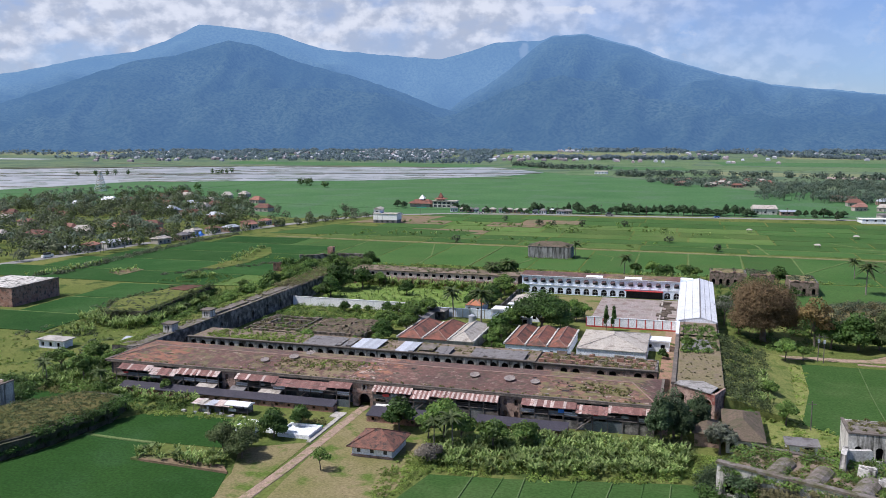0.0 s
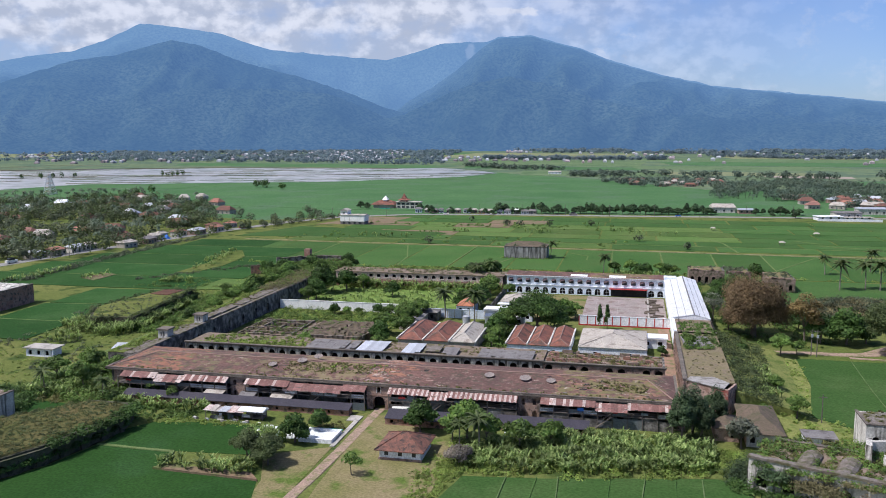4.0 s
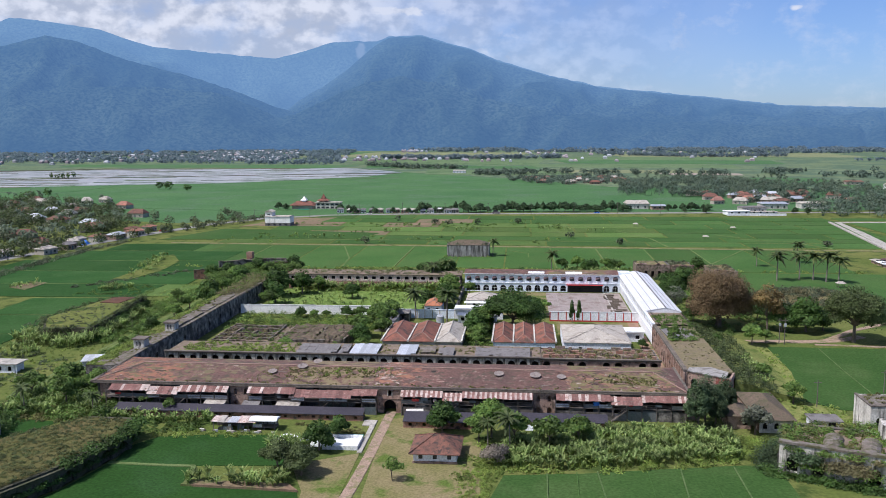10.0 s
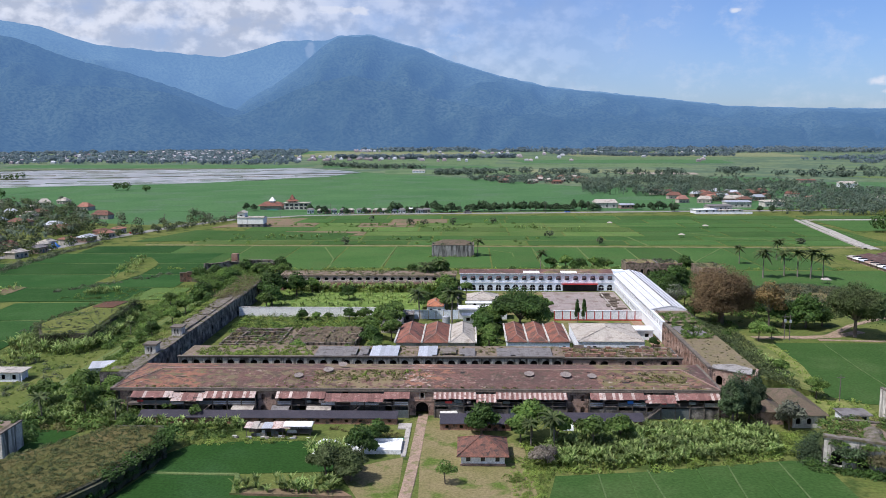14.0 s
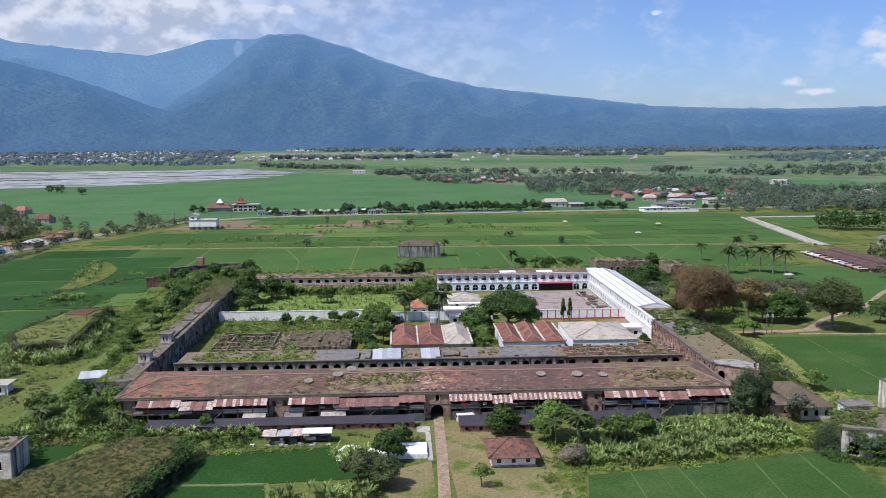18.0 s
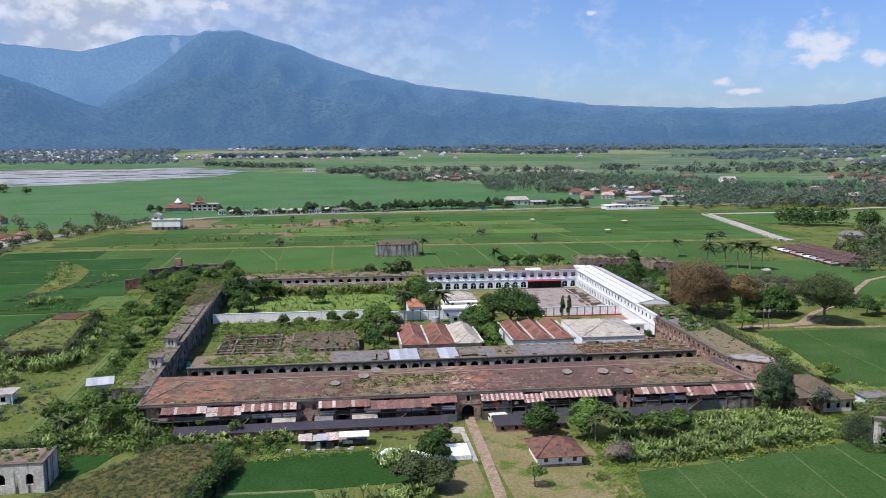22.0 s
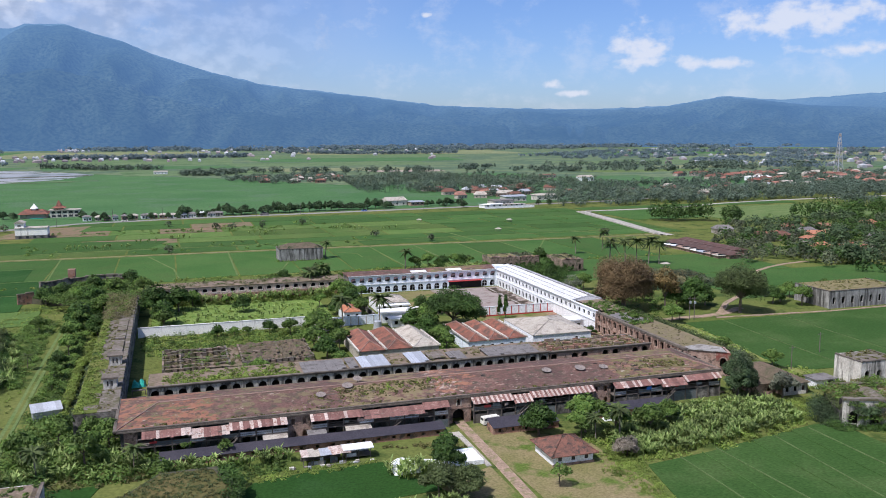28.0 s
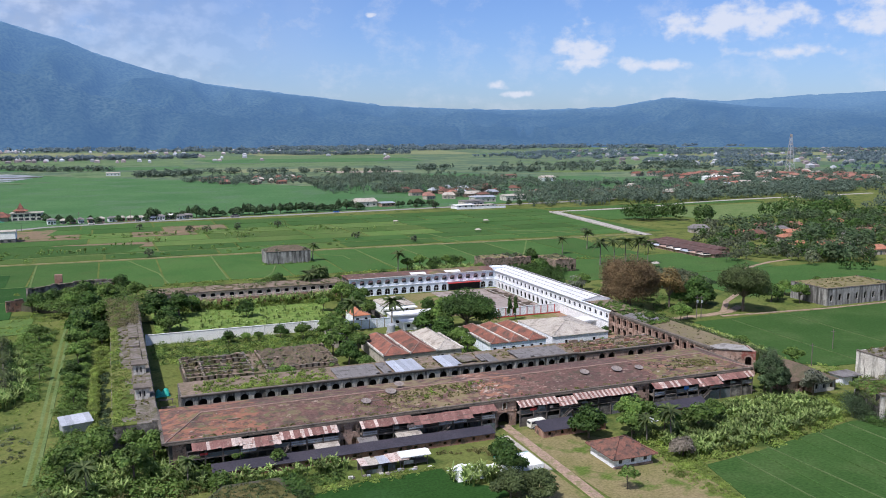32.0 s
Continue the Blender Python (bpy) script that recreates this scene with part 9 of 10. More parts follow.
scrub([(-160, 300), (40, 300), (60, 330), (-140, 345)], 50, L_mid, "bushes scattered over the fields", 56, size=(0.8, 1.8), leaf=0.6)
scrub([(-140, 395), (60, 380), (60, 410), (-130, 412)], 70, L_mid, "bushes scattered over the fields", 57, size=(0.8, 1.8), leaf=0.6)
scrub([(-8, -17), (-2.4, -17), (-2.4, -12), (-20, -11)], 36, L_dry, "dry weeds behind the fence", 58, size=(0.3, 0.8), leaf=0.3)

# village trees and far woods
W_VILL = [(-228, 170), (-226, 330), (-246, 390), (-320, 520), (-420, 600), (-560, 520), (-440, 190), (-300, 120)]
woods(clumps(W_VILL, 540, 61, 30, -0.25), L_village, "dusty green trees of the western village", 61, (2.6, 5.4), (5, 10), 90, 1.0)
woods([(-228 + g2 * 2.1 + (g2 * 37 % 11) - 5, 235 + g2 * 8.5 + (g2 * 53 % 13)) for g2 in range(22)], L_olive, "trees between the roadside houses", 92, (2.2, 4.2), (4, 9), 120, 0.8)
woods(clumps(W_VILL, 360, 60, 36, -0.05), L_olive, "dark trees of the western village", 60, (2.8, 5.6), (6, 12), 150, 0.9)
far_palms(clumps(W_VILL, 170, 62, 50, 0.0), "coconut palms over the western village", 62, (7, 11))
woods([(-224, 380), (-216, 388), (-202, 462), (-194, 455), (-236, 377), (-186, 448), (-316, 456), (-318, 466), (-180, 430), (-240, 420), (-250, 440), (-205, 405)], L_village, "trees by the roadside at the village's edge", 59, (2.6, 4.4), (5, 9), 120, 0.9)
E_WOOD = [(131, 702), (150, 680), (190, 662), (240, 600), (330, 560), (420, 590), (430, 740), (380, 880), (250, 1000), (200, 960), (150, 880)]
woods(clumps(E_WOOD, 430, 63, 40, -0.25), L_far, "trees of the eastern village", 63, (2.8, 5.4), (6, 11), 90, 1.1)
far_palms(spots(E_WOOD, 380, 64), "coconut palms over the eastern village", 64, (5.5, 9.5))
woods(clumps([(254, 476), (330, 466), (480, 476), (640, 490), (700, 560), (560, 600), (330, 550), (262, 530)], 420, 53, 40, -0.3), L_far, "dense trees behind the canal road", 53, (3.0, 6.0), (6, 12), 90, 1.2)
far_palms(spots([(254, 476), (330, 466), (480, 476), (600, 560), (330, 550), (262, 530)], 130, 54), "coconut palms behind the canal road", 54, (6, 10))
NE_VILL = [(222, 172), (228, 246), (262, 262), (290, 310), (420, 325), (500, 200), (460, 90), (330, 80), (240, 120)]
woods(clumps(NE_VILL, 270, 65, 26, -0.1), L_village, "shady trees of the near eastern village", 65, (2.0, 4.4), (3.5, 7.5), 100, 0.9)
woods(clumps(NE_VILL, 200, 58, 22, 0.1), L_dark, "dark trees of the near eastern village", 58, (2.4, 5.0), (5, 10), 110, 0.95)
woods(clumps([(236, 130), (330, 90), (460, 100), (490, 200), (430, 300), (300, 290), (250, 230)], 120, 91, 30, -0.15), L_deep, "broad shady trees of the near eastern village", 91, (4.0, 7.0), (8, 13), 260, 1.0)
woods([(273, 357), (280, 352), (288, 350), (296, 346), (301, 340), (309, 323), (316, 330), (278, 346)], L_dark, "dark clump of trees by the canal road", 57, (6, 9), (11, 16), 420, 1.1)
woods([(380, 337), (390, 330), (400, 322), (412, 318), (431, 317), (396, 309), (420, 330), (440, 326)], L_dark, "dark clump of broad trees on the meadow", 56, (7, 10), (12, 17), 460, 1.1)
woods(clumps([(480, 330), (700, 330), (900, 420), (700, 470), (480, 430)], 120, 66, 60, 0.0), L_far, "trees by the canal road", 66, (3.5, 7), (7, 13), 90, 1.3)
g = random.Random(67)
woods(clumps([(330, 560), (640, 500), (960, 560), (940, 700), (660, 730), (420, 700)], 300, 46, 60, -0.15), L_far, "trees between the canal road and the town", 46, (3.0, 6.0), (6, 11), 60, 1.5)
woods(clumps([(320, 180), (470, 150), (500, 320), (400, 326), (340, 250)], 130, 45, 30, -0.1), L_dark, "dark trees of the near eastern village", 45, (2.6, 5.0), (5, 9), 100, 1.0)
umbrella = make_tree("roadside_tree", "spreading dark roadside tree along the high road", 4.6, 8.0, 1.5, 900, 0.68, L_road, 67, 9, 0.28, 0.55, 0.1)
used = False
x = -50.0
while x < 200:
    if not 118 < x < 150 and not 186 < x < 200:
        put(umbrella, used, x, 503 + x * 0.13 + g.uniform(-3, 3), 0, g.uniform(0.45, 1.3), x, sz=g.uniform(0.6, 1.2))
        used = True
    x += g.uniform(2.8, 7.0)
for x, y in ((-200, 462), (-91, 500), (-104, 486), (-72, 486), (-60, 488), (-112, 505), (-120, 508), (-168, 515), (-172, 530), (-176, 522), (-122, 520), (-86, 482), (-54, 484), (160, 505), (176, 500), (244, 500), (252, 496), (150, 520)):
    put(umbrella, True, x, y, 0, g.uniform(0.5, 0.85), x)
woods([(-200 + 45 * k / 24 + g.uniform(-6, 4), 345 + 100 * k / 24) for k in range(24)], L_village, "row of roadside trees along the high road", 68, (1.8, 3.2), (3.5, 6), 70, 0.8)
woods(spots([(0, 975), (60, 880), (140, 872), (170, 900), (175, 1095), (90, 1040), (30, 1010)], 130, 69), L_far, "trees round a far hamlet", 69, (3.0, 5.5), (6, 10), 50, 1.5)
woods(spots([(-280, 1490), (-165, 1352), (-70, 1335), (-60, 1360), (-160, 1385), (-270, 1520)], 90, 55) + spots([(-52, 1120), (10, 1098), (60, 1180), (150, 1140), (330, 1100), (340, 1120), (150, 1165), (60, 1200), (-40, 1150)], 130, 52), L_far, "far lines of trees between fields", 55, (4, 7), (7, 12), 36, 2.2)
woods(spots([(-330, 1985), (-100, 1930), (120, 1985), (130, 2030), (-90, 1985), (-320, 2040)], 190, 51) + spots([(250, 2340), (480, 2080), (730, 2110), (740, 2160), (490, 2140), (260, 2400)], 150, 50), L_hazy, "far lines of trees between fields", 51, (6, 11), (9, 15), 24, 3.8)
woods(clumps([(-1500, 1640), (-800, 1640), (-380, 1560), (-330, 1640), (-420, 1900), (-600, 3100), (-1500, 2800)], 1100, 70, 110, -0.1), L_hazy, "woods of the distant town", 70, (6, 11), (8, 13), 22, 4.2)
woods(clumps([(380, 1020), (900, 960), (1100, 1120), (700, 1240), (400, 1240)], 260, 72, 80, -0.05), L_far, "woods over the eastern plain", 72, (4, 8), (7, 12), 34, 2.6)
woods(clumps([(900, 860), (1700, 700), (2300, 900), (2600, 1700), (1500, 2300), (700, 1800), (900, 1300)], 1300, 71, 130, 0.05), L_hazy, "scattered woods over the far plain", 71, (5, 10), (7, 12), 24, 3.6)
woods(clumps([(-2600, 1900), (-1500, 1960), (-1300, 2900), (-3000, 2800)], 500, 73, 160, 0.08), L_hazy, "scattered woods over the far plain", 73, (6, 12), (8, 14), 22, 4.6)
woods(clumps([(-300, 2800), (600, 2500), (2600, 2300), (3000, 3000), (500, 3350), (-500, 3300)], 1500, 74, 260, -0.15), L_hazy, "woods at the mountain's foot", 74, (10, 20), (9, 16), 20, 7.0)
woods([(-816, 894), (-789, 902), (-793, 906), (-790, 929), (-778, 932), (-770, 953), (-655, 1005), (-648, 1009), (-640, 1010), (-633, 1012), (-626, 1015), (-1000, 850)], L_dark, "trees on a causeway in the wet fields", 75, (2.5, 4.2), (8, 12), 70, 1.5)
woods([(-379, 775), (-392, 776), (-386, 779), (-347, 749), (-470, 640), (-455, 648), (-430, 560)], L_dark, "lone dark trees on the rice plain", 76, (3, 5), (7, 12), 110, 1.4)
woods([(-60, 430), (60, 330), (86, 300), (-60, 296), (200, 300), (-20, 400), (0, 404), (28, 412), (-30, 405)], L_village, "lone trees on the rice fields", 48, (1.6, 3.0), (3, 6), 80, 0.9)
woods(spots([(560, 540), (950, 540), (950, 900), (620, 900)], 330, 77), L_far, "trees between the houses of the town", 77, (3, 6), (6, 10), 60, 1.6)
roof_slope = lambda x, y: 6.1 + (y + 1.7) * 1.5 / 11.3
scrub([(-34, 1.0), (-24, 0.0), (2, 4.5), (3, 8), (-6, 9.2), (-30, 8.0)], 420, L_dry, "dry yellow grass on the barracks roof", 81, size=(0.08, 0.2), leaf=0.2, per=7, height=roof_slope)
scrub([(-4, 5.5), (-12, 4), (-22, 3), (-14, 8), (0, 8.8)], 40, L_bright, "green weeds on the barracks roof", 82, size=(0.15, 0.4), leaf=0.28, per=16, height=roof_slope)
scrub([(-68, -1.4), (64, -1.4), (64, -0.4), (-68, -0.2)], 220, L_dry, "dry grass along the roof's eave", 83, size=(0.1, 0.3), leaf=0.24, per=12, height=roof_slope)
scrub([(48, 3), (60, 2), (62, 6), (50, 7)], 80, L_dry, "dry weeds on the barracks roof", 84, size=(0.15, 0.5), leaf=0.28, per=16, height=roof_slope)
scrub([(-20, 28.5), (35, 28.5), (35, 39), (-20, 39)], 150, L_dry, "dry weeds on the flat roof", 85, z=5.72, size=(0.2, 0.7), leaf=0.28, per=22)
scrub([(-49.0, -27), (-53.2, -48), (-57.8, -58), (-65, -71), (-67, -70), (-59, -57), (-54.5, -47), (-50, -26)], 260, L_dark, "dark creepers hanging over the ravelin wall", 86, z=1.2, size=(0.7, 1.6), leaf=0.42, per=60)
scrub([(96, -38.4), (103, -41.1), (103, -41.8), (96, -39.2)], 34, L_orange, "brown creepers on the ruined wall", 87, z=2.2, size=(0.7, 1.7), leaf=0.4)
scrub([(81, -31.9), (84.5, -33.4), (84.5, -34.4), (81, -32.9)], 26, L_deep, "dark creeper hanging on the ruined wall", 134, z=3.4, size=(0.9, 1.9), leaf=0.36)
scrub([(86, -34.0), (92.5, -36.6), (92.5, -37.8), (86, -35.2)], 60, L_tan, "brown and green creeper over the ruined wall", 135, z=2.6, size=(1.0, 2.4), leaf=0.36)
scrub([(79, -31.1), (94, -37.4), (94, -38.2), (79, -31.9)], 22, L_mid, "green creepers on the ruined wall", 88, z=2.0, size=(0.8, 2.2), leaf=0.4)
scrub([(76.6, -28.6), (78.4, -29.4), (85.0, -17.4), (83.2, -16.6), (77.8, -23.5)], 80, L_deep, "tall dark bushes against the ruined wall", 201, size=(2.0, 3.6), leaf=0.3, per=150)
scrub([(78.4, -29.2), (80.0, -29.4), (86.2, -18.2), (84.8, -17.6)], 34, L_olive, "creepers climbing over the ruined wall", 202, z=3.4, size=(0.9, 1.8), leaf=0.28, per=90)
scrub([(74, -24.5), (77.5, -25), (83, -20.5), (92, -18), (93, -12), (84, -12.5), (75.5, -12.5)], 330, L_bright, "waist-high green weeds between the grove and the ruin", 203, size=(0.5, 1.3), leaf=0.3, per=40)
scrub([(22.5, -30), (25.5, -31.5), (25.6, -38), (23.4, -52), (20.8, -56), (18.6, -40), (16.5, -36.5)], 240, L_bright, "lush green weeds along the yard's edge", 207, size=(0.25, 0.8), leaf=0.24, per=26)
woods([(203, 168), (209, 171), (216, 172), (222, 182), (228, 176), (233, 170), (240, 172), (246, 186), (251, 192), (238, 160), (244, 154), (232, 146), (248, 164), (258, 198)], L_village, "roadside trees where the lane meets the eastern village", 208, (2.2, 4.4), (5, 10), 240, 0.6)
scrub([(-125, -20), (-96, -20), (-95, 58), (-128, 60), (-140, 20)], 420, L_bright, "low weeds over the western meadow", 91, size=(0.2, 0.7), leaf=0.3, per=16)
scrub(clumps([(-125, -18), (-96, -18), (-95.6, 56), (-128, 58), (-140, 20)], 140, 145, 14, 0.1), 100, L_village, "patches of dusty weeds over the western meadow", 145, size=(0.4, 1.3), leaf=0.36, per=30)
scrub([(-102, 112), (-96, 112), (-92, 160), (-108, 168), (-120, 120)], 160, L_bright, "low weeds over the western meadow", 92, size=(0.3, 1.0), leaf=0.34, per=24)
scrub([(-126, 60), (-104, 60), (-109, 110), (-120, 107)], 260, L_village, "dull grass over the western ravelin", 93, z=4.3, size=(0.2, 0.6), leaf=0.3, per=16)
scrub([(96, -12), (104, -8), (104, 12), (98, 16), (104, 60), (100, 66), (93, 20)], 220, L_bright, "low weeds along the field edge", 94, size=(0.2, 0.7), leaf=0.3, per=18)
scrub([(-77.3, 13), (-72, 13), (-72, 118), (-77.3, 118)], 160, L_dry, "dry tufts on the wall walk", 95, z=6.0, size=(0.15, 0.5), leaf=0.28, per=16)
scrub([(-160, 205), (-70, 206), (100, 206), (190, 205), (190, 210), (-160, 210)], 240, L_bright, "weeds along the northern fields", 96, size=(0.4, 1.3), leaf=0.45, per=26)
scrub([(8, -20), (22, -36), (20, -60), (5, -60), (4, -46)], 90, L_dry, "dry grass tufts on the yard", 97, size=(0.06, 0.16), leaf=0.14, per=8)
scrub([(-48, -22), (-22, -19.5), (-22, -16.6), (-48, -17)], 120, L_bright, "weeds along the paddy's edge", 98, size=(0.2, 0.7), leaf=0.28, per=16)
banana_grove([(82, 18), (92, 18), (94, 44), (83, 46)], 90, "banana plants on the east embankment", 10, 1.5, (1.8, 3.2))
scrub([(-102.4, 58), (-103.6, 62), (-109.6, 110), (-108, 114), (-101, 62)], 200, L_dark, "dark creepers on the western ravelin wall", 99, z=1.6, size=(0.8, 1.9), leaf=0.45, per=60)
scrub([(-95, -21.5), (-81, -21.5), (-82, -8), (-98, -8)], 120, L_dark, "dark thicket behind the watch house", 100, size=(1.2, 2.6), leaf=0.5, per=80)
scrub([(-95, -30), (-81, -30), (-81, -23), (-95, -23)], 40, L_mid, "weeds on the watch house roof", 101, z=5.5, size=(0.3, 0.9), leaf=0.34, per=30)
scrub([(-8, 248.5), (13, 248.5), (13, 260), (-8, 260)], 80, L_village, "dull weeds on the powder house roof", 102, z=6.3, size=(0.4, 1.2), leaf=0.5, per=24)
scrub([(-10, 246.5), (15, 246.5), (15, 249), (-10, 249)], 40, L_mid, "weeds at the powder house foot", 136, size=(0.4, 1.3), leaf=0.4, per=24)
scrub([(80, 185.5), (122, 173), (122, 176), (96, 187), (80, 188)], 90, L_deep, "dark bushes before the northeast bastion", 137, size=(0.8, 2.0), leaf=0.45)
scrub([(81, 189), (105, 192), (105, 202), (81, 198)], 80, L_village, "dull weeds over the northeast bastion", 138, z=5.6, size=(0.5, 1.4), leaf=0.42)
scrub([(111, 176), (120.5, 176), (120.5, 192), (111, 192)], 60, L_village, "dull weeds over the northeast bastion", 139, z=5.4, size=(0.4, 1.1), leaf=0.4)
scrub([(103.5, -9.2), (113.5, -9.2), (113.5, -1.5), (103.5, -1.5)], 26, L_dry, "dry weeds on the eastern watch house roof", 140, z=6.8, size=(0.3, 0.8), leaf=0.34)
scrub([(101, -12.6), (115, -13), (115, -10), (101, -10)], 34, L_mid, "weeds at the eastern watch house foot", 141, size=(0.6, 1.6), leaf=0.4)
scrub([(166, 71), (197, 71), (197, 87), (166, 87)], 110, L_dry, "dry weeds on the casemate roof", 103, z=6.3, size=(0.3, 0.9), leaf=0.45, per=20)
# filling growth inside the walls and in the corners
for k, (x, y, sc) in enumerate(((-46, 96, 0.55), (-41, 95, 0.5), (-37, 96, 0.45), (-30, 97, 0.6), (-24, 92, 0.8), (-14, 94, 1.1), (-18, 60, 0.9), (-16, 50, 0.7), (-13, 68, 1.0),
                                (16, 74, 1.0), (18, 80, 1.1), (17, 66, 0.8), (16, 90, 0.9), (32, 94, 0.9), (20, 88, 1.2), (36, 104, 0.7), (30, 110, 0.7), (-40, 62, 0.5), (-28, 68, 0.4), (-52, 70, 0.4), (-38, 48, 0.75), (66, 62, 0.4), (56, 48, 0.5),
                                (-40, 148, 0.5), (-62, 120, 1.1), (-52, 148, 0.9), (-8, 132, 0.8), (-86, 152, 1.2), (-92, 164, 1.1), (-80, 172, 1.2), (-88, 182, 1.1), (-70, 178, 1.1), (-100, 178, 0.9), (-104, 168, 1.0),
                                (29, 108, 1.0), (34, 112, 0.9), (25, 112, 0.8), (38, 108, 0.8), (3, 112, 1.0), (2, 122, 1.1), (3, 134, 1.2), (2, 144, 1.2), (-4, 118, 0.8), (10, 142, 0.8),
                                (-88, 50, 0.6), (-89, 72, 0.7), (-100, 120, 0.8), (-82, 142, 1.1), (88, 100, 0.8), (90, 122, 1.0), (99, 132, 1.0), (110, 104, 0.8), (122, 98, 0.9), (104, 112, 1.0), (128, 100, 0.8),
                                (49, 204, 0.9), (56, 207, 1.0), (63, 204, 0.8), (69, 206, 0.9), (75, 203, 0.8), (52, 176, 0.8), (62, 178, 0.8), (74, 178, 0.9), (30, 182, 0.7), (10, 178, 0.8), (-20, 176, 0.9), (-14, 186, 0.8), (-40, 178, 0.7), (166, 92, 0.9), (152, 84, 0.9), (158, 96, 0.8), (186, 96, 0.8))):
    put(light_tree if k % 3 else round_tree, True, x, y, 0, sc, k * 1.7)
scrub([(-62, 54), (-23, 54), (-23, 74), (-62, 74)], 150, L_tan, "dry weeds in the roofless ruin", 111, z=2.4, size=(0.3, 0.9), leaf=0.36, per=34)
scrub([(-12, 42), (64, 42), (64, 51.5), (-12, 51.5)], 260, L_mid, "tall weeds before the cell blocks", 112, size=(0.8, 2.0), leaf=0.42, per=50)
scrub([(-66, 78), (-14, 78), (-14, 102), (-66, 102)], 260, L_bright, "bright weeds before the white garden wall", 113, size=(0.5, 1.6), leaf=0.4)
scrub([(14, 55), (21, 55), (21, 96), (14, 96)], 90, L_mid, "shrubs between the cell blocks", 114, size=(0.8, 2.2), leaf=0.42)
scrub([(84, 80), (112, 78), (126, 96), (112, 126), (84, 130)], 150, L_mid, "shrubs under the great tree", 115, size=(0.6, 1.8), leaf=0.45)
scrub([(78.4, -30.9), (104, -41.6), (104.2, -40.6), (78.6, -29.8)], 34, L_mid, "creepers over the ruined wall's coping", 116, z=4.9, size=(0.5, 1.5), leaf=0.4)
scrub([(84, -33.3), (104, -41.8), (104.2, -40.8), (84, -32.3)], 24, L_tan, "brown creepers over the ruined wall's coping", 117, z=4.6, size=(0.5, 1.3), leaf=0.4)
scrub([(-70, 147), (-64, 160), (-84, 168), (-92, 150), (-82, 140)], 160, L_dark, "dark thicket in the northwest corner", 118, size=(1.2, 2.8), leaf=0.5, per=80)
scrub([(-60, 19.5), (-64, 26), (-65, 26), (-70, 14), (-66, 12)], 20, L_bright, "weeds in the alley", 119, size=(0.2, 0.6), leaf=0.3)
scrub([(43, 78), (69, 78), (69, 80), (43, 80)], 30, L_mid, "shrubs behind the workshop", 120, size=(0.4, 1.0), leaf=0.36)


# ---- loose things ----
def satellite_dish(x, y, z, s=1.0):
    t = thing("satellite_dish", (x, y, z), "large round mesh satellite dish on the rusty roof", "dish", "dishes on the barracks roof")
    bm = bmesh.new()
    n, rings = 20, 4
    prev = None
    c = bm.verts.new((0, 0, 0.55 * s))
    for k in range(1, rings + 1):
        q = k / rings
        cur = [bm.verts.new((math.cos(a * math.tau / n) * 1.45 * s * q, math.sin(a * math.tau / n) * 1.45 * s * q, (0.6 + 0.2 * q * q) * s)) for a in range(n)]
        for a in range(n):
            if prev is None:
                bm.faces.new((c, cur[a], cur[(a + 1) % n]))
            else:
                bm.faces.new((prev[a], cur[a], cur[(a + 1) % n], prev[(a + 1) % n]))
        prev = cur
    # the dish tips southwards
    bmesh.ops.rotate(bm, verts=bm.verts, cent=(0, 0, 0.7 * s), matrix=Euler((radians(14), 0, 0)).to_matrix())
    part("reflector", bm, M_dish, t, world=False)
    bm = bmesh.new()
    tube(bm, (0, 0, -0.2), (0, 0, 0.6 * s), 0.08, 0.08, 6)
    part("stand", bm, M_wood, t, world=False)
    bm = bmesh.new()
    for a in (0.3, 2.4, 4.5):
        tube(bm, (math.cos(a) * 1.3 * s, math.sin(a) * 1.3 * s, 0.9 * s), (0, 0, 1.7 * s), 0.03, 0.03, 4)
    part("feed_arm", bm, M_wood, t, world=False)


def roof_z(y):
    return 6.1 + (y + 1.7) * 1.5 / 11.3


for x, y, s in ((-19.5, 11.5, 0.75), (-29, 5.0, 0.75), (-22.5, 8.2, 0.85), (25, 6.2, 0.8), (33.5, 5.6, 0.9), (39.5, 5.2, 0.75)):
    satellite_dish(x, y, roof_z(y) - 0.15, s)


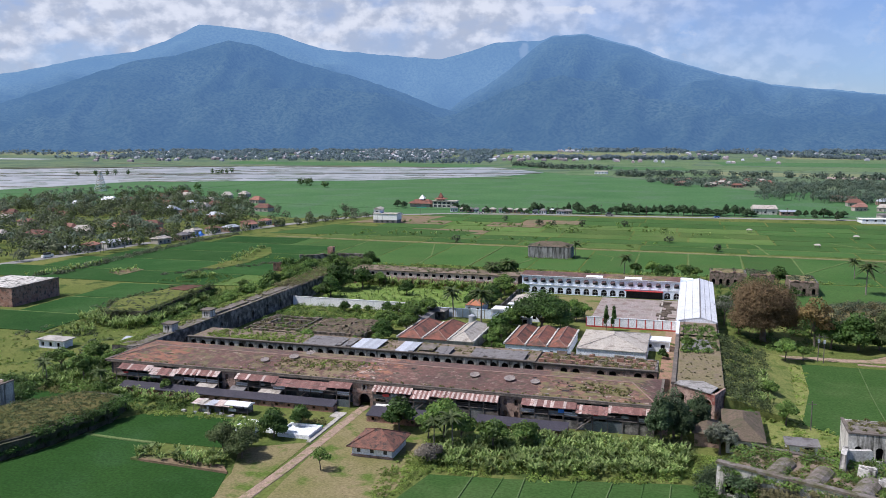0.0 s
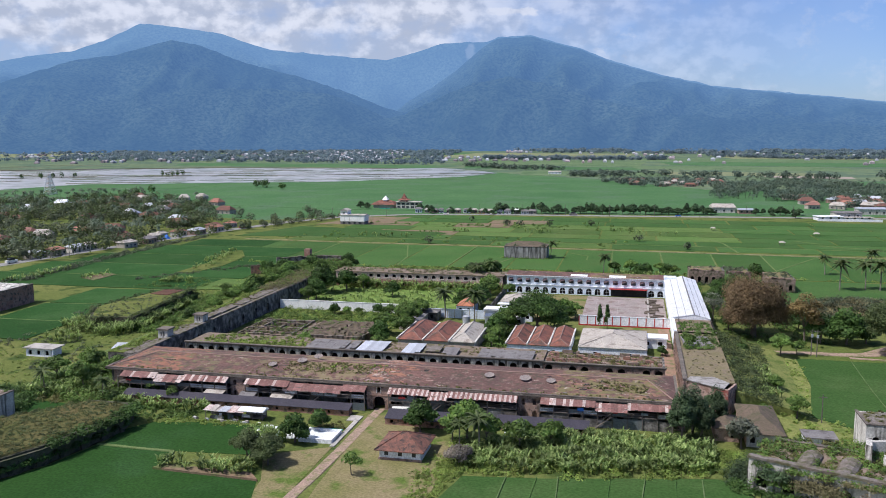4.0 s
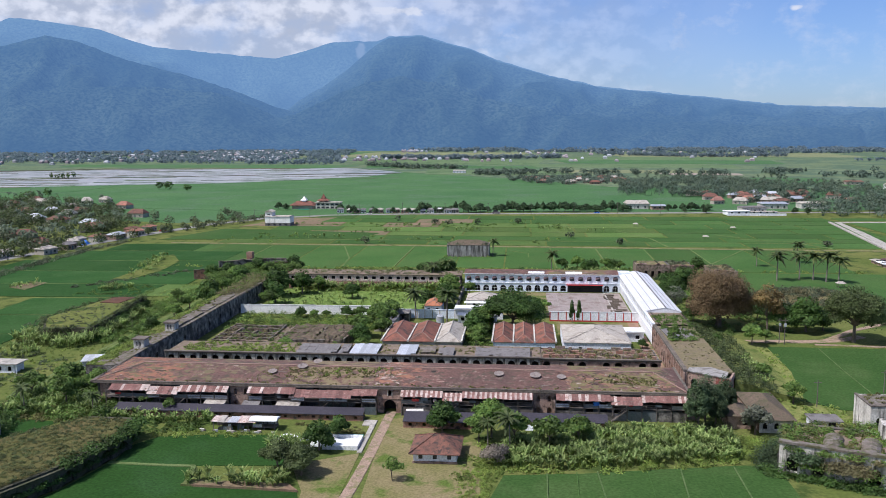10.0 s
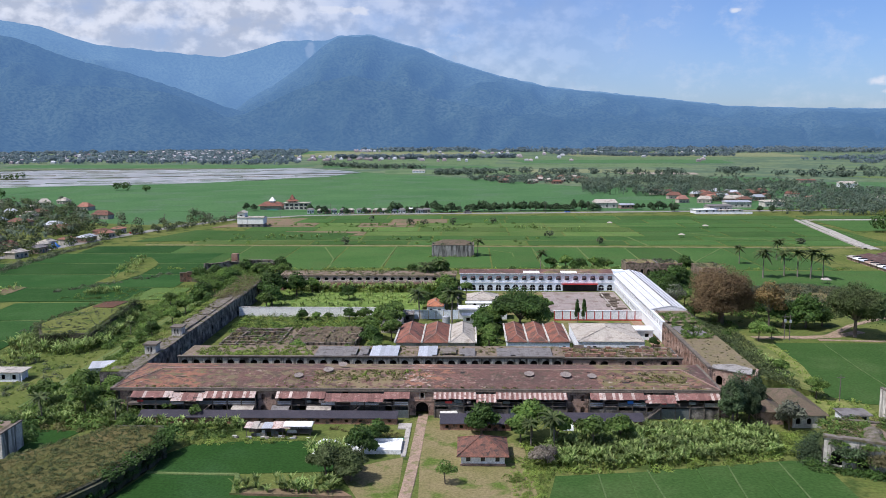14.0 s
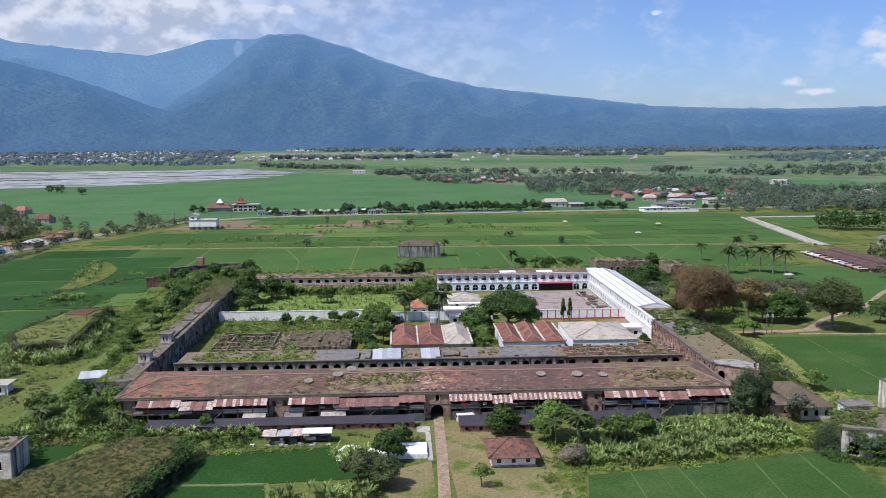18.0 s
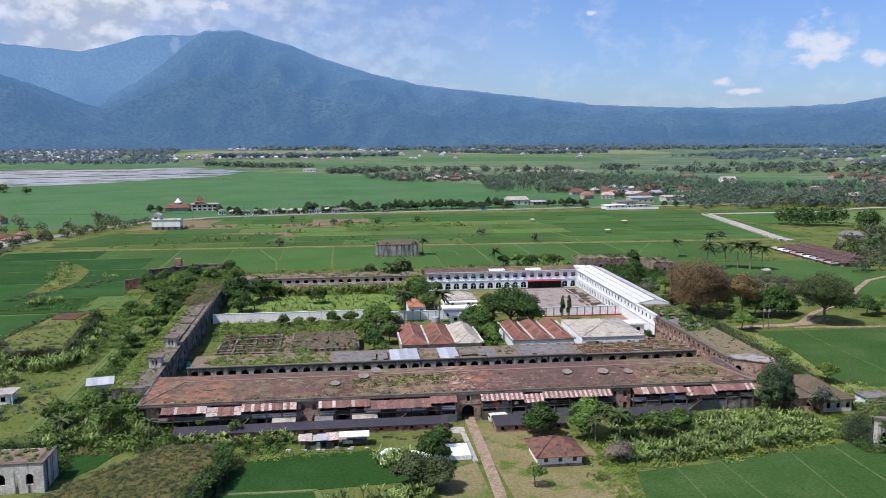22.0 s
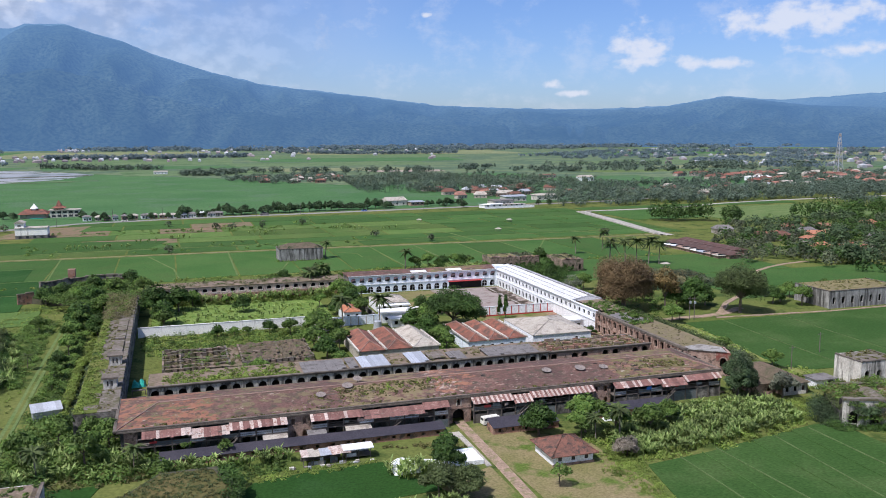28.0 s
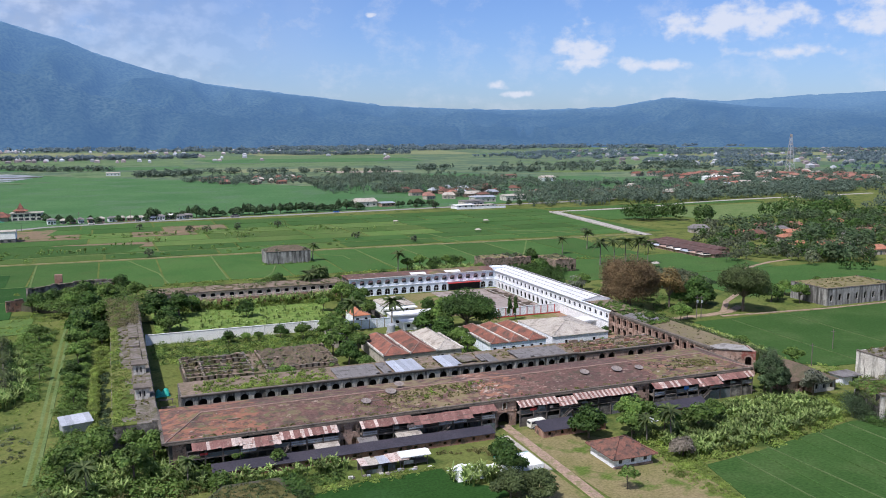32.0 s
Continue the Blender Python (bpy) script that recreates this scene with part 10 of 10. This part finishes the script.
def minibus():
    t = thing("minibus", (6.6, -5.0, 0), "cream white minibus parked by the gate", "vehicle")
    t.rotation_euler = (0, 0, radians(8))
    bm = bmesh.new()
    prof = ((-2.15, 0.35), (2.15, 0.35), (2.2, 1.0), (2.0, 1.25), (1.75, 1.95), (-2.1, 1.98), (-2.2, 1.2))
    a = [bm.verts.new((x, -0.82, z)) for x, z in prof]
    b = [bm.verts.new((x, 0.82, z)) for x, z in prof]
    bm.faces.new(a)
    bm.faces.new(b[::-1])
    for k in range(len(prof)):
        bm.faces.new((a[k], b[k], b[(k + 1) % len(prof)], a[(k + 1) % len(prof)]))
    bmesh.ops.bevel(bm, geom=bm.edges[:], offset=0.06, segments=2, affect="EDGES")
    part("body", bm, M_car_white, t, world=False)
    for x0, x1 in ((-1.95, -1.0), (-0.9, 0.1), (0.2, 1.0), (1.1, 1.7)):
        for y in (-0.835, 0.825):
            part("side_window", boxes((x0, x1, y, y + 0.012, 1.28, 1.75)), M_glass, t, world=False)
    part("windscreen", boxes((1.8, 1.95, -0.68, 0.68, 1.3, 1.82)), M_glass, t, world=False)
    part("rear_window", boxes((-2.2, -2.12, -0.6, 0.6, 1.3, 1.75)), M_glass, t, world=False)
    for x in (-1.35, 1.35):
        for y in (-0.86, 0.68):
            bm = bmesh.new()
            tube(bm, (x, y, 0.32), (x, y + 0.18, 0.32), 0.32, 0.32, 14)
            w = part("wheel", bm, M_rubber, t, world=False)
            bm = bmesh.new()
            tube(bm, (x, y - 0.01, 0.32), (x, y + 0.19, 0.32), 0.17, 0.17, 10)
            part("rim", bm, M_zinc, w, world=False)
    for y in (-0.6, 0.45):
        part("headlight", boxes((2.16, 2.22, y, y + 0.18, 0.75, 0.92)), M_plastic_white, t, world=False)
    part("bumper", boxes((2.1, 2.28, -0.8, 0.8, 0.35, 0.52)), M_rubber, t, world=False)


minibus()


# tarpaulins, tank and clutter before the barracks
def draped(name, x0, x1, y0, y1, h, m, label, seed, n=9):
    """A sheet thrown over low supports."""
    bm = bmesh.new()
    g = []
    for i in range(n + 1):
        for j in range(n + 1):
            u, v = i / n, j / n
            z = h * (0.45 + 0.55 * noise.noise(Vector((u * 3 + seed, v * 3, seed)))) * min(1, 6 * min(u, 1 - u, v, 1 - v) + 0.1)
            g.append(bm.verts.new((x0 + (x1 - x0) * u, y0 + (y1 - y0) * v, max(0.1, z))))
    for i in range(n):
        for j in range(n):
            a = i * (n + 1) + j
            bm.faces.new((g[a], g[a + n + 1], g[a + n + 2], g[a + 1]))
    r = bmesh.ops.extrude_face_region(bm, geom=bm.faces[:])
    bmesh.ops.translate(bm, verts=[v for v in r["geom"] if isinstance(v, bmesh.types.BMVert)], vec=(0, 0, 0.04))
    solo(name, bm, m, label, "tarpaulin")


draped("tarpaulin", -20.6, -15.2, -26, -20, 2.6, M_plastic_white, "crumpled white sheeting among banana plants", 2)
draped("tarpaulin", 31.2, 33.6, -11.6, -9.8, 2.2, M_plastic_white, "white sheeting thrown over a rack before the gallery", 9)
draped("tarpaulin", -14.6, -10.6, -24.5, -20.5, 1.6, M_plastic_white, "crumpled white sheeting among banana plants", 5)


def fish_basin():
    t = thing("fish_basin", (-6, -22, 0), "shallow basin with white sheeting and pale rim", "basin")
    part("floor", boxes((-9.8, -2.9, -25.2, -19.2, 0.08, 0.35)), M_plastic_white, t, "white plastic sheeting")
    part("rim", boxes((-10.0, -2.7, -19.2, -18.9, 0, 0.9), (-10.0, -2.7, -25.5, -25.2, 0, 0.9), (-10.0, -9.8, -25.2, -19.2, 0, 0.9), (-2.9, -2.7, -25.2, -19.2, 0, 0.9)), M_whiteroof, t)
    part("cover_edge", boxes((-10.1, -2.6, -18.88, -18.6, 0.6, 0.85)), M_tarp_green, t, "green edge strip")


fish_basin()


def water_tank(x, y, r, h, label, m):
    t = thing("water_tank", (x, y, 0), label, "tank")
    bm = bmesh.new()
    tube(bm, (x, y, 1.2), (x, y, 1.2 + h), r, r, 20)
    tube(bm, (x, y, 1.2 + h), (x, y, 1.2 + h + r * 0.35), r, r * 0.2, 20)
    part("drum", bm, m, t)
    part("stand", boxes((x - r, x + r, y - r, y + r, 0, 1.2)), M_concrete, t)


water_tank(3.4, 88, 1.3, 2.2, "round grey water tank in the prison yard", M_zinc)
draped("tarpaulin", -69.6, -66.2, 48, 51.5, 2.4, M_tarp_green, "green tarpaulin in the grass alley", 7)


def metal_shed(x0, x1, y0, y1, h, label, rot=12):
    t = thing("metal_shed", ((x0 + x1) / 2, (y0 + y1) / 2, 0), label, "shed")
    t.rotation_euler = (0, 0, radians(rot))
    w, d = x1 - x0, y1 - y0
    part("wall", boxes((-w / 2, w / 2, -d / 2, d / 2, 0, h)), M_zinc, t, world=False)
    n = 5
    for k in range(n):
        a, b = -w / 2 - 0.3 + (w + 0.6) * k / n, -w / 2 - 0.3 + (w + 0.6) * (k + 1) / n - 0.02
        bm = bmesh.new()
        v = [bm.verts.new(p) for p in ((a, -d / 2 - 0.5, h + 0.02), (b, -d / 2 - 0.5, h + 0.02), (b, d / 2 + 0.3, h + 0.6), (a, d / 2 + 0.3, h + 0.6), (a, -d / 2 - 0.5, h - 0.03), (b, -d / 2 - 0.5, h - 0.03), (b, d / 2 + 0.3, h + 0.55), (a, d / 2 + 0.3, h + 0.55))]
        for f in ((0, 1, 2, 3), (7, 6, 5, 4), (0, 4, 5, 1), (1, 5, 6, 2), (2, 6, 7, 3), (3, 7, 4, 0)):
            bm.faces.new([v[i] for i in f])
        part("roof_sheet", bm, M_zinc, t, world=False)


metal_shed(-90, -84, 29, 33.5, 2.2, "zinc-roofed shed in the dry moat")


def field_hut():
    t = thing("field_hut", (-110, 25.5, 0), "small white concrete hut in the meadow", "hut")
    part("wall", arcade(bmesh.new(), (-114, 23), (1, 0), 3, 2.8, 0, 2.4, 1.0, 0.6, 1.8, 0.2, 4, 0.02), M_white, t)
    part("wall", boxes((-114, -113.8, 23.2, 27.5, 0, 2.4), (-105.8, -105.6, 23.2, 27.5, 0, 2.4), (-113.8, -105.8, 27.3, 27.5, 0, 2.4)), M_white, t)
    part("room_back", boxes((-113.7, -105.9, 24.2, 24.3, 0, 2.35)), M_dark, t)
    part("roof", boxes((-114.6, -104.6, 22.4, 28, 2.403, 2.65)), M_concrete, t, "flat pale concrete roof")
    part("post", boxes((-104.95, -104.75, 22.6, 22.8, 0, 2.4)), M_white, t)


field_hut()


def utility_pole(x, y, h, label):
    t = thing("utility_pole", (x, y, 0), label, "pole")
    bm = bmesh.new()
    tube(bm, (x, y, -0.1), (x, y, h), 0.14, 0.1, 7)
    part("shaft", bm, M_wood, t)
    part("cross_arm", boxes((x - 0.9, x + 0.9, y - 0.06, y + 0.06, h - 0.7, h - 0.58)), M_wood, t)
    if 7 < h < 8.5:
        part("transformer", boxes((x - 0.3, x + 0.3, y - 0.5, y - 0.15, h - 2.4, h - 1.5)), M_zinc, t)


for x, y, h in ((107.8, 71.0, 8), (109.2, 70.4, 8), (98.8, 10.2, 6.5), (118.5, 22, 6)):
    utility_pole(x, y, h, "slim pole standing at the field edge")
for k in range(12):
    utility_pole(-200 + k * 34, 395 + min(k, 3) * 26 + k * 2.4, 9, "roadside utility pole along the high road")


def field_shelter(x, y):
    t = thing("field_shelter", (x, y, 0), "small roofed shelter standing in the rice", "hut")
    for sx in (-1.2, 1.2):
        for sy in (-1, 1):
            part("post", boxes((x + sx - 0.07, x + sx + 0.07, y + sy - 0.07, y + sy + 0.07, 0, 1.9)), M_wood, t)
    part("roof", hip(bmesh.new(), x - 1.8, x + 1.8, y - 1.5, y + 1.5, 1.9, 0.7, "x", 1.0), M_beige, t)


for x, y in ((140, 330), (108, 400), (168, 380), (161, 170)):
    field_shelter(x, y)

# cars and lorries by the high road
def parked_car(x, y, rot, m, label, L=4.2, H=1.5):
    t = thing("car", (x, y, 0.18), label, "vehicle", "vehicles on the high road")
    t.rotation_euler = (0, 0, radians(rot))
    bm = bmesh.new()
    box(bm, -L / 2, L / 2, -0.85, 0.85, 0.3, H * 0.6)
    part("body", bm, m, t, world=False)
    part("cabin", boxes((-L * 0.3, L * 0.25, -0.75, 0.75, H * 0.6 + 0.002, H)), M_glass, t, world=False)
    for sx in (-1, 1):
        for sy in (-0.88, 0.7):
            bm = bmesh.new()
            tube(bm, (sx * L * 0.3, sy, 0.32), (sx * L * 0.3, sy + 0.18, 0.32), 0.32, 0.32, 10)
            part("wheel", bm, M_rubber, t, world=False)


g = random.Random(77)
for k, (x, y, rot) in enumerate(((-246, 178, 82), (-240, 206, 80), (-226, 272, 76), (-205, 352, 74), (-150, 454, 30), (-90, 478, 14), (10, 489, 6), (90, 496, 8))):
    m = (M_car_white, M_slate, M_tarp_blue, M_redpaint, M_zinc)[k % 5]
    parked_car(x, y, rot, m, ("white", "dark grey", "blue", "red", "silver")[k % 5] + " car on the high road", 4.2 if k % 3 else 6.5, 1.5 if k % 3 else 2.6)
draped("tarpaulin", -232, -222, 282, 288, 4.2, M_tarp_blue, "bright blue tarpaulin roof by the road", 12)


# stacked timber and benches beside the court
def timber_stack(x, y, n, label):
    t = thing("timber_stack", (x, y, 0.12), label, "timber", "stacks beside the court")
    g = random.Random(int(x * 7 + y))
    for k in range(n):
        bm = bmesh.new()
        a = g.uniform(-0.12, 0.12)
        tube(bm, (-1.9, -0.9 + k % 5 * 0.42, 0.15 + k // 5 * 0.28), (1.9, -0.9 + k % 5 * 0.42 + a, 0.15 + k // 5 * 0.28), 0.14, 0.12, 6)
        part("log", bm, M_bark, t, world=False)


g = random.Random(5)
for k in range(13):
    timber_stack(66.4 - g.uniform(0, 3.2), 108 + k * 3.1 + g.uniform(-0.6, 0.6), 9 - k % 4, "stack of brown logs beside the sports court")


def bench_row(x, y):
    t = thing("bench", (x, y, 0.12), "long pale bench at the court's edge", "bench", "benches beside the court")
    part("seat", boxes((-0.3, 0.3, -6, 6, 0.42, 0.5)), M_concrete, t, world=False)
    for yy in (-5.5, 0, 5.5):
        part("leg", boxes((-0.25, 0.25, yy - 0.15, yy + 0.15, 0, 0.42)), M_concrete, t, world=False)


for y in (114, 128, 142):
    bench_row(59.5 + 3.4, y)


# things left in the grass alley
def alley_car(x, y):
    t = thing("car", (x, y, 0.09), "dark car parked in the grass alley", "vehicle")
    bm = bmesh.new()
    prof = ((-2.0, 0.3), (2.0, 0.3), (2.05, 0.75), (1.2, 0.9), (0.7, 1.4), (-1.2, 1.42), (-1.95, 0.95))
    a = [bm.verts.new((-0.82, x0, z)) for x0, z in prof]
    b = [bm.verts.new((0.82, x0, z)) for x0, z in prof]
    bm.faces.new(a)
    bm.faces.new(b[::-1])
    for k in range(len(prof)):
        bm.faces.new((a[k], b[k], b[(k + 1) % len(prof)], a[(k + 1) % len(prof)]))
    bmesh.ops.bevel(bm, geom=bm.edges[:], offset=0.05, segments=2, affect="EDGES")
    part("body", bm, M_slate, t, world=False)
    part("side_window", boxes((-0.835, -0.822, -1.0, 0.7, 0.95, 1.3), (0.822, 0.835, -1.0, 0.7, 0.95, 1.3)), M_glass, t, world=False)
    for yy in (-1.25, 1.25):
        for xx in (-0.86, 0.68):
            bm = bmesh.new()
            tube(bm, (xx, yy, 0.3), (xx + 0.18, yy, 0.3), 0.3, 0.3, 12)
            part("wheel", bm, M_rubber, t, world=False)


alley_car(-68.2, 27)


def shelf_rack(x, y, label):
    t = thing("drying_rack", (x, y, 0.09), label, "rack")
    for xx in (-1.5, 1.5):
        for yy in (-0.6, 0.6):
            part("post", boxes((xx - 0.05, xx + 0.05, yy - 0.05, yy + 0.05, 0, 1.1)), M_wood, t, world=False)
    for k in range(5):
        part("slat", boxes((-1.7, 1.7, -0.62 + k * 0.28, -0.5 + k * 0.28, 1.1, 1.15)), M_wood, t, world=False)


shelf_rack(-67.6, 42, "low wooden drying rack in the grass alley")
shelf_rack(-67.4, 36, "low wooden drying rack in the grass alley")
